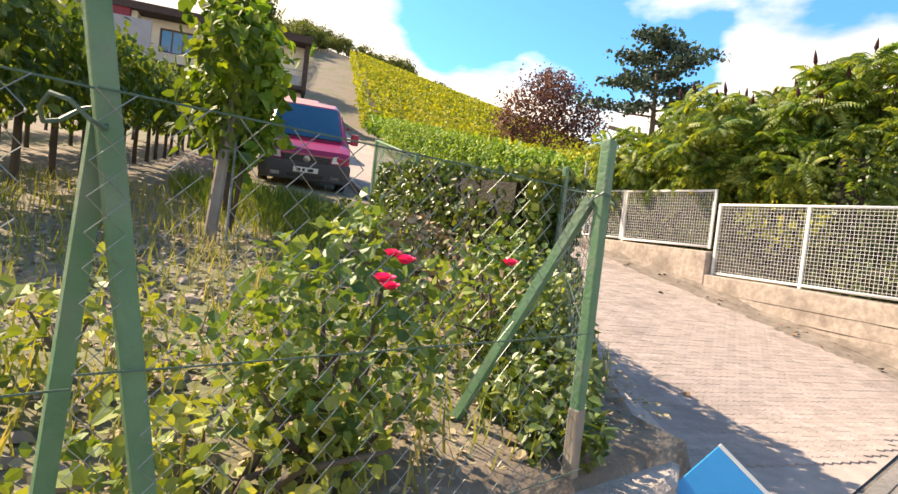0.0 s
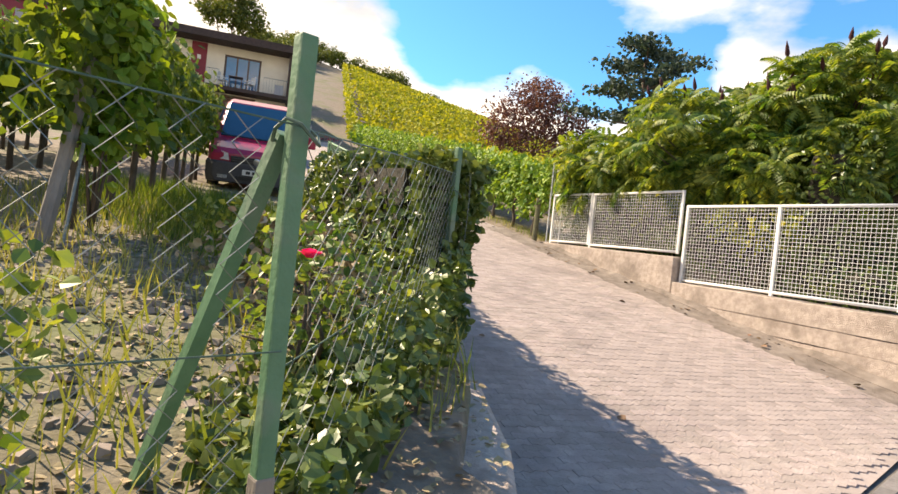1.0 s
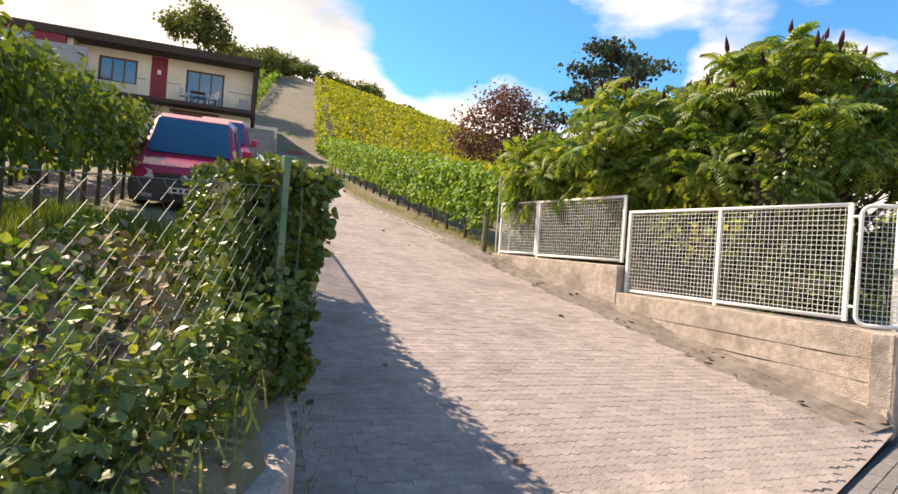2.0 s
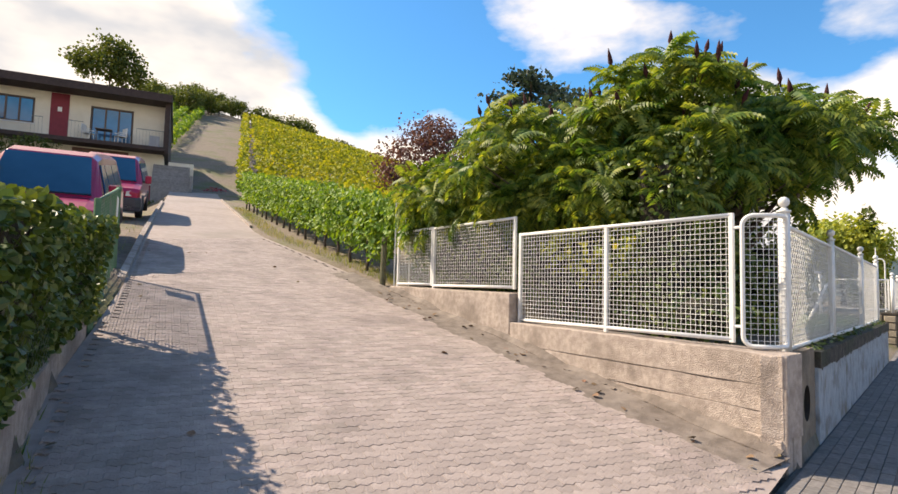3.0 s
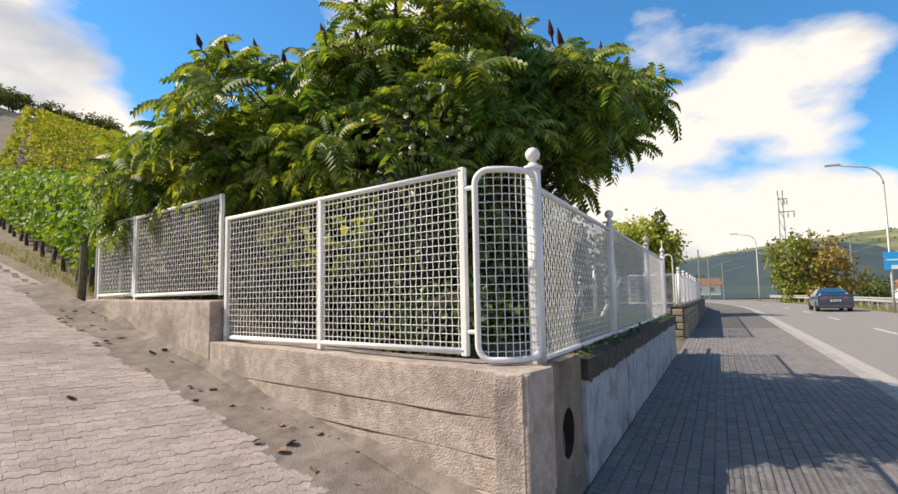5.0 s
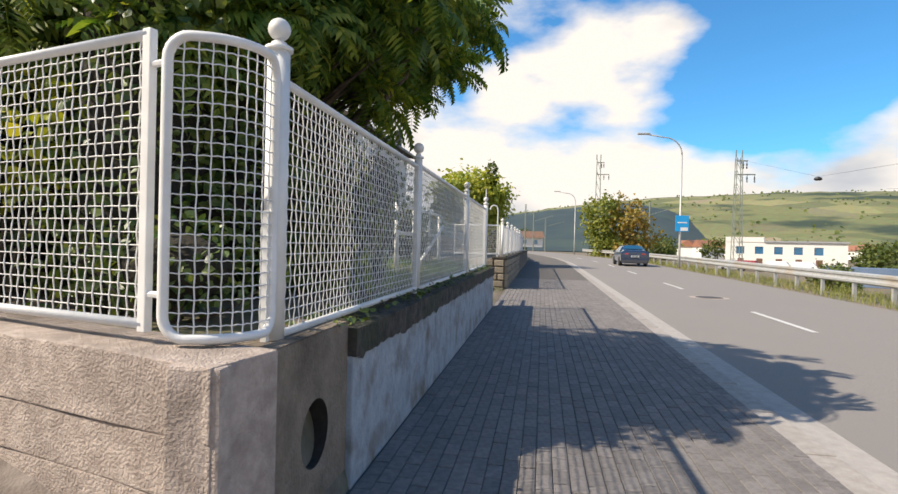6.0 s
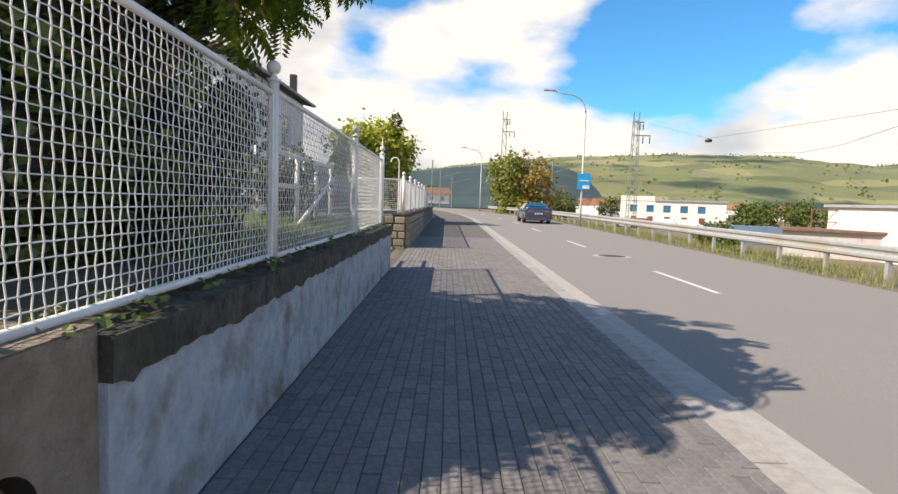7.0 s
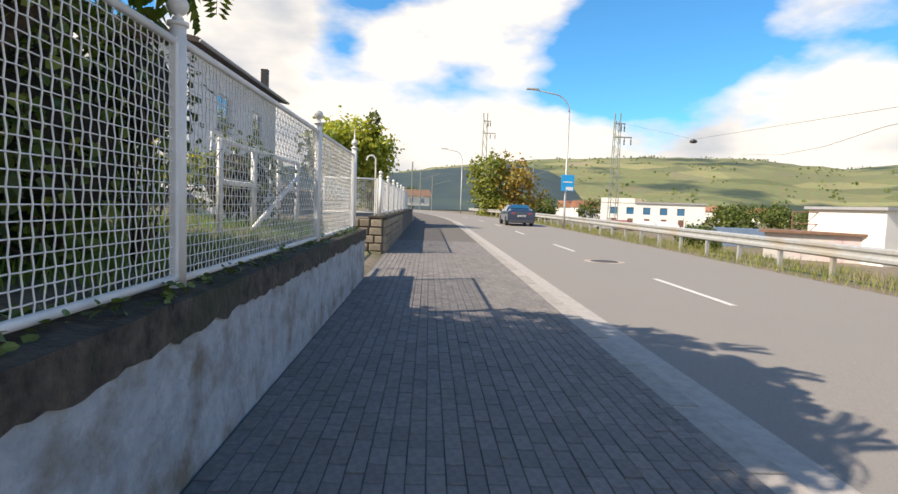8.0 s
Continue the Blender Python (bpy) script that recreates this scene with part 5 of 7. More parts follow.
def wall_holes(x0, x1, z0, z1, y0, y1, holes):
    """A wall in x and z with rectangular openings through it, one closed shell."""
    xs = sorted({x0, x1, *[h[0] for h in holes], *[h[1] for h in holes]})
    zs = sorted({z0, z1, *[h[2] for h in holes], *[h[3] for h in holes]})
    nx, nz = len(xs), len(zs)
    full = [[not any(h[0] <= xs[i] and xs[i + 1] <= h[1] and h[2] <= zs[k] and zs[k + 1] <= h[3] for h in holes) for k in range(nz - 1)] for i in range(nx - 1)]

    def solid(i, k):
        return 0 <= i < nx - 1 and 0 <= k < nz - 1 and full[i][k]

    p = [(x, y, z) for y in (y0, y1) for x in xs for z in zs]

    def at(i, k, side):
        return side * nx * nz + i * nz + k

    f = []
    for i in range(nx - 1):
        for k in range(nz - 1):
            if not full[i][k]:
                continue
            c = ((i, k), (i + 1, k), (i + 1, k + 1), (i, k + 1))
            f.append(tuple(at(*q, 0) for q in c))
            f.append(tuple(at(*q, 1) for q in c[::-1]))
            for (a, b), (di, dk) in zip(zip(c, c[1:] + c[:1]), ((0, -1), (1, 0), (0, 1), (-1, 0))):
                if not solid(i + di, k + dk):
                    f.append((at(*b, 0), at(*a, 0), at(*a, 1), at(*b, 1)))
    used = sorted({q for g in f for q in g})
    new_at = {q: i for i, q in enumerate(used)}
    return Mesh().add([p[q] for q in used], [tuple(new_at[q] for q in g) for g in f])


wins = [(-8.25, -6.3, 3.35, 4.75), (-3.75, -1.65, 2.72, 4.72)]
wall_holes(-9.3, 0, 2.5, 5.6, 0, 0.3, wins).obj("upper_wall", M_cream, house)
wall_holes(-9.3, 0, -1.5, 2.5, -0.0, 0.3, [(-4.3, -2.0, -0.1, 2.1)]).obj("lower_wall", M_cream, house)
Mesh().box((-0.3, 0.3, -1.5), (0, 9, 5.2)).obj("side_wall", M_cream, house)
Mesh().box((-16, 8.7, -1.5), (-0.3, 9, 5.2)).obj("back_wall", M_cream, house)
Mesh().box((-5.6, -0.04, 2.62), (-4.75, 0.0, 5.15)).obj("red_panel", M_redpanel, house, "wine-red facade panel", bevel=0.005)
Mesh().box((-9.6, -0.9, 0.0), (-9.3, 0.3, 5.2)).obj("pier", M_cream, house, bevel=0.01)
Mesh().box((-16, -1.2, 2.4), (-9.6, 0.2, 5.2)).obj("red_wing", M_redpanel, house, "wine-red projecting wing")
Mesh().box((-16, -1.3, 5.18), (0.3, 9.4, 5.62)).obj("roof", M_roof, house, "dark flat roof with deep eaves", bevel=0.02)
Mesh().box((-0.05, -0.9, 2.3), (0.22, 9, 5.18)).obj("gable_cladding", M_roof, house)
Mesh().box((-9.3, -1.15, 2.38), (0.05, 0.0, 2.6)).obj("balcony", M_roof, house, "brown balcony slab", bevel=0.01)
Mesh().box((-4.3, 0.08, -0.1), (-2.0, 0.14, 2.1)).obj("garage_door", M_garage, house)
Mesh().box((-4.5, -0.03, 2.1), (-1.8, 0.0, 2.3)).obj("lintel", M_garage, house)
Mesh().box((-1.6, -0.02, -0.6), (0.02, 0.0, 0.55)).obj("plinth", M_redpanel, house)
for x0, x1, z0, z1 in wins:
    w = Mesh()
    for a, b, c, d in ((x0, x1, z0, z0 + 0.08), (x0, x1, z1 - 0.08, z1), (x0, x0 + 0.08, z0, z1), (x1 - 0.08, x1, z0, z1)):
        w.box((a, 0.06, c), (b, 0.16, d))
    fr = w.obj("window", M_frame, house)
    n = 3
    for k in range(n):
        a, b = x0 + 0.08 + (x1 - x0 - 0.16) * k / n, x0 + 0.08 + (x1 - x0 - 0.16) * (k + 1) / n
        Mesh().box((a + 0.03, 0.10, z0 + 0.1), (b - 0.03, 0.12, z1 - 0.1)).obj("pane", M_pane, fr)
        if k:
            Mesh().box((a - 0.04, 0.05, z0 + 0.08), (a + 0.04, 0.15, z1 - 0.08)).obj("mullion", M_frame, fr)
    Mesh().box((x0 - 0.06, -0.05, z0 - 0.06), (x1 + 0.06, 0.1, z0)).obj("sill", M_white, fr)
for x0, x1 in ((-9.2, -8.3), (-6.2, -5.7), (-4.6, -3.9), (-1.4, 0.0)):
    r = Mesh().tube([(x0, -1.1, 3.5), (x1, -1.1, 3.5)], 0.018, 6)
    rail = r.obj("railing", M_wire, house)
    for k in range(int((x1 - x0) / 0.16) + 1):
        Mesh().tube([(x0 + 0.16 * k, -1.1, 2.6), (x0 + 0.16 * k, -1.1, 3.5)], 0.005, 5).obj("baluster", M_wire, rail)
rail = Mesh().tube([(-0.05, -1.1, 3.5), (-0.05, -0.05, 3.5)], 0.018, 6).obj("railing", M_frame, house)
Mesh().box((-13.5, -2.6, 1.9), (-8.2, -2.48, 4.35)).obj("screen_wall", M_greywall, house, "plain grey privacy screen", bevel=0.01)
Mesh().box((-13.5, -2.6, -1.5), (-8.2, -1.2, 1.9)).obj("terrace_base", M_cream, house)
Mesh().box((-12.6, -1.24, 3.7), (-11.2, -1.2, 5.0)).obj("wing_window", M_pane, house)
Mesh().box((-5.27, -0.055, 4.15), (-5.07, -0.04, 4.4)).obj("number_plate", M_plastic, house, "small white wall plate")
Mesh().box((-0.06, -0.16, 4.2), (0.06, -0.0, 4.55)).obj("wall_lamp", M_plastic, house)
fb = Mesh().box((-0.75, -1.05, 2.6), (-0.25, -0.7, 3.2)).obj("planter", M_greywall, house)


def garden_chair(m, label, material):
    th = thing("balcony_chair", label, "chair", m, group="balcony chairs")
    Mesh().box((-0.24, -0.24, 0.40), (0.24, 0.24, 0.44)).obj("seat", material, th, bevel=0.015)
    Mesh().box((-0.24, 0.2, 0.44), (0.24, 0.25, 0.92)).obj("backrest", material, th, bevel=0.02)
    for x in (-0.21, 0.21):
        for y in (-0.21, 0.21):
            Mesh().tube([(x, y, 0), (x * 0.95, y * 0.95, 0.41)], 0.02, 6).obj("leg", material, th)
        Mesh().box((x - 0.02, -0.22, 0.60), (x + 0.02, 0.22, 0.64)).obj("armrest", material, th, bevel=0.01)
    return th


garden_chair(HM @ pose(-3.75, -0.55, 2.6, 0, 0, 70), "white plastic chair on the balcony", M_plastic)
garden_chair(HM @ pose(-2.2, -0.6, 2.6, 0, 0, -60), "white plastic chair on the balcony", M_plastic)
tb = thing("balcony_table", "small dark table on the balcony", "table", HM @ pose(-3.0, -0.6, 2.6))
Mesh().box((-0.4, -0.3, 0.68), (0.4, 0.3, 0.72)).obj("tabletop", M_frame, tb, bevel=0.01)
for x in (-0.34, 0.34):
    for y in (-0.24, 0.24):
        Mesh().tube([(x, y, 0), (x, y, 0.69)], 0.02, 6).obj("leg", M_frame, tb)

stairs = thing("stone_stairs", "grey stone steps with a pale landing beside the house", "stairs", HM @ pose(-0.5, -2.45, 0.05), kind="structure")
for k in range(10):
    Mesh().box((0, 0.24 * k, -0.8), (1.9, 0.24 * k + 0.26, 0.17 * (k + 1))).obj("step", M_step, stairs, bevel=0.012)
Mesh().box((0.75, 2.42, -0.8), (2.1, 4.5, 1.95)).obj("landing", M_cream, stairs, bevel=0.01)
Mesh().box((1.9, 0.3, -0.8), (2.05, 2.4, 0.9)).obj("cheek_wall", M_step, stairs, bevel=0.01)
for k, (u, v, r) in enumerate(((-7.6, -3.6, 0.75), (-5.6, -3.4, 0.8), (-9.0, -4.2, 0.7))):
    q = HM @ Vector((u, v, 0))
    bush("round_shrub", "clipped rounded shrub below the house terrace", "shrub", (q.x, q.y, 9.0), (1.15, 0.95, 0.65), 900, 0.14, M_far_tree, 120 + k, 5, "terrace shrubs", base=(q.x, q.y, land(q.x, q.y)))
M_redflower = mat("red_flower", (0.5, 0.03, 0.06), (0.3, 0.05, 0.06), 8, 0.7, island=0.3)
q = HM @ Vector((2.9, 0.2, 0))
bush("flower_bed", "low bed of red flowers beside the stone stairs", "plant", (q.x, q.y, land(q.x, q.y) + 0.2), (0.8, 0.4, 0.22), 260, 0.1, M_redflower, 131, 5)
q = HM @ Vector((-0.6, -3.0, 0))
bush("small_shrub", "small flowering shrub beside the parked van", "shrub", (q.x, q.y, land(q.x, q.y) + 0.4), (0.9, 0.6, 0.45), 420, 0.12, M_far_tree, 132, 5)

# ---- vans ----
M_paint = mat("wine_red_car_paint", (0.38, 0.010, 0.062), (0.34, 0.009, 0.052), 2, 0.3, spec=0.5, coat=0.5)
M_bumper = mat("dark_grey_plastic", (0.045, 0.048, 0.06), (0.06, 0.063, 0.075), 20, 0.55)
M_tyre = mat("black_tyre", (0.015, 0.015, 0.015), (0.025, 0.025, 0.025), 20, 0.85)
M_rim = mat("silver_rim", (0.5, 0.5, 0.52), (0.4, 0.4, 0.42), 20, 0.3, metal=0.9)
M_lens = mat("headlight_lens", (0.55, 0.57, 0.6), (0.7, 0.72, 0.75), 15, 0.08, spec=0.8, coat=1.0)
# sky reflection on the vehicles' glass is tinted into the base colour
M_autoglass = mat("sky_blue_car_glass", (0.012, 0.075, 0.15), (0.02, 0.10, 0.19), 1, 0.04, spec=0.5)
M_black = mat("black_trim", (0.02, 0.02, 0.022), (0.03, 0.03, 0.032), 20, 0.5)
M_redlamp = mat("tail_lamp", (0.35, 0.02, 0.02), (0.28, 0.015, 0.015), 10, 0.15, coat=1.0)


def loft(stations, name, material, parent, n_side=1, **kw):
    """A body from half sections: (y, [(half width, height), ...]), front first; mirrored in x."""
    p, f = [], []
    k = len(stations[0][1])
    for y, half in stations:
        p += [(w, y, z) for w, z in half] + [(-w, y, z) for w, z in half[::-1]]
    m = 2 * k
    for i in range(len(stations) - 1):
        for j in range(m):
            a, b = i * m + j, i * m + (j + 1) % m
            f.append((a, b, b + m, a + m))
    f += [tuple(range(m))[::-1], tuple(range((len(stations) - 1) * m, len(stations) * m))]
    return Mesh().add(p, f).obj(name, material, parent, **kw)


def wheel(parent, x, y, r=0.33, w=0.2):
    s = 1 if x > 0 else -1
    t = Matrix.Translation((x, y, r)) @ Matrix.Rotation(math.pi / 2 * s, 4, "Y")
    wh = Mesh().lathe([(r * 0.62, -w / 2), (r * 0.93, -w / 2), (r, -w / 2 + 0.04), (r, w / 2 - 0.04), (r * 0.93, w / 2), (r * 0.62, w / 2)], 22, t).obj("wheel", M_tyre, parent, smooth=False)
    Mesh().lathe([(r * 0.64, w / 2 - 0.03), (r * 0.6, w / 2 - 0.005), (r * 0.35, w / 2 - 0.03), (r * 0.12, w / 2 - 0.005), (0.01, w / 2)], 20, t).obj("rim", M_rim, wh, smooth=True)


def quad(pts, name, material, parent, depth=0.012, label=""):
    """A thin curved-edge plate over four or more corner points."""
    c = sum((Vector(p) for p in pts), Vector()) / len(pts)
    nrm = (Vector(pts[1]) - Vector(pts[0])).cross(Vector(pts[2]) - Vector(pts[0])).normalized()
    if nrm.dot(c - Vector((0, 2.4, 0.8))) < 0:
        nrm = -nrm
    k = len(pts)
    p = [Vector(q) - nrm * 0.01 for q in pts] + [Vector(q) + nrm * depth for q in pts]
    f = [tuple(range(k))[::-1], tuple(range(k, 2 * k))] + [(i, (i + 1) % k, k + (i + 1) % k, k + i) for i in range(k)]
    return Mesh().add(p, f).obj(name, material, parent, label)


def van(m, label, L, top, hood, shield_y, roof_y, W=0.95):
    th = thing("parked_van", label, "van", m, group="parked vans")
    belt = hood - 0.04
    def sec(y, zt, wt, k=1.0, zb=0.28):
        b = min(belt, zt - 0.03)
        return (y, [(W * 0.93 * k, zb), (W * k, 0.55), (W * k, b), (wt, zt - 0.10 if zt > belt + 0.2 else zt - 0.02), (wt * 0.86, zt)])
    st = [sec(0.0, hood - 0.26, W * 0.84, 0.9, 0.32), sec(0.08, hood - 0.16, W * 0.9, 0.97), sec(0.4, hood - 0.06, W * 0.9), sec(shield_y, hood, W * 0.88), sec(roof_y, top - 0.07, W * 0.80), sec(roof_y + 0.45, top, W * 0.81),
          sec(L * 0.75, top, W * 0.81), sec(L - 0.12, top - 0.03, W * 0.80), sec(L, top - 0.12, W * 0.78, 0.97)]
    body = loft(st, "body", M_paint, th, bevel=0.03)
    # glass
    s0, s1 = W * 0.80, W * 0.70
    quad([(-s0, shield_y + 0.04, hood + 0.04), (s0, shield_y + 0.04, hood + 0.04), (s1, roof_y - 0.06, top - 0.12), (-s1, roof_y - 0.06, top - 0.12)], "windscreen", M_autoglass, th, 0.04)
    for sg in (-1, 1):
        a, b = W * 1.0 * sg, W * 0.83 * sg
        z0, z1 = belt + 0.06, top - 0.22
        ys = [shield_y + 0.42, roof_y + 0.55, roof_y + 1.75, L - 0.45]
        for k in range(3):
            y0, y1 = ys[k] + 0.05, ys[k + 1] - 0.05
            shift = 0.42 if k == 0 else 0.0
            quad([(a * 0.995, y0, z0), (a * 0.995, y1, z0), (b * 1.005, y1, z1), (b * 1.005, y0 + shift, z1)], "side_window", M_autoglass, th, 0.012)
        # mirror
        mr = Mesh().box((-0.09, -0.05, -0.13), (0.09, 0.06, 0.13), Matrix.Translation(((W + 0.14) * sg, shield_y + 0.35, belt + 0.16)))
        mr.obj("mirror", M_paint, th, bevel=0.03)
        Mesh().box((-0.05, -0.02, -0.03), (0.05, 0.02, 0.03), Matrix.Translation(((W + 0.02) * sg, shield_y + 0.36, belt + 0.08))).obj("mirror_arm", M_black, th)
        # headlight
        h0, h1 = hood - 0.42, hood - 0.20
        quad([(sg * W * 0.55, -0.015, h0 + 0.02), (sg * W * 0.90, 0.05, h0 + 0.04), (sg * W * 0.93, 0.10, h1), (sg * W * 0.58, 0.0, h1 - 0.06)], "headlight", M_lens, th, 0.02)
        Mesh().box((W * sg - 0.012, 0.9, 0.62), (W * sg + 0.012, L - 0.3, 0.68)).obj("side_strip", M_bumper, th)
        Mesh().box((-0.10, -0.02, -0.045), (0.10, 0.02, 0.045), Matrix.Translation((sg * W * 0.66, -0.05, 0.40))).obj("fog_lamp", M_lens, th, bevel=0.01)
        quad([(sg * W * 0.70, L + 0.0, 0.8), (sg * W * 0.93, L - 0.02, 0.8), (sg * W * 0.86, L - 0.03, 1.5), (sg * W * 0.70, L - 0.0, 1.5)], "tail_lamp", M_redlamp, th, 0.015)
        for y in (0.9, L - 1.0):
            arch = [(W * sg * 1.004, y + 0.40 * math.cos(t), 0.33 + 0.40 * math.sin(t)) for t in (math.pi * q / 12 for q in range(13))]
            Mesh().tube(arch, 0.028, 6).obj("wheel_arch", M_bumper, th)
            wheel(th, (W - 0.09) * sg, y)
    # bumper, grille, plate
    fb = [(-0.07, [(W * 0.80, 0.30), (W * 0.86, 0.42), (W * 0.86, 0.62), (W * 0.80, 0.68)]), (0.06, [(W * 0.98, 0.27), (W * 1.01, 0.40), (W * 1.01, 0.66), (W * 0.97, 0.72)]), (0.42, [(W * 1.0, 0.30), (W * 1.012, 0.42), (W * 1.012, 0.60), (W * 1.0, 0.66)])]
    loft(fb, "front_bumper", M_bumper, th, bevel=0.02)
    Mesh().box((-W * 0.52, -0.045, hood - 0.46), (W * 0.52, 0.02, hood - 0.30)).obj("grille", M_black, th, bevel=0.015)
    for k in range(3):
        Mesh().box((-W * 0.5, -0.055, hood - 0.44 + 0.045 * k), (W * 0.5, -0.04, hood - 0.425 + 0.045 * k)).obj("grille_bar", M_bumper, th)
    Mesh().lathe([(0.075, 0), (0.075, 0.012), (0.055, 0.018), (0.01, 0.018)], 20, Matrix.Translation((0, -0.055, hood - 0.37)) @ Matrix.Rotation(math.pi / 2, 4, "X")).obj("badge", M_rim, th, "plain round chrome badge", smooth=True)
    Mesh().box((-0.38, -0.095, 0.36), (0.38, -0.06, 0.44)).obj("lower_grille", M_black, th)
    pl = Mesh().box((-0.26, -0.10, 0.47), (0.26, -0.085, 0.58)).obj("number_plate", M_plastic, th, bevel=0.003)
    for k, w in enumerate((0.08, 0.05, 0.13)):
        x = (-0.19, -0.07, 0.03)[k]
        Mesh().box((x, -0.106, 0.495), (x + w, -0.101, 0.555)).obj("plate_bar", M_black, pl)
    for x in (-0.45, 0.15):
        Mesh().tube([(x, shield_y + 0.02, hood + 0.05), (x + 0.42, shield_y + 0.16, hood + 0.16)], 0.010, 5).obj("wiper", M_black, th)
    rbp = [(L - 0.02, [(W * 1.0, 0.3), (W, 0.6)]), (L + 0.07, [(W * 0.9, 0.34), (W * 0.9, 0.56)])]
    loft(rbp, "rear_bumper", M_bumper, th)
    return th


def van_pose(x, y):
    return Matrix.Translation((x, y, slope_z(x, y) + 0.0)) @ Matrix.Rotation(math.atan2(-0.397, 0.918), 4, "Z") @ Matrix.Rotation(radians(10.6), 4, "X")


van(van_pose(5.72, 11.3), "wine-red van with dark grey bumper parked beside the drive", 4.9, 1.93, 1.12, 0.62, 1.45)
van(van_pose(9.25, 19.0), "second wine-red van parked below the house", 5.0, 1.98, 1.14, 0.62, 1.45)
# low kerb of the parking strip
ks = thing("strip_kerb", "low concrete kerb along the parking strip", "kerb", kind="structure")
for k in range(20):
    y0, y1 = 9.4 + 0.9 * k, 9.4 + 0.9 * k + 0.885
    a, b = drive_edges(y0)[0], drive_edges(y1)[0]
    z0, z1 = drive_z(a, y0), drive_z(b, y1)
    p = [(a - 0.12, y0, z0 - 0.1), (a, y0, z0 - 0.1), (b, y1, z1 - 0.1), (b - 0.12, y1, z1 - 0.1), (a - 0.12, y0, z0 + 0.07), (a, y0, z0 + 0.06), (b, y1, z1 + 0.06), (b - 0.12, y1, z1 + 0.07)]
    Mesh().add(p, [(0, 3, 2, 1), (4, 5, 6, 7), (0, 1, 5, 4), (1, 2, 6, 5), (2, 3, 7, 6), (3, 0, 4, 7)]).obj("kerb_stone", M_conc, ks)
# the same on the far side of the drive
for k in range(14):
    y0, y1 = 17.5 + 1.0 * k, 17.5 + 1.0 * k + 0.985
    a, b = drive_edges(y0)[1], drive_edges(y1)[1]
    z0, z1 = drive_z(a, y0), drive_z(b, y1)
    p = [(a, y0, z0 - 0.1), (a + 0.1, y0, z0 - 0.1), (b + 0.1, y1, z1 - 0.1), (b, y1, z1 - 0.1), (a, y0, z0 + 0.06), (a + 0.1, y0, z0 + 0.06), (b + 0.1, y1, z1 + 0.06), (b, y1, z1 + 0.06)]
    Mesh().add(p, [(0, 3, 2, 1), (4, 5, 6, 7), (0, 1, 5, 4), (1, 2, 6, 5), (2, 3, 7, 6), (3, 0, 4, 7)]).obj("kerb_stone", M_conc, ks)

# ---- road furniture ----
M_line = mat("worn_white_line", (0.62, 0.61, 0.58), (0.5, 0.49, 0.47), 30, 0.8)
M_steel = mat("galvanised_steel", (0.50, 0.51, 0.50), (0.42, 0.43, 0.43), 6, 0.5, metal=0.4, c3=(0.45, 0.40, 0.33), scale3=0.8)
M_iron = mat("cast_iron", (0.07, 0.065, 0.06), (0.10, 0.09, 0.085), 20, 0.7, metal=0.3, bump=0.3)
M_blue_sign = mat("blue_sign", (0.0, 0.34, 0.74), (0.0, 0.31, 0.70), 4, 0.5)
for x0 in (-10.5, -1.5, 8.4, 17.45, 26.8, 36.2, 45.2, 54, 63):
    n = 4
    v, f = [], []
    for k in range(n + 1):
        x = x0 + 3.0 * k / n
        z = pave_z(x) - 0.044
        v += [(x, -5.06 + bend(x), z), (x, -4.94 + bend(x), z)]
    for k in range(n):
        f.append((2 * k, 2 * k + 2, 2 * k + 3, 2 * k + 1))
    arrays("lane_dash", v, f, M_line, label="worn white centre line dash on asphalt", category="road marking", group="centre line dashes", kind="structure")
mh = thing("manhole_cover", "round cast iron manhole cover set in pale concrete", "manhole cover", pose(23.85, -5.02 - 0.0, pave_z(23.85) - 0.05))
Mesh().lathe([(0.01, 0.004), (0.52, 0.004), (0.53, 0.0)], 28).obj("collar", M_conc, mh)
Mesh().lathe([(0.01, 0.012), (0.36, 0.012), (0.37, 0.004)], 28).obj("lid", M_iron, mh)
# repaired strip along the gutter
sheet("gutter_strip", [-20, 0, 10, 20, 30, 40, 45, 50, 60, 70, 80], [-2.62, -2.335], lambda x, y: pave_z(x) - 0.046, mat("pale_gutter", (0.33, 0.305, 0.28), (0.40, 0.37, 0.34), 10, 0.9, bump=0.3), "pale concrete gutter strip beside the kerb", "gutter")
# far verge
rng = np.random.default_rng(201)
pts = []
while len(pts) < 11000:
    x = 8 + 70 * rng.uniform() ** 1.6
    y = -9.0 - 2.4 * rng.uniform()
    pts.append((x, y + bend(x), pave_z(x) - 0.10))
leaf_part("verge_grass", rng, np.array(pts), 0.22, M_grass, None, np.array([[0, 0, 1.0]] * len(pts)), 0.4, (BLADE_V, BLADE_F), label="rough grass and weeds under the crash barrier", category="grass", kind="stuff")
guard = thing("crash_barrier", "weathered steel crash barrier along the road", "guardrail", pose(20, -9.75, pave_z(20)))
prof = [(0.0, 0.38), (0.05, 0.42), (0.05, 0.48), (0.0, 0.53), (0.0, 0.57), (0.05, 0.62), (0.05, 0.68), (0.0, 0.72)]
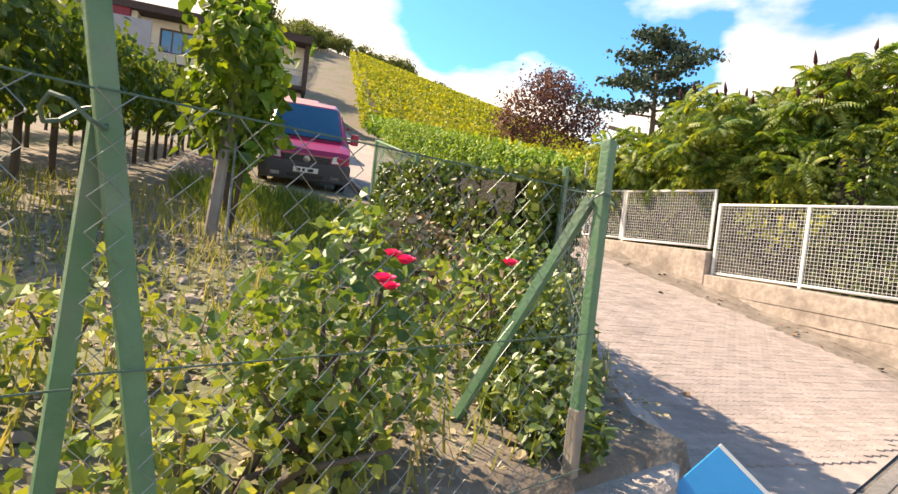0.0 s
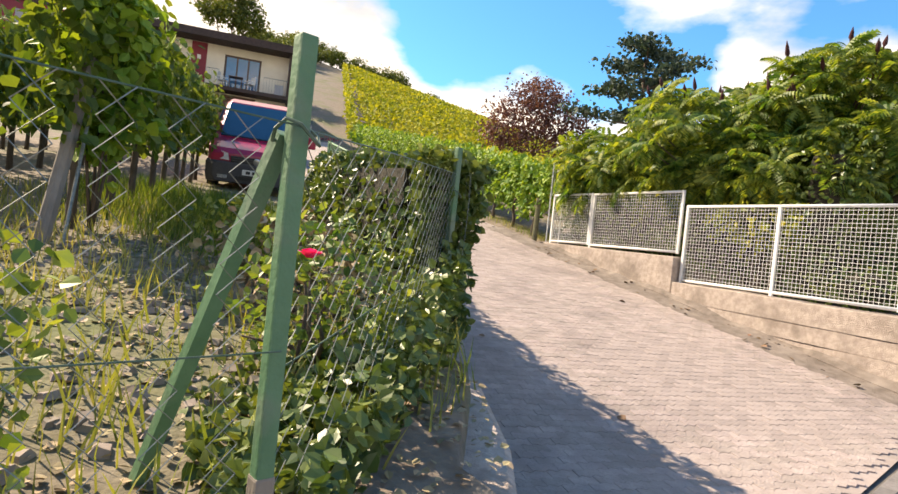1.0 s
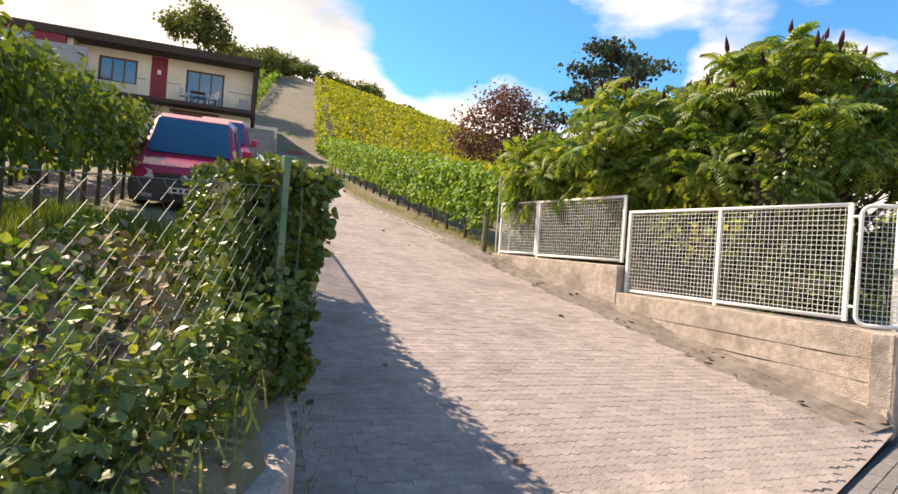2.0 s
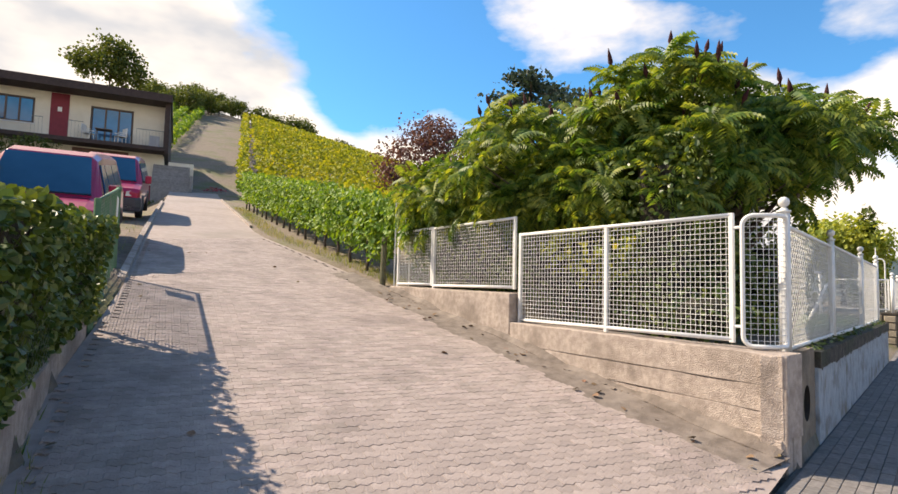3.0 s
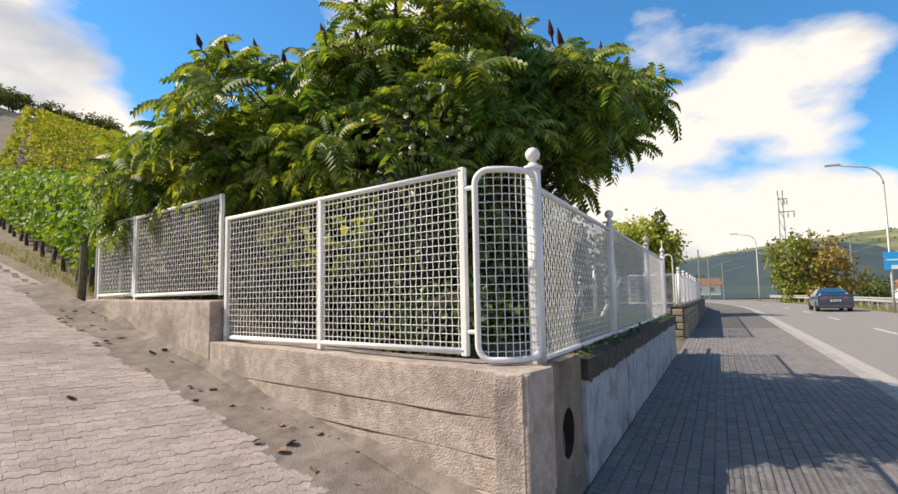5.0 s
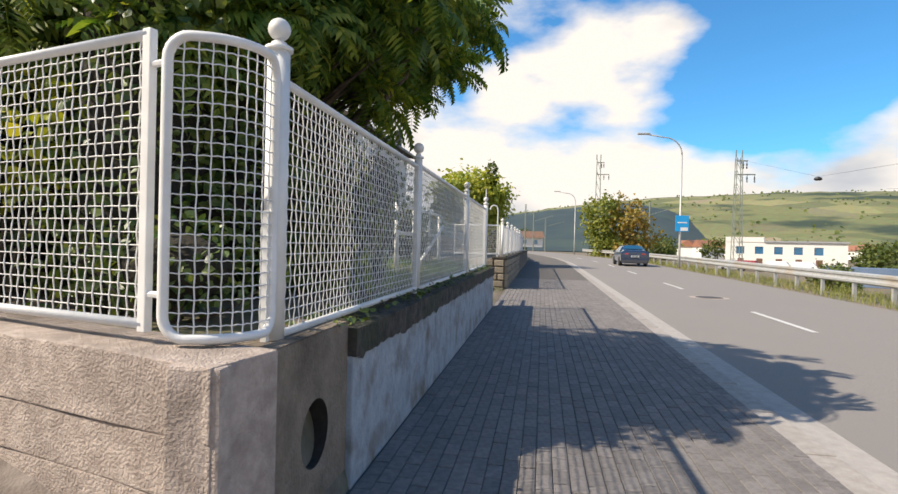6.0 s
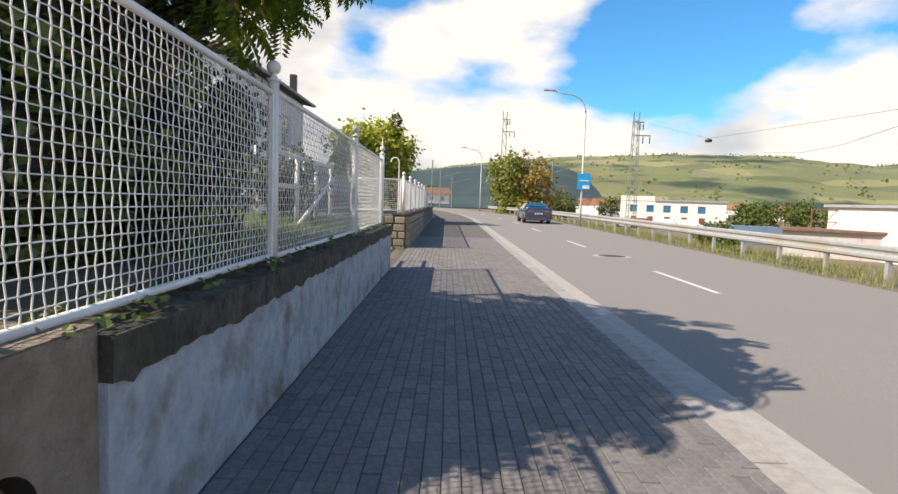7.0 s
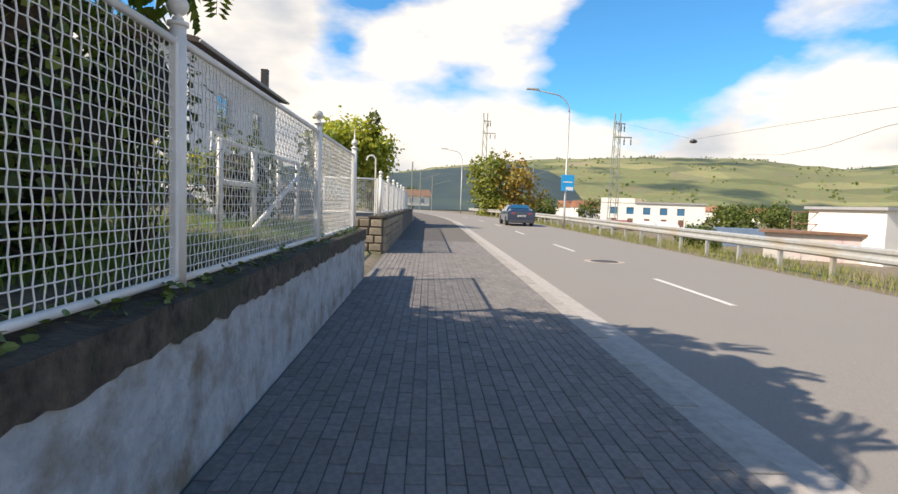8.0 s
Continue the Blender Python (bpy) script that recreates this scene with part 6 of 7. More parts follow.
for k in range(22):
    x0, x1 = -4 + 4.0 * k, -4 + 4.0 * k + 3.995
    v, f = [], []
    for x in (x0, x1):
        for dy, z in prof:
            v.append((x - 20, dy + bend(x) + 0.0, z + pave_z(x) - pave_z(20)))
        for dy, z in prof[::-1]:
            v.append((x - 20, dy - 0.006 + bend(x), z + pave_z(x) - pave_z(20)))
    m = 2 * len(prof)
    for j in range(m):
        f.append((j, (j + 1) % m, m + (j + 1) % m, m + j))
    arrays("beam", v, f, M_steel, guard)
    for q in (0, 2.0):
        x = x0 + q
        Mesh().box((x - 20 - 0.05, -0.10 + bend(x), -0.2), (x - 20 + 0.05, -0.005 + bend(x), 0.70)).obj("post", M_steel, guard)


def street_lamp(x, y, h, reach, sign=False):
    th = thing("street_lamp", "tall grey street lamp with a curved arm", "street lamp", pose(x, y, pave_z(min(x, 60)) - 0.1), group="street lamps")
    pts = [(0, 0, 0), (0, 0, h * 0.5), (0, 0, h)]
    Mesh().tube([(0, 0, 0), (0, 0, 1.2), (0, 0, h)], [0.085, 0.07, 0.05], 10).obj("pole", M_steel, th, smooth=True)
    arm = [(0, 0, h)] + [(0, reach * 0.45 * (1 - math.cos(a)), h + 1.15 * math.sin(a)) for a in (math.pi / 2 * k / 8 for k in range(1, 9))] + [(0, reach, h + 1.42)]
    Mesh().tube(arm, [0.05] + [0.042] * 8 + [0.035], 8).obj("arm", M_steel, th, smooth=True)
    Mesh().box((-0.11, reach - 0.55, h + 1.33), (0.11, reach + 0.25, h + 1.45)).obj("lantern", M_steel, th, bevel=0.04)
    if sign:
        sg = Mesh().box((-0.02, -0.42, 2.45), (0.02, 0.42, 3.5), Matrix.Translation((-0.1, -0.1, 0))).obj("poster", M_blue_sign, th, "blue and white poster board", bevel=0.01)
        Mesh().box((-0.028, -0.36, 2.5), (-0.022, 0.1, 2.72), Matrix.Translation((-0.1, -0.1, 0))).obj("poster_patch", M_plastic, sg)
        Mesh().box((-0.028, -0.3, 3.0), (-0.022, 0.3, 3.07), Matrix.Translation((-0.1, -0.1, 0))).obj("text_bar", M_plastic, sg)
    return th


street_lamp(46.2, -9.25, 7.5, 2.6, True)
street_lamp(86, -9.2 + bend(86), 7.3, 2.6)
street_lamp(128, -9.2 + bend(128), 7.3, 2.6)

M_lattice = mat("grey_green_steel", (0.20, 0.23, 0.20), (0.26, 0.29, 0.25), 4, 0.6, metal=0.3)


def lattice_mast(x, y, z0, h, w=0.55):
    th = thing("lattice_mast", "grey lattice steel railway mast with insulators", "mast", pose(x, y, z0), group="lattice masts")
    for sx in (-1, 1):
        for sy in (-1, 1):
            Mesh().tube([(sx * w, sy * w, 0), (sx * w * 0.55, sy * w * 0.55, h)], 0.05, 5).obj("chord", M_lattice, th)
    n = 10
    for k in range(n):
        a, b = k / n, (k + 1) / n
        wa, wb = w * (1 - 0.45 * a), w * (1 - 0.45 * b)
        for s in (-1, 1):
            d = Mesh().tube([(-wa, s * wa, a * h), (wb, s * wb, b * h)], 0.028, 4)
            d.tube([(s * wa, -wa, a * h), (s * wb, wb, b * h)], 0.028, 4)
            d.obj("lacing", M_lattice, th)
    for z, r in ((h * 0.86, 1.9), (h * 0.97, 1.0)):
        Mesh().box((-0.06, -r, z), (0.06, 0.3, z + 0.14)).obj("crossarm", M_lattice, th)
        for yy in (-r + 0.1, -r * 0.5):
            Mesh().lathe([(0.02, -0.9), (0.10, -0.8), (0.05, -0.6), (0.10, -0.4), (0.05, -0.2), (0.03, 0)], 8, Matrix.Translation((0, yy, z))).obj("insulator", M_bumper, th)
    for yy in (-0.35, 0.35):
        Mesh().tube([(0, yy, h), (0, yy, h + 0.9)], 0.09, 6).obj("cap", M_lattice, th)
    return th


lattice_mast(80.2, -23.5, -2.4, 15.0)
lattice_mast(112, -10.0, -2.4, 19.5)
for k, (x, y, h) in enumerate(((120, 3.0, 11), (128, 1.5, 10), (135, -1.0, 9), (112, -19, 11))):
    th = thing("catenary_mast", "slim steel catenary mast far along the railway", "mast", pose(x, y, -1.5), group="catenary masts")
    Mesh().tube([(0, 0, 0), (0, 0, h)], 0.13, 7).obj("pole", M_lattice, th)
    Mesh().tube([(0, 0, h * 0.8), (0, -4, h * 0.92)], 0.06, 5).obj("bracket", M_lattice, th)
cab = thing("overhead_cable", "dark overhead cable hung between masts", "cable")
Mesh().tube([(20, -12.5, 4.1)] + [(9.16 + 31 * s, -0.39 - 25 * s - 0.0, 1.4 + 5.15 * s) for s in (0.97, 1.0)] + [(50, -29, 6.6), (64, -34.5, 7.4), (88, -43.7, 9.8)], 0.016, 5).obj("strand", M_black, cab)
lampw = thing("hanging_lamp", "dark lamp hung on a thin span wire", "lamp")
Mesh().tube([(20, -12.5, 4.2), (45.3, -17.1, 6.12), (80.2, -23.5, 12.4)], 0.008, 4).obj("span_wire", M_black, lampw)
Mesh().lathe([(0.02, 0.12), (0.20, 0.05), (0.24, -0.06), (0.16, -0.12), (0.02, -0.12)], 12, Matrix.Translation((45.3, -17.1, 6.0))).obj("lantern", M_black, lampw, smooth=True)
sp = thing("span_pole", "wooden pole that carries the span wire", "pole", pose(20, -12.5, -1.2))
Mesh().tube([(0, 0, -0.3), (0, 0, 5.5)], 0.1, 8).obj("shaft", M_wood, sp)

# dark blue saloon on the road
M_carblue = mat("dark_blue_car_paint", (0.018, 0.035, 0.075), (0.022, 0.04, 0.085), 2, 0.2, spec=0.6, coat=1.0)
car = thing("saloon_car", "dark blue saloon car on the far lane", "car", pose(46.5, -6.5, pave_z(46) - 0.05, 0, 0, -90) @ pose(0, 0, 0))
CW = 0.92
st = []
for y, zt, wt, bt in ((0.0, 0.95, 0.70, 0.92), (0.08, 1.08, 0.72, 0.95), (0.7, 1.14, 0.72, 0.94), (1.35, 1.40, 0.60, 0.93), (2.2, 1.44, 0.58, 0.92), (3.1, 1.20, 0.62, 0.90), (3.7, 0.96, 0.74, 0.86), (4.5, 0.80, 0.74, 0.72), (4.68, 0.62, 0.70, 0.58)):
    b = min(bt, zt - 0.02)
    st.append((y, [(CW * 0.9, 0.2), (CW, 0.4), (CW * 0.99, b), (wt, zt - 0.03), (wt * 0.8, zt)]))
loft(st, "body", M_carblue, car, bevel=0.03)
quad([(-0.62, 0.75, 1.17), (0.62, 0.75, 1.17), (0.5, 1.32, 1.41), (-0.5, 1.32, 1.41)], "rear_window", M_autoglass, car, 0.015)
quad([(-0.62, 3.6, 1.02), (0.62, 3.6, 1.02), (0.5, 2.5, 1.41), (-0.5, 2.5, 1.41)], "windscreen", M_autoglass, car, 0.015)
for sg in (-1, 1):
    quad([(sg * 0.90, 0.9, 0.97), (sg * 0.90, 2.0, 0.97), (sg * 0.64, 2.0, 1.38), (sg * 0.66, 1.3, 1.34)], "side_window", M_autoglass, car, 0.012)
    quad([(sg * 0.90, 2.06, 0.97), (sg * 0.88, 3.2, 0.96), (sg * 0.66, 2.6, 1.34), (sg * 0.64, 2.06, 1.38)], "side_window", M_autoglass, car, 0.012)
    quad([(sg * 0.42, -0.01, 0.80), (sg * 0.88, 0.03, 0.80), (sg * 0.86, 0.04, 0.92), (sg * 0.42, 0.0, 0.88)], "tail_lamp", M_redlamp, car, 0.015)
    Mesh().box((-0.08, -0.05, -0.06), (0.08, 0.05, 0.06), Matrix.Translation((sg * 1.0, 3.0, 0.98))).obj("mirror", M_carblue, car, bevel=0.02)
    for y in (0.95, 3.75):
        wheel(car, 0.84 * sg, y, 0.33, 0.2)
Mesh().box((-0.8, -0.035, 0.22), (0.8, 0.05, 0.42)).obj("rear_bumper", M_bumper, car, bevel=0.02)
pl = Mesh().box((-0.26, -0.035, 0.62), (0.26, -0.012, 0.73)).obj("number_plate", M_plastic, car, bevel=0.003)
for x, w in ((-0.2, 0.1), (-0.06, 0.06), (0.04, 0.14)):
    Mesh().box((x, -0.042, 0.645), (x + w, -0.037, 0.705)).obj("plate_bar", M_black, pl)

# ---- second property: stone wall, white fence, weeping tree ----
M_rubble = mat("brown_rubble_stone", (0.22, 0.185, 0.14), (0.32, 0.27, 0.20), 5, 0.95, bump=0.6, bscale=20, rand=0.25)
sw = thing("rubble_wall", "brown rubble stone wall along the pavement", "wall", pose(23.7, 0.72, 0), kind="structure")
Mesh().box((0.03, 0.03, -0.2), (26, 0.38, 1.0)).obj("core", M_joint, sw)
Mesh().box((0.03, 0.38, -0.2), (0.4, 4.0, 1.0)).obj("return_core", M_joint, sw)
rng = np.random.default_rng(211)
stone_meshes = []
for k in range(5):
    p = np.array([(-0.5, 0, -0.5), (0.5, 0, -0.5), (0.5, 0, 0.5), (-0.5, 0, 0.5)]) * rng.uniform(0.86, 0.97, (4, 1))
    fr = p * 0.8 + np.array([0, -0.32, 0])
    bk = p + np.array([0, 0.3, 0])
    me = Mesh().add([*map(tuple, fr), *map(tuple, p), *map(tuple, bk)], [(0, 1, 2, 3), (0, 4, 5, 1), (1, 5, 6, 2), (2, 6, 7, 3), (3, 7, 4, 0), (4, 8, 9, 5), (5, 9, 10, 6), (6, 10, 11, 7), (7, 11, 8, 4)])
    q = bpy.data.meshes.new("stone")
    q.from_pydata(me.v, [], me.f)
    q.materials.append(M_rubble)
    stone_meshes.append(q)


def lay_stone(x, y, z, w, h, turn):
    o = new("stone", stone_meshes[rng.integers(0, 5)])
    o.parent = sw
    o.matrix_basis = pose(x, y, z, 0, 0, turn) @ Matrix.Diagonal((w, 0.14, h, 1))


for row in range(5):
    x, h = 0.0, 0.205
    while x < 9:
        w = rng.uniform(0.18, 0.42)
        lay_stone(x + w / 2, 0.0, 0.06 + h * row, w, h, 0)
        x += w
    y = 0.05
    while y < 3:
        w = rng.uniform(0.18, 0.4)
        lay_stone(0.0, y + w / 2, 0.06 + h * row, w, h, -90)
        y += w
Mesh().box((-0.03, -0.04, 1.0), (26, 0.42, 1.06)).obj("capping", M_conc_dark, sw, bevel=0.01)
for k in range(7):
    panel((23.85 + 2.6 * k, 0.86), (26.35 + 2.6 * k, 0.86), 1.14, 2.0, 1, group="second fence panels")
    ball_post(23.8 + 2.6 * k, 0.86, 1.05, 2.16, 0.045)
panel((23.85, 0.95), (23.85, 2.3), 1.14, 2.0, 1, group="second fence panels")
hook = thing("garden_lantern_hook", "white curved lantern hook above the fence", "lamp hook", pose(24.4, 1.05, 1.0))
Mesh().tube([(0, 0, 0), (0, 0, 1.5)] + [(0, 0.12 - 0.12 * math.cos(a), 1.5 + 0.14 * math.sin(a)) for a in (math.pi * k / 8 for k in range(1, 9))], 0.018, 6).obj("rod", M_white, hook)

M_willow = mat("weeping_leaf", (0.27, 0.33, 0.05), (0.38, 0.40, 0.07), 0.8, 0.65, island=0.3, translucent=0.35)
wt = tree("weeping_tree", "yellow-green weeping tree over the second fence", (40.0, 3.8, 1.2), 4.6, [((0, 0, 3.2), (2.2, 1.9, 1.0)), ((-1.0, 0.4, 2.6), (1.5, 1.5, 1.1)), ((0.9, -0.6, 2.4), (1.5, 1.4, 1.2))], 8500, 0.23, M_willow, 221)
rng = np.random.default_rng(222)
dp = []
for k in range(90):
    a = rng.uniform(0, 6.28)
    r = rng.uniform(1.2, 2.3)
    L0 = rng.uniform(0.8, 2.0)
    for q in np.linspace(0, 1, 12):
        dp.append((r * math.cos(a), r * math.sin(a) * 0.9, 3.2 - L0 * q))
leaf_part("drooping_foliage", rng, np.array(dp), 0.15, M_willow, wt)
bush("climbing_shoot", "upright leafy shoot rising above the weeping tree", "plant", (39.5, 2.6, 5.4), (0.32, 0.32, 0.75), 220, 0.18, M_far_tree, 223, 3, base=(39.5, 2.6, 4.2))
bush("dark_shrub", "dark shrubs beneath the weeping tree", "shrub", (43, 2.6, 1.7), (2.2, 1.2, 1.1), 1300, 0.16, M_ivy, 224, 6)

# ---- inside the garden behind the mesh: white railings, grass, bushes ----
wr = thing("white_garden_railing", "white tubular garden railing with a slanting handrail", "railing", pose(17.2, 2.05, 0.93))
for x in (-1.3, 0.0, 1.3, 2.6):
    Mesh().tube([(x, 0, -0.1), (x, 0, 1.15)], 0.04, 8).obj("post", M_white, wr, smooth=True)
for z in (0.65, 1.13):
    Mesh().tube([(-1.3, 0, z), (2.6, 0, z)], 0.034, 8).obj("rail", M_white, wr, smooth=True)
Mesh().tube([(-1.0, -0.3, 0.1), (1.4, -0.3, 0.85)], 0.03, 8).obj("handrail", M_white, wr, smooth=True)
M_lawn = mat("lawn_blade", (0.12, 0.24, 0.03), (0.18, 0.3, 0.04), 1.0, 0.7, island=0.3, translucent=0.3)
grass("garden_lawn", "bright garden grass behind the mesh fence", 5200, lambda r: (11.8 + 7.0 * r.uniform(), 1.15 + 2.4 * r.uniform()), 0.13, 231, M_lawn)
bush("garden_bush", "grey-green garden bush behind the mesh", "shrub", (14.2, 2.6, 1.55), (0.7, 0.6, 0.6), 900, 0.07, M_rose, 232, 6, "garden bushes")
bush("garden_bush", "dark rounded garden bush behind the mesh", "shrub", (14.9, 3.6, 1.7), (0.8, 0.7, 0.75), 1100, 0.08, M_ivy, 233, 6, "garden bushes")
bush("garden_bush", "tall airy shrub beside the fence post", "shrub", (12.9, 1.5, 2.05), (0.5, 0.35, 0.55), 360, 0.07, M_ivy, 234, 6, "garden bushes")
bush("garden_bush", "leafy shrub further along the garden", "shrub", (17.6, 2.4, 1.6), (0.7, 0.7, 0.7), 600, 0.09, M_far_tree, 235, 6, "garden bushes")
rng = np.random.default_rng(236)
n = 900
pts = np.stack([rng.uniform(9.5, 18.8, n), 0.93 + 0.10 * rng.uniform(0, 1, n) - 0.22 * (rng.uniform(0, 1, n) < 0.25), 0.955 + 0.05 * rng.uniform(0, 1, n)], 1)
leaf_part("coping_moss", rng, pts, 0.045, M_ivy, None, np.array([[0, -0.2, 1.0]] * n), 0.7, label="moss and small creepers on the dark coping", category="moss", kind="stuff")

nb = thing("neighbour_house", "white house with a dark tiled roof behind the garden", "house", pose(27.5, 7.2, 0.1))
M_pale = mat("white_house_render", (0.70, 0.71, 0.73), (0.78, 0.79, 0.80), 2, 0.9, bump=0.2, c3=(0.62, 0.64, 0.66), scale3=0.5)
NB_WIN = [(1.6, 2.9, 1.4, 2.7), (5.4, 6.8, 1.4, 2.7), (2.4, 3.8, 3.7, 5.0), (6.4, 7.8, 3.7, 5.0)]
wall_holes(0, 10, 0, 6.0, 0, 0.3, NB_WIN).obj("front_wall", M_pale, nb)
Mesh().box((0, 0.304, 0), (0.3, 9, 6.0)).obj("side_wall", M_pale, nb)
Mesh().box((9.7, 0.304, 0), (10, 9, 6.0)).obj("side_wall", M_pale, nb)
for a, b, c, d in NB_WIN:
    wq = Mesh().box((a, 0.12, c), (b, 0.16, d)).obj("window", M_plastic, nb)
    Mesh().box((a + 0.07, 0.10, c + 0.07), ((a + b) / 2 - 0.03, 0.12, d - 0.07)).obj("pane", M_pane, wq)
    Mesh().box(((a + b) / 2 + 0.03, 0.10, c + 0.07), (b - 0.07, 0.12, d - 0.07)).obj("pane", M_pane, wq)
    Mesh().box((a - 0.08, -0.08, c - 0.06), (b + 0.08, 0.1, c)).obj("sill", M_greywall, wq)
Mesh().add([(-0.4, -0.45, 5.95), (10.4, -0.45, 5.95), (10.4, 4.5, 7.0), (-0.4, 4.5, 7.0), (-0.4, -0.45, 6.12), (10.4, -0.45, 6.12), (10.4, 4.5, 7.2), (-0.4, 4.5, 7.2)], [(0, 3, 2, 1), (4, 5, 6, 7), (0, 1, 5, 4), (1, 2, 6, 5), (2, 3, 7, 6), (3, 0, 4, 7)]).obj("roof", M_roof, nb, "dark tiled roof")
Mesh().tube([(-0.4, -0.52, 6.0), (10.4, -0.52, 6.0)], 0.06, 8).obj("gutter", M_greywall, nb, smooth=True)
Mesh().box((8.2, -0.1, 6.1), (8.5, 0.2, 7.15)).obj("chimney", M_black, nb, bevel=0.02)
annex = thing("garden_annex", "low white annex wall with a slate lean-to roof", "building", pose(15.2, 7.3, 1.0))
Mesh().box((0, 0, -0.3), (6.7, 2.6, 3.1)).obj("wall", M_pale, annex)
Mesh().add([(-0.2, -0.3, 3.0), (6.75, -0.3, 3.0), (6.75, 2.8, 3.9), (-0.2, 2.8, 3.9), (-0.2, -0.3, 3.12), (6.75, -0.3, 3.12), (6.75, 2.8, 4.02), (-0.2, 2.8, 4.02)], [(0, 3, 2, 1), (4, 5, 6, 7), (0, 1, 5, 4), (1, 2, 6, 5), (2, 3, 7, 6), (3, 0, 4, 7)]).obj("roof", M_roof, annex)
# white terrace with its railing, seen through the mesh
terr = thing("garden_terrace", "white rendered garden terrace wall with steps", "terrace", pose(19.4, 3.4, 0.85))
Mesh().box((0, 0, -0.3), (4.0, 3.7, 0.75)).obj("parapet", M_pale, terr, bevel=0.02)
for k in range(4):
    Mesh().box((-0.28 * (k + 1), 0.4, -0.3), (-0.28 * k - 0.004, 1.6, 0.6 - 0.17 * k)).obj("step", M_step, terr, bevel=0.01)
for x in (0.1, 1.35, 2.6, 3.9):
    Mesh().tube([(x, 0.1, 0.7), (x, 0.1, 1.7)], 0.03, 8).obj("post", M_white, terr, smooth=True)
for z in (1.2, 1.68):
    Mesh().tube([(0.1, 0.1, z), (3.9, 0.1, z)], 0.028, 8).obj("rail", M_white, terr, smooth=True)
fl = thing("white_flower_shrub", "garden shrub covered with small white flowers", "shrub", pose(14.6, 2.3, 0.93))
rng = np.random.default_rng(238)
st_ = Mesh()
for k in range(7):
    a = rng.normal(size=2) * 0.3
    st_.tube([(0, 0, -0.05), (a[0] * 0.5, a[1] * 0.5, 0.4), (a[0], a[1], 0.95)], [0.014, 0.01, 0.004], 5)
st_.obj("branching", M_bark, fl, smooth=True)
pts, d_ = shell(rng, 420, (0, 0, 0.75), (0.5, 0.45, 0.45))
leaf_part("foliage", rng, pts, 0.06, M_rose, fl, d_, 0.9)
pts, d_ = shell(rng, 120, (0, 0, 0.8), (0.52, 0.47, 0.46), 0.9)
leaf_part("blossom", rng, pts, 0.05, M_plastic, fl, d_, 0.5, label="small white flowers")

# ---- beyond the road ----
tree("autumn_tree", "roadside tree half green and half turning brown", (77, -11.6 + bend(77), -1.8), 9.0, [((0.6, 1.6, 7.4), (2.4, 2.0, 1.9)), ((1.0, 1.4, 5.0), (2.3, 1.8, 1.8)), ((0, 0.6, 2.6), (2.2, 2.2, 1.6))], 3400, 0.34, mat("olive_leaf", (0.14, 0.19, 0.035), (0.24, 0.26, 0.05), 0.5, 0.65, island=0.35, translucent=0.3), 241, 0.2)
tree("autumn_tree", "roadside tree turning golden brown", (77, -13.0 + bend(77), -1.8), 9.0, [((0, 0, 6.6), (2.6, 2.4, 2.2)), ((0.4, -1.2, 4.2), (2.4, 2.4, 2.0)), ((0, 0.3, 2.2), (2.6, 2.6, 1.6))], 2200, 0.42, mat("golden_leaf", (0.26, 0.20, 0.045), (0.34, 0.25, 0.06), 0.5, 0.65, island=0.3, translucent=0.3), 242, 0.2)
wb = thing("white_building", "white flat-roofed two-storey commercial building", "building", Matrix.Translation((133, -38, -2.4)) @ Matrix.Rotation(math.atan2(-20, -7.5), 4, "Z"))
M_wb = mat("white_render", (0.78, 0.77, 0.74), (0.72, 0.71, 0.69), 0.6, 0.85)
holes = [(2 + 3.4 * k, 3.5 + 3.4 * k, 3.2, 4.7) for k in range(5)]
wall_holes(0, 21, 0, 5.6, 0, 0.3, holes).obj("facade", M_wb, wb)
Mesh().box((0, 0.4, 0), (21, 9, 5.55)).obj("block", M_wb, wb)
Mesh().box((0, -0.1, 5.6), (7, 9, 6.6)).obj("upper_storey", M_wb, wb)
Mesh().box((7.01, -0.3, 5.6), (21.3, 9.2, 5.9)).obj("flat_roof", M_greywall, wb)
for a, b, c, d in holes:
    Mesh().box((a, 0.12, c), (b, 0.18, d)).obj("window", M_pane, wb)
    Mesh().box((a + 0.3, -0.03, 0.1), (b - 0.1, 0.0, 2.3)).obj("door", M_garage, wb)
for k, (x, y, c) in enumerate(((118, -45.5, M_plastic), (117, -49.5, M_plastic), (120, -41, M_redpanel), (121, -38, M_greywall))):
    pv = thing("parked_van_far", "small delivery van parked before the white building", "van", pose(x, y, -2.4, 0, 0, -30), group="far parked vans")
    loft([(0, [(0.9, 0.3), (0.95, 0.9), (0.8, 1.0)]), (0.8, [(0.9, 0.3), (0.95, 1.1), (0.8, 1.15)]), (1.5, [(0.9, 0.3), (0.95, 1.1), (0.75, 2.0)]), (4.6, [(0.9, 0.3), (0.95, 1.1), (0.75, 2.0)])], "body", c, pv, bevel=0.04)
    quad([(-0.7, 0.85, 1.2), (0.7, 0.85, 1.2), (0.65, 1.4, 1.85), (-0.65, 1.4, 1.85)], "windscreen", M_autoglass, pv)
    for sx in (-0.82, 0.82):
        for yy in (0.8, 3.7):
            wheel(pv, sx, yy)
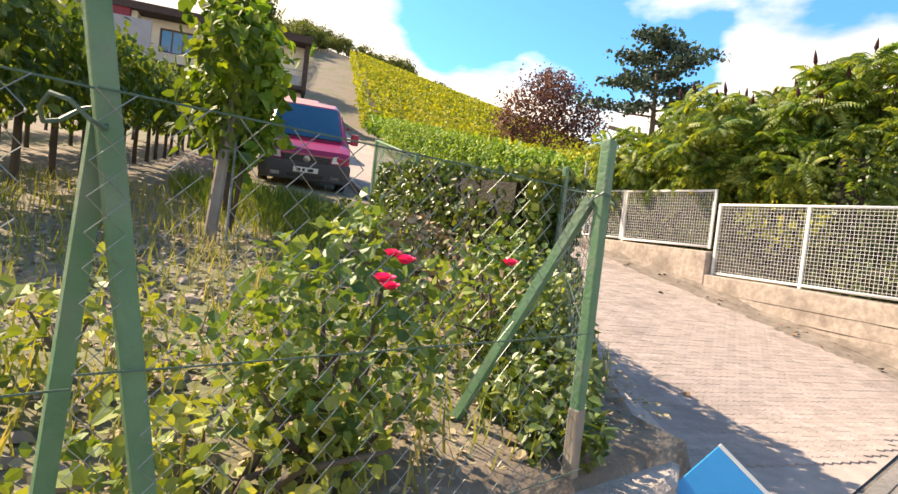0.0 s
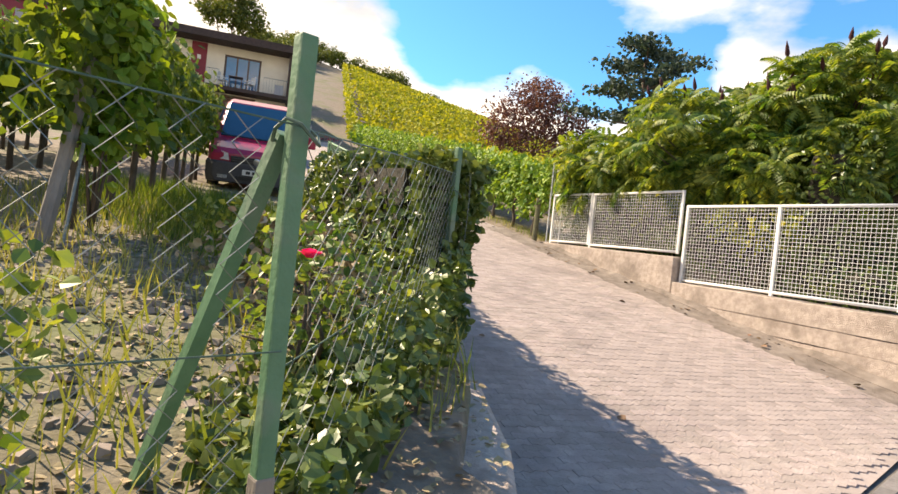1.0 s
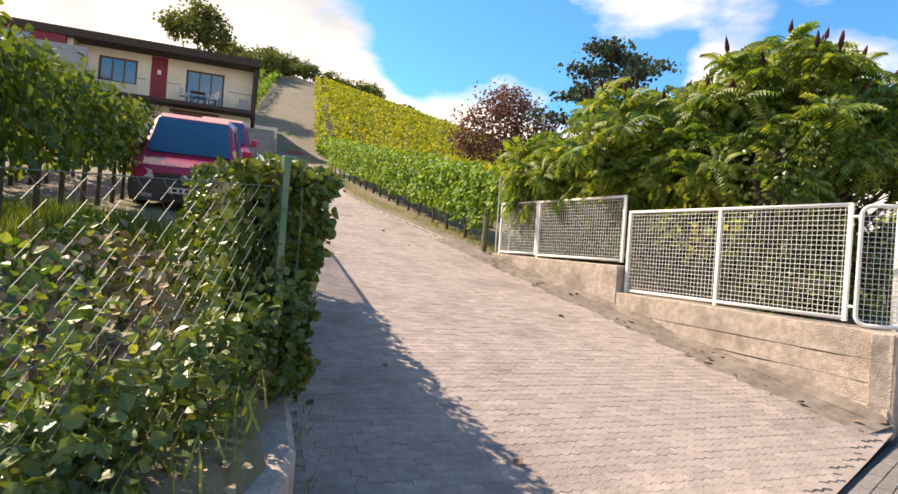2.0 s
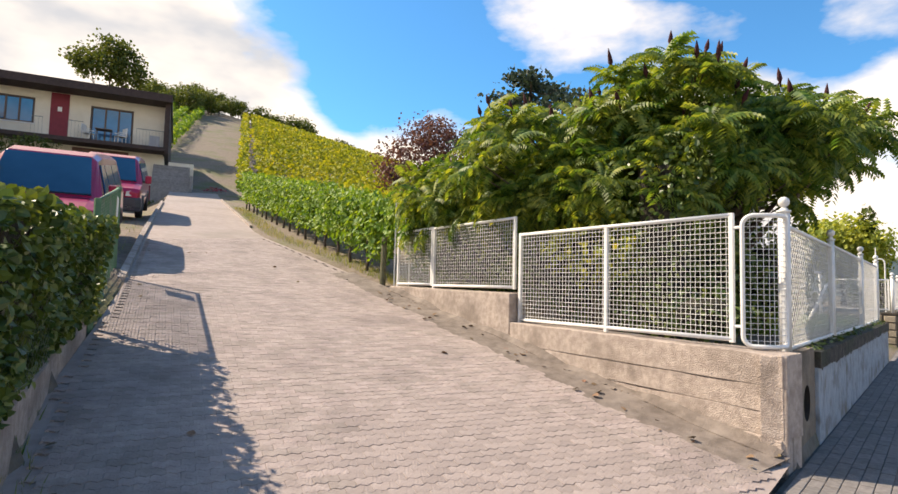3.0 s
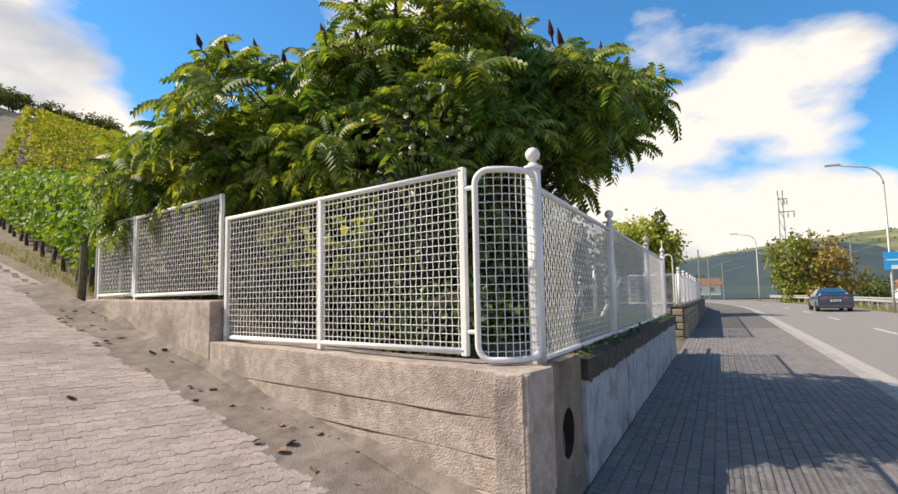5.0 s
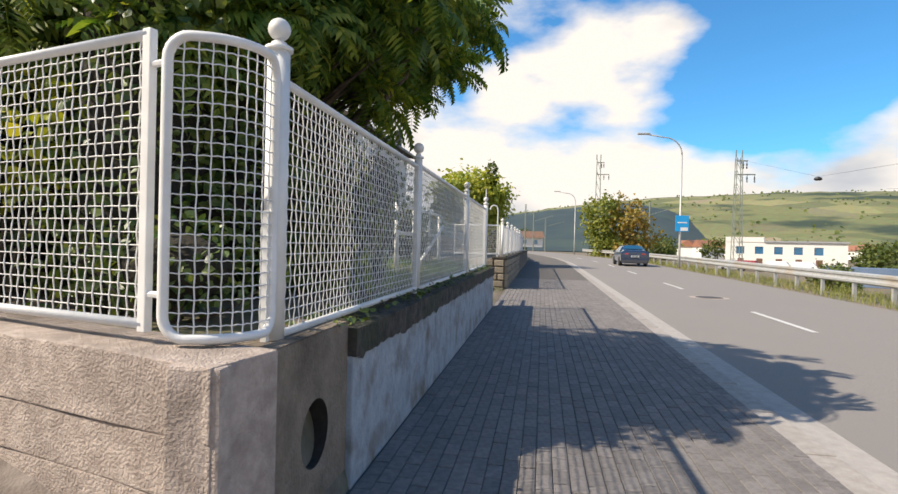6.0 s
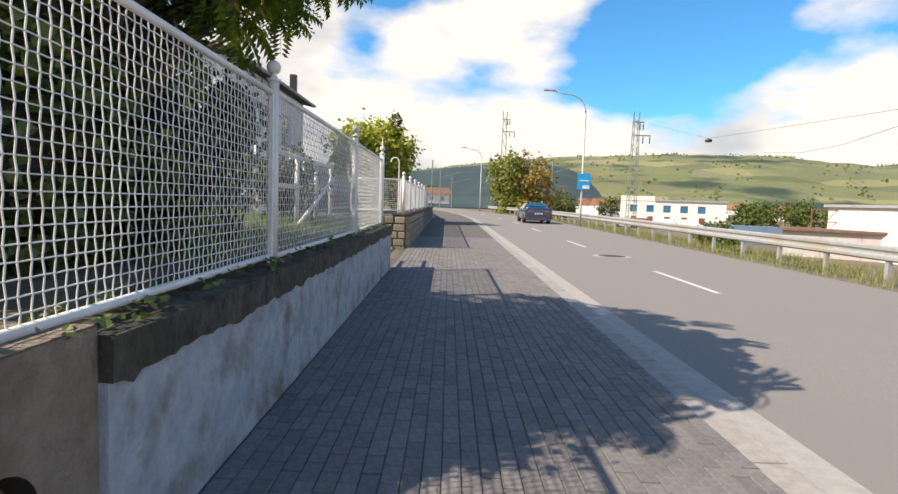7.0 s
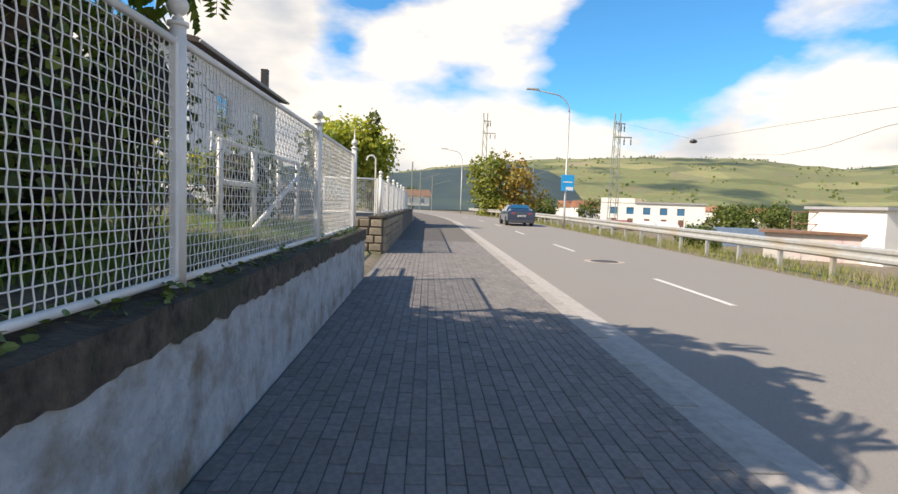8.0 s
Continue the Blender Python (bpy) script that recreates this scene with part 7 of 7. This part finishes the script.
shed = thing("storage_shed", "long grey storage shed with a rusty flat roof", "shed", Matrix.Translation((60.5, -31.3, -2.4)) @ Matrix.Rotation(math.atan2(-7.3, -5.2), 4, "Z"))
M_shed = mat("grey_shed_panel", (0.52, 0.50, 0.48), (0.44, 0.42, 0.41), 1, 0.8, c3=(0.55, 0.40, 0.42), scale3=0.3)
M_rust = mat("rusty_brown_roof", (0.16, 0.09, 0.06), (0.22, 0.13, 0.09), 2, 0.9, bump=0.3)
for k in range(7):
    Mesh().box((3.0 * k + 0.02, 0, 0), (3.0 * k + 2.98, 0.2, 2.35)).obj("panel", M_shed, shed)
Mesh().box((0, 0.21, 0), (21, 6, 2.3)).obj("body", M_shed, shed)
Mesh().box((-0.4, -0.4, 2.36), (21.4, 6.3, 2.56)).obj("roof", M_rust, shed, "rusty brown flat roof")
for k in range(8):
    Mesh().tube([(2 + 2.2 * k, 3.5, 2.5), (2 + 2.2 * k, 3.5, 4.4)], 0.06, 5).obj("rack_post", M_rust, shed)
for z in (3.2, 4.3):
    Mesh().tube([(2, 3.5, z), (17.4, 3.5, z)], 0.05, 5).obj("rack_beam", M_rust, shed)
bl = thing("blue_tank", "long blue flat container beside the shed", "container", pose(78, -37.5, -2.4, 0, 0, 60))
Mesh().box((-5, -1.2, 0), (5, 1.2, 2.2)).obj("body", mat("blue_grey_metal", (0.10, 0.16, 0.26), (0.13, 0.19, 0.30), 1, 0.6), bl, bevel=0.05)
fh = thing("far_house", "small white house with a brown roof at the road's bend", "house", pose(165, 3.5, 1.0, 0, 0, -80))
Mesh().box((-3.5, -3, 0), (3.5, 3, 2.6)).obj("wall", M_wb, fh)
Mesh().add([(-4, -3.4, 2.5), (4, -3.4, 2.5), (4, 3.4, 2.5), (-4, 3.4, 2.5), (-4, 0, 4.3), (4, 0, 4.3)], [(0, 1, 5, 4), (2, 3, 4, 5), (0, 4, 3), (1, 2, 5), (0, 3, 2, 1)]).obj("roof", M_rust, fh)
for x in (-1.8, 1.2):
    Mesh().box((x, -3.05, 0.8), (x + 0.9, -3.0, 1.9)).obj("window", M_pane, fh)
ws = thing("workshop", "white rendered workshop with a flat roof beside the yard", "building", pose(55, -43.5, -2.4, 0, 0, 8))
Mesh().box((0, -6, 0), (8, 6, 4.6)).obj("wall", M_wb, ws)
Mesh().box((-0.3, -6.3, 4.6), (8.3, 6.3, 4.85)).obj("flat_roof", M_greywall, ws)
for k in range(3):
    Mesh().box((-0.06, -4.5 + 3.2 * k, 1.6), (0.0, -2.9 + 3.2 * k, 2.9)).obj("window", M_pane, ws)
# bushes and trees down in the valley
vt = tree("valley_tree", "bushy green tree on the valley floor", (90, -45, -2.4), 5.0, [((0, 0, 2.8), (2.6, 2.6, 1.9)), ((1.9, 0.3, 2.0), (2.0, 2.0, 1.5)), ((-1.8, 0.3, 2.0), (1.9, 1.9, 1.5))], 900, 0.45, M_far_tree, 251, group="valley trees")
rng = np.random.default_rng(252)
for x, y, sc in ((62, -25.5, 0.62), (64, -27.5, 0.5), (150, -52, 1.3), (145, -56, 1.2), (150, -22, 1.3), (160, -24, 1.5), (140, -20, 1.1), (165, -30, 1.4), (150, -75, 1.3), (140, -82, 1.2), (130, -85, 1.1), (160, -95, 1.5),
                 (190, -20, 1.6), (200, -40, 1.6), (215, -60, 1.7), (220, -85, 1.6), (210, -110, 1.6), (190, -125, 1.4), (230, -130, 1.7), (240, -30, 1.6), (175, 5, 1.2), (180, 12, 1.5)):
    c = copy_thing(vt, pose(x, y, (-2.4 if y < -5 else 0.5), 0, 0, rng.uniform(0, 360)))
    c.scale = (sc, sc, sc)
# scattered houses across the valley
hm = thing("village_house", "small pale house with a red-brown roof across the valley", "house", pose(300, -150, -2.4), group="village houses")
Mesh().box((-5, -4, 0), (5, 4, 5)).obj("wall", M_wb, hm)
Mesh().add([(-5.5, -4.5, 4.9), (5.5, -4.5, 4.9), (5.5, 4.5, 4.9), (-5.5, 4.5, 4.9), (-5.5, 0, 8), (5.5, 0, 8)], [(0, 1, 5, 4), (2, 3, 4, 5), (0, 4, 3), (1, 2, 5), (0, 3, 2, 1)]).obj("roof", mat("red_brown_tiles", (0.25, 0.11, 0.07), (0.3, 0.14, 0.09), 1, 0.9), hm)
for k in range(26):
    copy_thing(hm, pose(rng.uniform(260, 420), rng.uniform(-330, -60), -2.4, 0, 0, rng.uniform(0, 180)))

# ---- hills across the valley ----
def ridge(az):
    """Skyline height in degrees for a bearing below the x axis."""
    return float(np.interp(az, [-30, -8, -3.3, 2.2, 10.6, 21, 28.5, 36.8, 39.5, 50, 75], [2.6, 3.0, 3.1, 3.9, 4.7, 5.05, 4.95, 4.0, 4.3, 5.0, 4.0]))


hv, hf = [], []
azs = np.arange(-28, 75.1, 0.75)
rs = [420, 520, 640, 780, 920, 1060, 1180, 1300, 1500]
for az in azs:
    top = math.tan(radians(ridge(az) + 0.12 * noise.noise((az * 0.7, 0, 0)))) * 1300
    for r in rs:
        k = smooth(400, 1300, r)
        k = k ** 0.85
        z = -2.6 + top * k * (1 + 0.10 * noise.noise((az * 0.12, r * 0.004, 2)) * (1 - k)) if r <= 1300 else top * 0.9
        hv.append((9 + r * math.cos(radians(az)), -r * math.sin(radians(az)), z))
m = len(rs)
for i in range(len(azs) - 1):
    for j in range(m - 1):
        hf.append((i * m + j, i * m + j + 1, (i + 1) * m + j + 1, (i + 1) * m + j))
M_hill = bpy.data.materials.new("patchwork_hillside")
M_hill.use_nodes = True
n_, l_ = M_hill.node_tree.nodes, M_hill.node_tree.links
b_ = n_["Principled BSDF"]
b_.inputs["Roughness"].default_value = 0.95
tc_ = n_.new("ShaderNodeTexCoord")
mp_ = n_.new("ShaderNodeMapping")
mp_.inputs["Scale"].default_value = (0.6, 1.0, 3.0)
vo_ = n_.new("ShaderNodeTexVoronoi")
vo_.inputs["Scale"].default_value = 0.02
sp_ = n_.new("ShaderNodeSeparateColor")
cr_ = n_.new("ShaderNodeValToRGB")
e_ = cr_.color_ramp.elements
e_[0].position, e_[0].color = 0.0, (0.19, 0.215, 0.085, 1)
e_[1].position, e_[1].color = 1.0, (0.42, 0.35, 0.22, 1)
for p_, c_ in ((0.3, (0.26, 0.265, 0.11, 1)), (0.55, (0.18, 0.20, 0.09, 1)), (0.72, (0.35, 0.335, 0.15, 1)), (0.88, (0.13, 0.16, 0.06, 1))):
    q_ = e_.new(p_)
    q_.color = c_
no_ = n_.new("ShaderNodeTexNoise")
no_.inputs["Scale"].default_value = 0.006
no_.inputs["Detail"].default_value = 8
fo_ = n_.new("ShaderNodeMixRGB")
fo_.inputs["Color2"].default_value = (0.03, 0.05, 0.028, 1)
fr_ = n_.new("ShaderNodeMapRange")
fr_.inputs["From Min"].default_value, fr_.inputs["From Max"].default_value = 0.54, 0.60
nf_ = n_.new("ShaderNodeTexNoise")
nf_.inputs["Scale"].default_value = 0.15
nf_.inputs["Detail"].default_value = 4
mm_ = n_.new("ShaderNodeMixRGB")
mm_.blend_type = "MULTIPLY"
mm_.inputs["Fac"].default_value = 0.6
l_.new(tc_.outputs["Object"], mp_.inputs["Vector"])
l_.new(mp_.outputs["Vector"], vo_.inputs["Vector"])
l_.new(tc_.outputs["Object"], no_.inputs["Vector"])
l_.new(tc_.outputs["Object"], nf_.inputs["Vector"])
l_.new(vo_.outputs["Color"], sp_.inputs["Color"])
l_.new(sp_.outputs["Red"], cr_.inputs["Fac"])
l_.new(cr_.outputs["Color"], mm_.inputs["Color1"])
l_.new(nf_.outputs["Color"], mm_.inputs["Color2"])
l_.new(mm_.outputs["Color"], fo_.inputs["Color1"])
l_.new(no_.outputs["Fac"], fr_.inputs["Value"])
l_.new(fr_.outputs["Result"], fo_.inputs["Fac"])
l_.new(fo_.outputs["Color"], b_.inputs["Base Color"])
arrays("far_hills", hv, hf, M_hill, smooth=True, label="distant hills with patchwork vineyards and dark woods", category="hills", kind="structure")
# wooded hill nearer on the bend
M_wood_hill = mat("dark_wooded_hill", (0.022, 0.045, 0.055), (0.035, 0.06, 0.065), 0.03, 0.95, c3=(0.05, 0.08, 0.06), scale3=0.008)
wv, wf = [], []
waz = np.arange(-24, 20.1, 0.7)
wr_ = [380, 480, 600, 720, 840]
for az in waz:
    top = math.tan(radians(float(np.interp(az, [-24, -8, -3, 2, 8, 12, 16, 20], [3.6, 3.4, 3.3, 4.0, 4.6, 3.9, 1.9, 0.2])) + 0.1 * noise.noise((az, 5, 0)))) * 840
    for r in wr_:
        wv.append((9 + r * math.cos(radians(az)), -r * math.sin(radians(az)), -3 + top * smooth(340, 840, r)))
m = len(wr_)
for i in range(len(waz) - 1):
    for j in range(m - 1):
        wf.append((i * m + j, i * m + j + 1, (i + 1) * m + j + 1, (i + 1) * m + j))
arrays("wooded_hill", wv, wf, M_wood_hill, smooth=True, label="dark wooded hill beyond the road's bend", category="hills", kind="structure")

# ---- blue placard leaning at the wall's foot ----
plc = thing("blue_placard", "blue placard with a white edge tilted against the garden wall", "sign", Matrix.Translation((2.13, 0.655, 0.34)) @ Matrix.Rotation(radians(-63), 4, "Z") @ Matrix.Rotation(radians(-14), 4, "X") @ Matrix.Rotation(radians(38), 4, "Y"))
Mesh().box((-0.26, -0.006, -0.20), (0.22, 0.006, 0.20)).obj("board", M_blue_sign, plc, bevel=0.003)
Mesh().box((0.221, -0.007, -0.20), (0.235, 0.007, 0.20)).obj("edge_strip", M_plastic, plc)
Mesh().box((-0.26, -0.007, 0.2005), (0.235, 0.007, 0.215)).obj("edge_strip", M_plastic, plc)
for k, (x, z, w) in enumerate(((0.02, 0.10, 0.12), (-0.04, 0.04, 0.16))):
    Mesh().box((x, -0.010, z), (x + w, -0.0065, z + 0.03)).obj("text_bar", M_plastic, plc)
    Mesh().box((x, 0.0065, z), (x + w, 0.010, z + 0.03)).obj("text_bar", M_plastic, plc)

# hedges and copses dotted over the far slopes
rng = np.random.default_rng(261)
pts, sz = [], []
for k in range(2600):
    az, r = rng.uniform(-10, 50), rng.uniform(430, 1290)
    if noise.noise((az * 0.35, r * 0.012, 7)) < 0.14:
        continue
    top = math.tan(radians(ridge(az))) * 1300
    kk = smooth(400, 1300, r) ** 0.85
    pts.append((9 + r * math.cos(radians(az)), -r * math.sin(radians(az)), -2.6 + top * kk + 1.0))
    sz.append(rng.uniform(2.2, 5.0))
n = len(pts)
v, f = scatter(LEAF_V, LEAF_F, np.array(pts), turns(rng, n, np.array([[-0.8, 0.2, 0.5]] * n), 0.5), np.array(sz))
arrays("far_copses", v, f, M_far_tree, label="dark hedges and copses on the distant slopes", category="trees", kind="stuff")

# ---- pavers ----
def brick_mesh(name, w, h, t, material):
    b = 0.004
    v = [(-w, -h, -t), (w, -h, -t), (w, h, -t), (-w, h, -t), (-w, -h, -b), (w, -h, -b), (w, h, -b), (-w, h, -b), (-w + b, -h + b, 0), (w - b, -h + b, 0), (w - b, h - b, 0), (-w + b, h - b, 0)]
    f = [(0, 1, 5, 4), (1, 2, 6, 5), (2, 3, 7, 6), (3, 0, 4, 7), (4, 5, 9, 8), (5, 6, 10, 9), (6, 7, 11, 10), (7, 4, 8, 11), (8, 9, 10, 11)]
    me = bpy.data.meshes.new(name)
    me.from_pydata(v, [], f)
    me.materials.append(material)
    return me, v, f


rng = np.random.default_rng(301)
M_paver_joined = mat("grey_paver_row", (0.150, 0.137, 0.130), (0.215, 0.198, 0.188), 25, 0.9, bump=0.4, bscale=150, island=0.13)
pb, bv, bf = brick_mesh("paver", 0.0982, 0.0482, 0.05, M_paver)
spots = []
for j in range(28):
    y = -2.065 + 0.1 * j
    for i in range(-15, 145):
        x = 0.2 * i + (0.1 if j % 2 else 0)
        if x < 45:
            spots.append((x, y))
near = sorted(spots, key=lambda q: (q[0] - 11.4) ** 2 + (q[1] + 0.8) ** 2)
for x, y in near[:290]:
    o = new("paver", pb)
    o.parent = pavement
    o.matrix_basis = pose(x, y, pave_z(x) + rng.uniform(-0.004, 0.002), rng.uniform(-0.5, 0.5), rng.uniform(-0.5, 0.5), rng.uniform(-0.6, 0.6))
rest = np.array([(x, y, pave_z(x) + rng.uniform(-0.004, 0.002)) for x, y in near[290:]])
n = len(rest)
v, f = scatter(bv, bf, rest, turns(rng, n, np.array([[0, 0, 1.0]] * n), 0.0) * 0 + np.eye(3), np.ones(n))
arrays("paver_field", v, f, M_paver_joined, pavement, kind="stuff")

# drive: wavy interlocking pavers laid across the slope
PL, PW, K = 0.168, 0.086, 8
edge = [(-PL / 2 + PL * k / K, 0.012 * math.sin(4 * math.pi * k / K)) for k in range(K + 1)]
g, b = 0.0008, 0.0018
def outline(inset, z):
    up_ = [(x * (1 - 2 * inset / PL), PW / 2 + o - inset, z) for x, o in edge]
    lo_ = [(x * (1 - 2 * inset / PL), -PW / 2 + o + inset, z) for x, o in edge[::-1]]
    return up_ + lo_
dvv = outline(g, -0.04) + outline(g, -b) + outline(g + b, 0)
m = 2 * (K + 1)
dff = []
for r in range(2):
    for k in range(m):
        dff.append((r * m + k, r * m + (k + 1) % m, (r + 1) * m + (k + 1) % m, (r + 1) * m + k))
top = tuple(range(2 * m, 3 * m))
dp_me = bpy.data.meshes.new("drive_paver")
dp_me.from_pydata(dvv, [], dff + [top[::-1]])
dp_me.materials.append(M_drive)
M_drive_joined = mat("drive_paver_row", (0.300, 0.245, 0.222), (0.385, 0.320, 0.290), 9, 0.9, bump=0.5, bscale=60, island=0.12, c3=(0.25, 0.205, 0.187), scale3=1.3)
cells = []
for j in range(-16, 200):
    for i in range(-80, 55):
        q = FOOT + UP * (PW * j) + SIDE * (PL * (i + (0.5 if j % 2 else 0)))
        if not 0.80 < q.y < 14.5:
            continue
        a, e = drive_edges(q.y)
        if a + 0.12 < q.x < e - 0.16:
            cells.append((q.x, q.y))
cells.sort(key=lambda q: (q[0] - 6.6) ** 2 + (q[1] - 2.2) ** 2)


def lie(x, y):
    h = 0.1
    dx, dy = (drive_z(x + h, y) - drive_z(x - h, y)) / (2 * h), (drive_z(x, y + h) - drive_z(x, y - h)) / (2 * h)
    z = Vector((-dx, -dy, 1)).normalized()
    xx = (SIDE - z * SIDE.dot(z)).normalized()
    return np.array([xx, z.cross(xx), z]).T


for x, y in cells[:290]:
    o = new("drive_paver", dp_me)
    o.parent = drive
    r3 = Matrix(lie(x, y).tolist()).to_4x4()
    o.matrix_basis = Matrix.Translation((x, y, drive_z(x, y) + rng.uniform(-0.002, 0.0015))) @ r3 @ pose(0, 0, 0, rng.uniform(-0.35, 0.35), rng.uniform(-0.35, 0.35), 0)
rest = cells[290:]
pl_ = np.array([(x, y, drive_z(x, y) + rng.uniform(-0.002, 0.0015)) for x, y in rest])
tr_ = np.array([lie(x, y) for x, y in rest])
tv, n = np.array(dvv), len(rest)
v = (np.einsum("nij,kj->nki", tr_, tv) + pl_[:, None, :]).reshape(-1, 3)
quads = (np.array(dff)[None] + (np.arange(n) * len(tv))[:, None, None]).reshape(-1, 4).tolist()
tops = (np.array(top[::-1])[None] + (np.arange(n) * len(tv))[:, None]).tolist()
me = bpy.data.meshes.new("drive_paver_field")
me.from_pydata(v.tolist(), [], quads + tops)
me.materials.append(M_drive_joined)
o = new("drive_paver_field", me)
o.parent = drive
tagged(o, kind="stuff")

# washed-in dirt and mortar along the wall's foot, thinning out over the pavers
sv, sf, SN = [], [], 7
for i in range(91):
    t = -0.05 + 8.6 * i / 90
    wide = 0.62 + 0.14 * noise.noise((t * 1.1, 2, 0)) + 0.07 * noise.noise((t * 4.3, 5, 0))
    for k in range(SN + 1):
        u = k / SN
        q = wall_at(t, 0.01 - wide * u)
        z = drive_z(q.x, q.y) + 0.020 * (1 - u) ** 1.5 + 0.005 - 0.012 * u ** 3 + 0.006 * noise.noise((q.x * 6, q.y * 6, 1)) * (1 - 0.5 * u)
        sv.append((q.x, q.y, z))
for i in range(90):
    for k in range(SN):
        a = i * (SN + 1) + k
        sf.append((a, a + 1, a + SN + 2, a + SN + 1))
arrays("silt_strip", sv, sf, M_silt, smooth=True, label="grey silt and crumbled mortar along the wall's foot", category="dirt", kind="structure")

# soil and fallen leaves along the wall's foot
rng = np.random.default_rng(302)
pts = []
for k in range(100):
    t = 7.0 * rng.uniform()
    q = wall_at(t, -0.05 - 0.5 * rng.uniform() ** 2)
    pts.append((q.x, q.y, drive_z(q.x, q.y) + 0.012))
for k in range(22):
    y = 1 + 13 * rng.uniform()
    a, e = drive_edges(y)
    x = a + (e - a) * rng.uniform()
    pts.append((x, y, drive_z(x, y) + 0.01))
leaf_part("fallen_leaves", rng, np.array(pts), 0.07, mat("brown_leaf", (0.13, 0.08, 0.045), (0.22, 0.14, 0.08), 6, 0.85, island=0.35), None, np.array([[0, 0, 1.0]] * len(pts)), 0.5, label="curled brown leaves along the foot of the wall", category="leaves", kind="stuff")
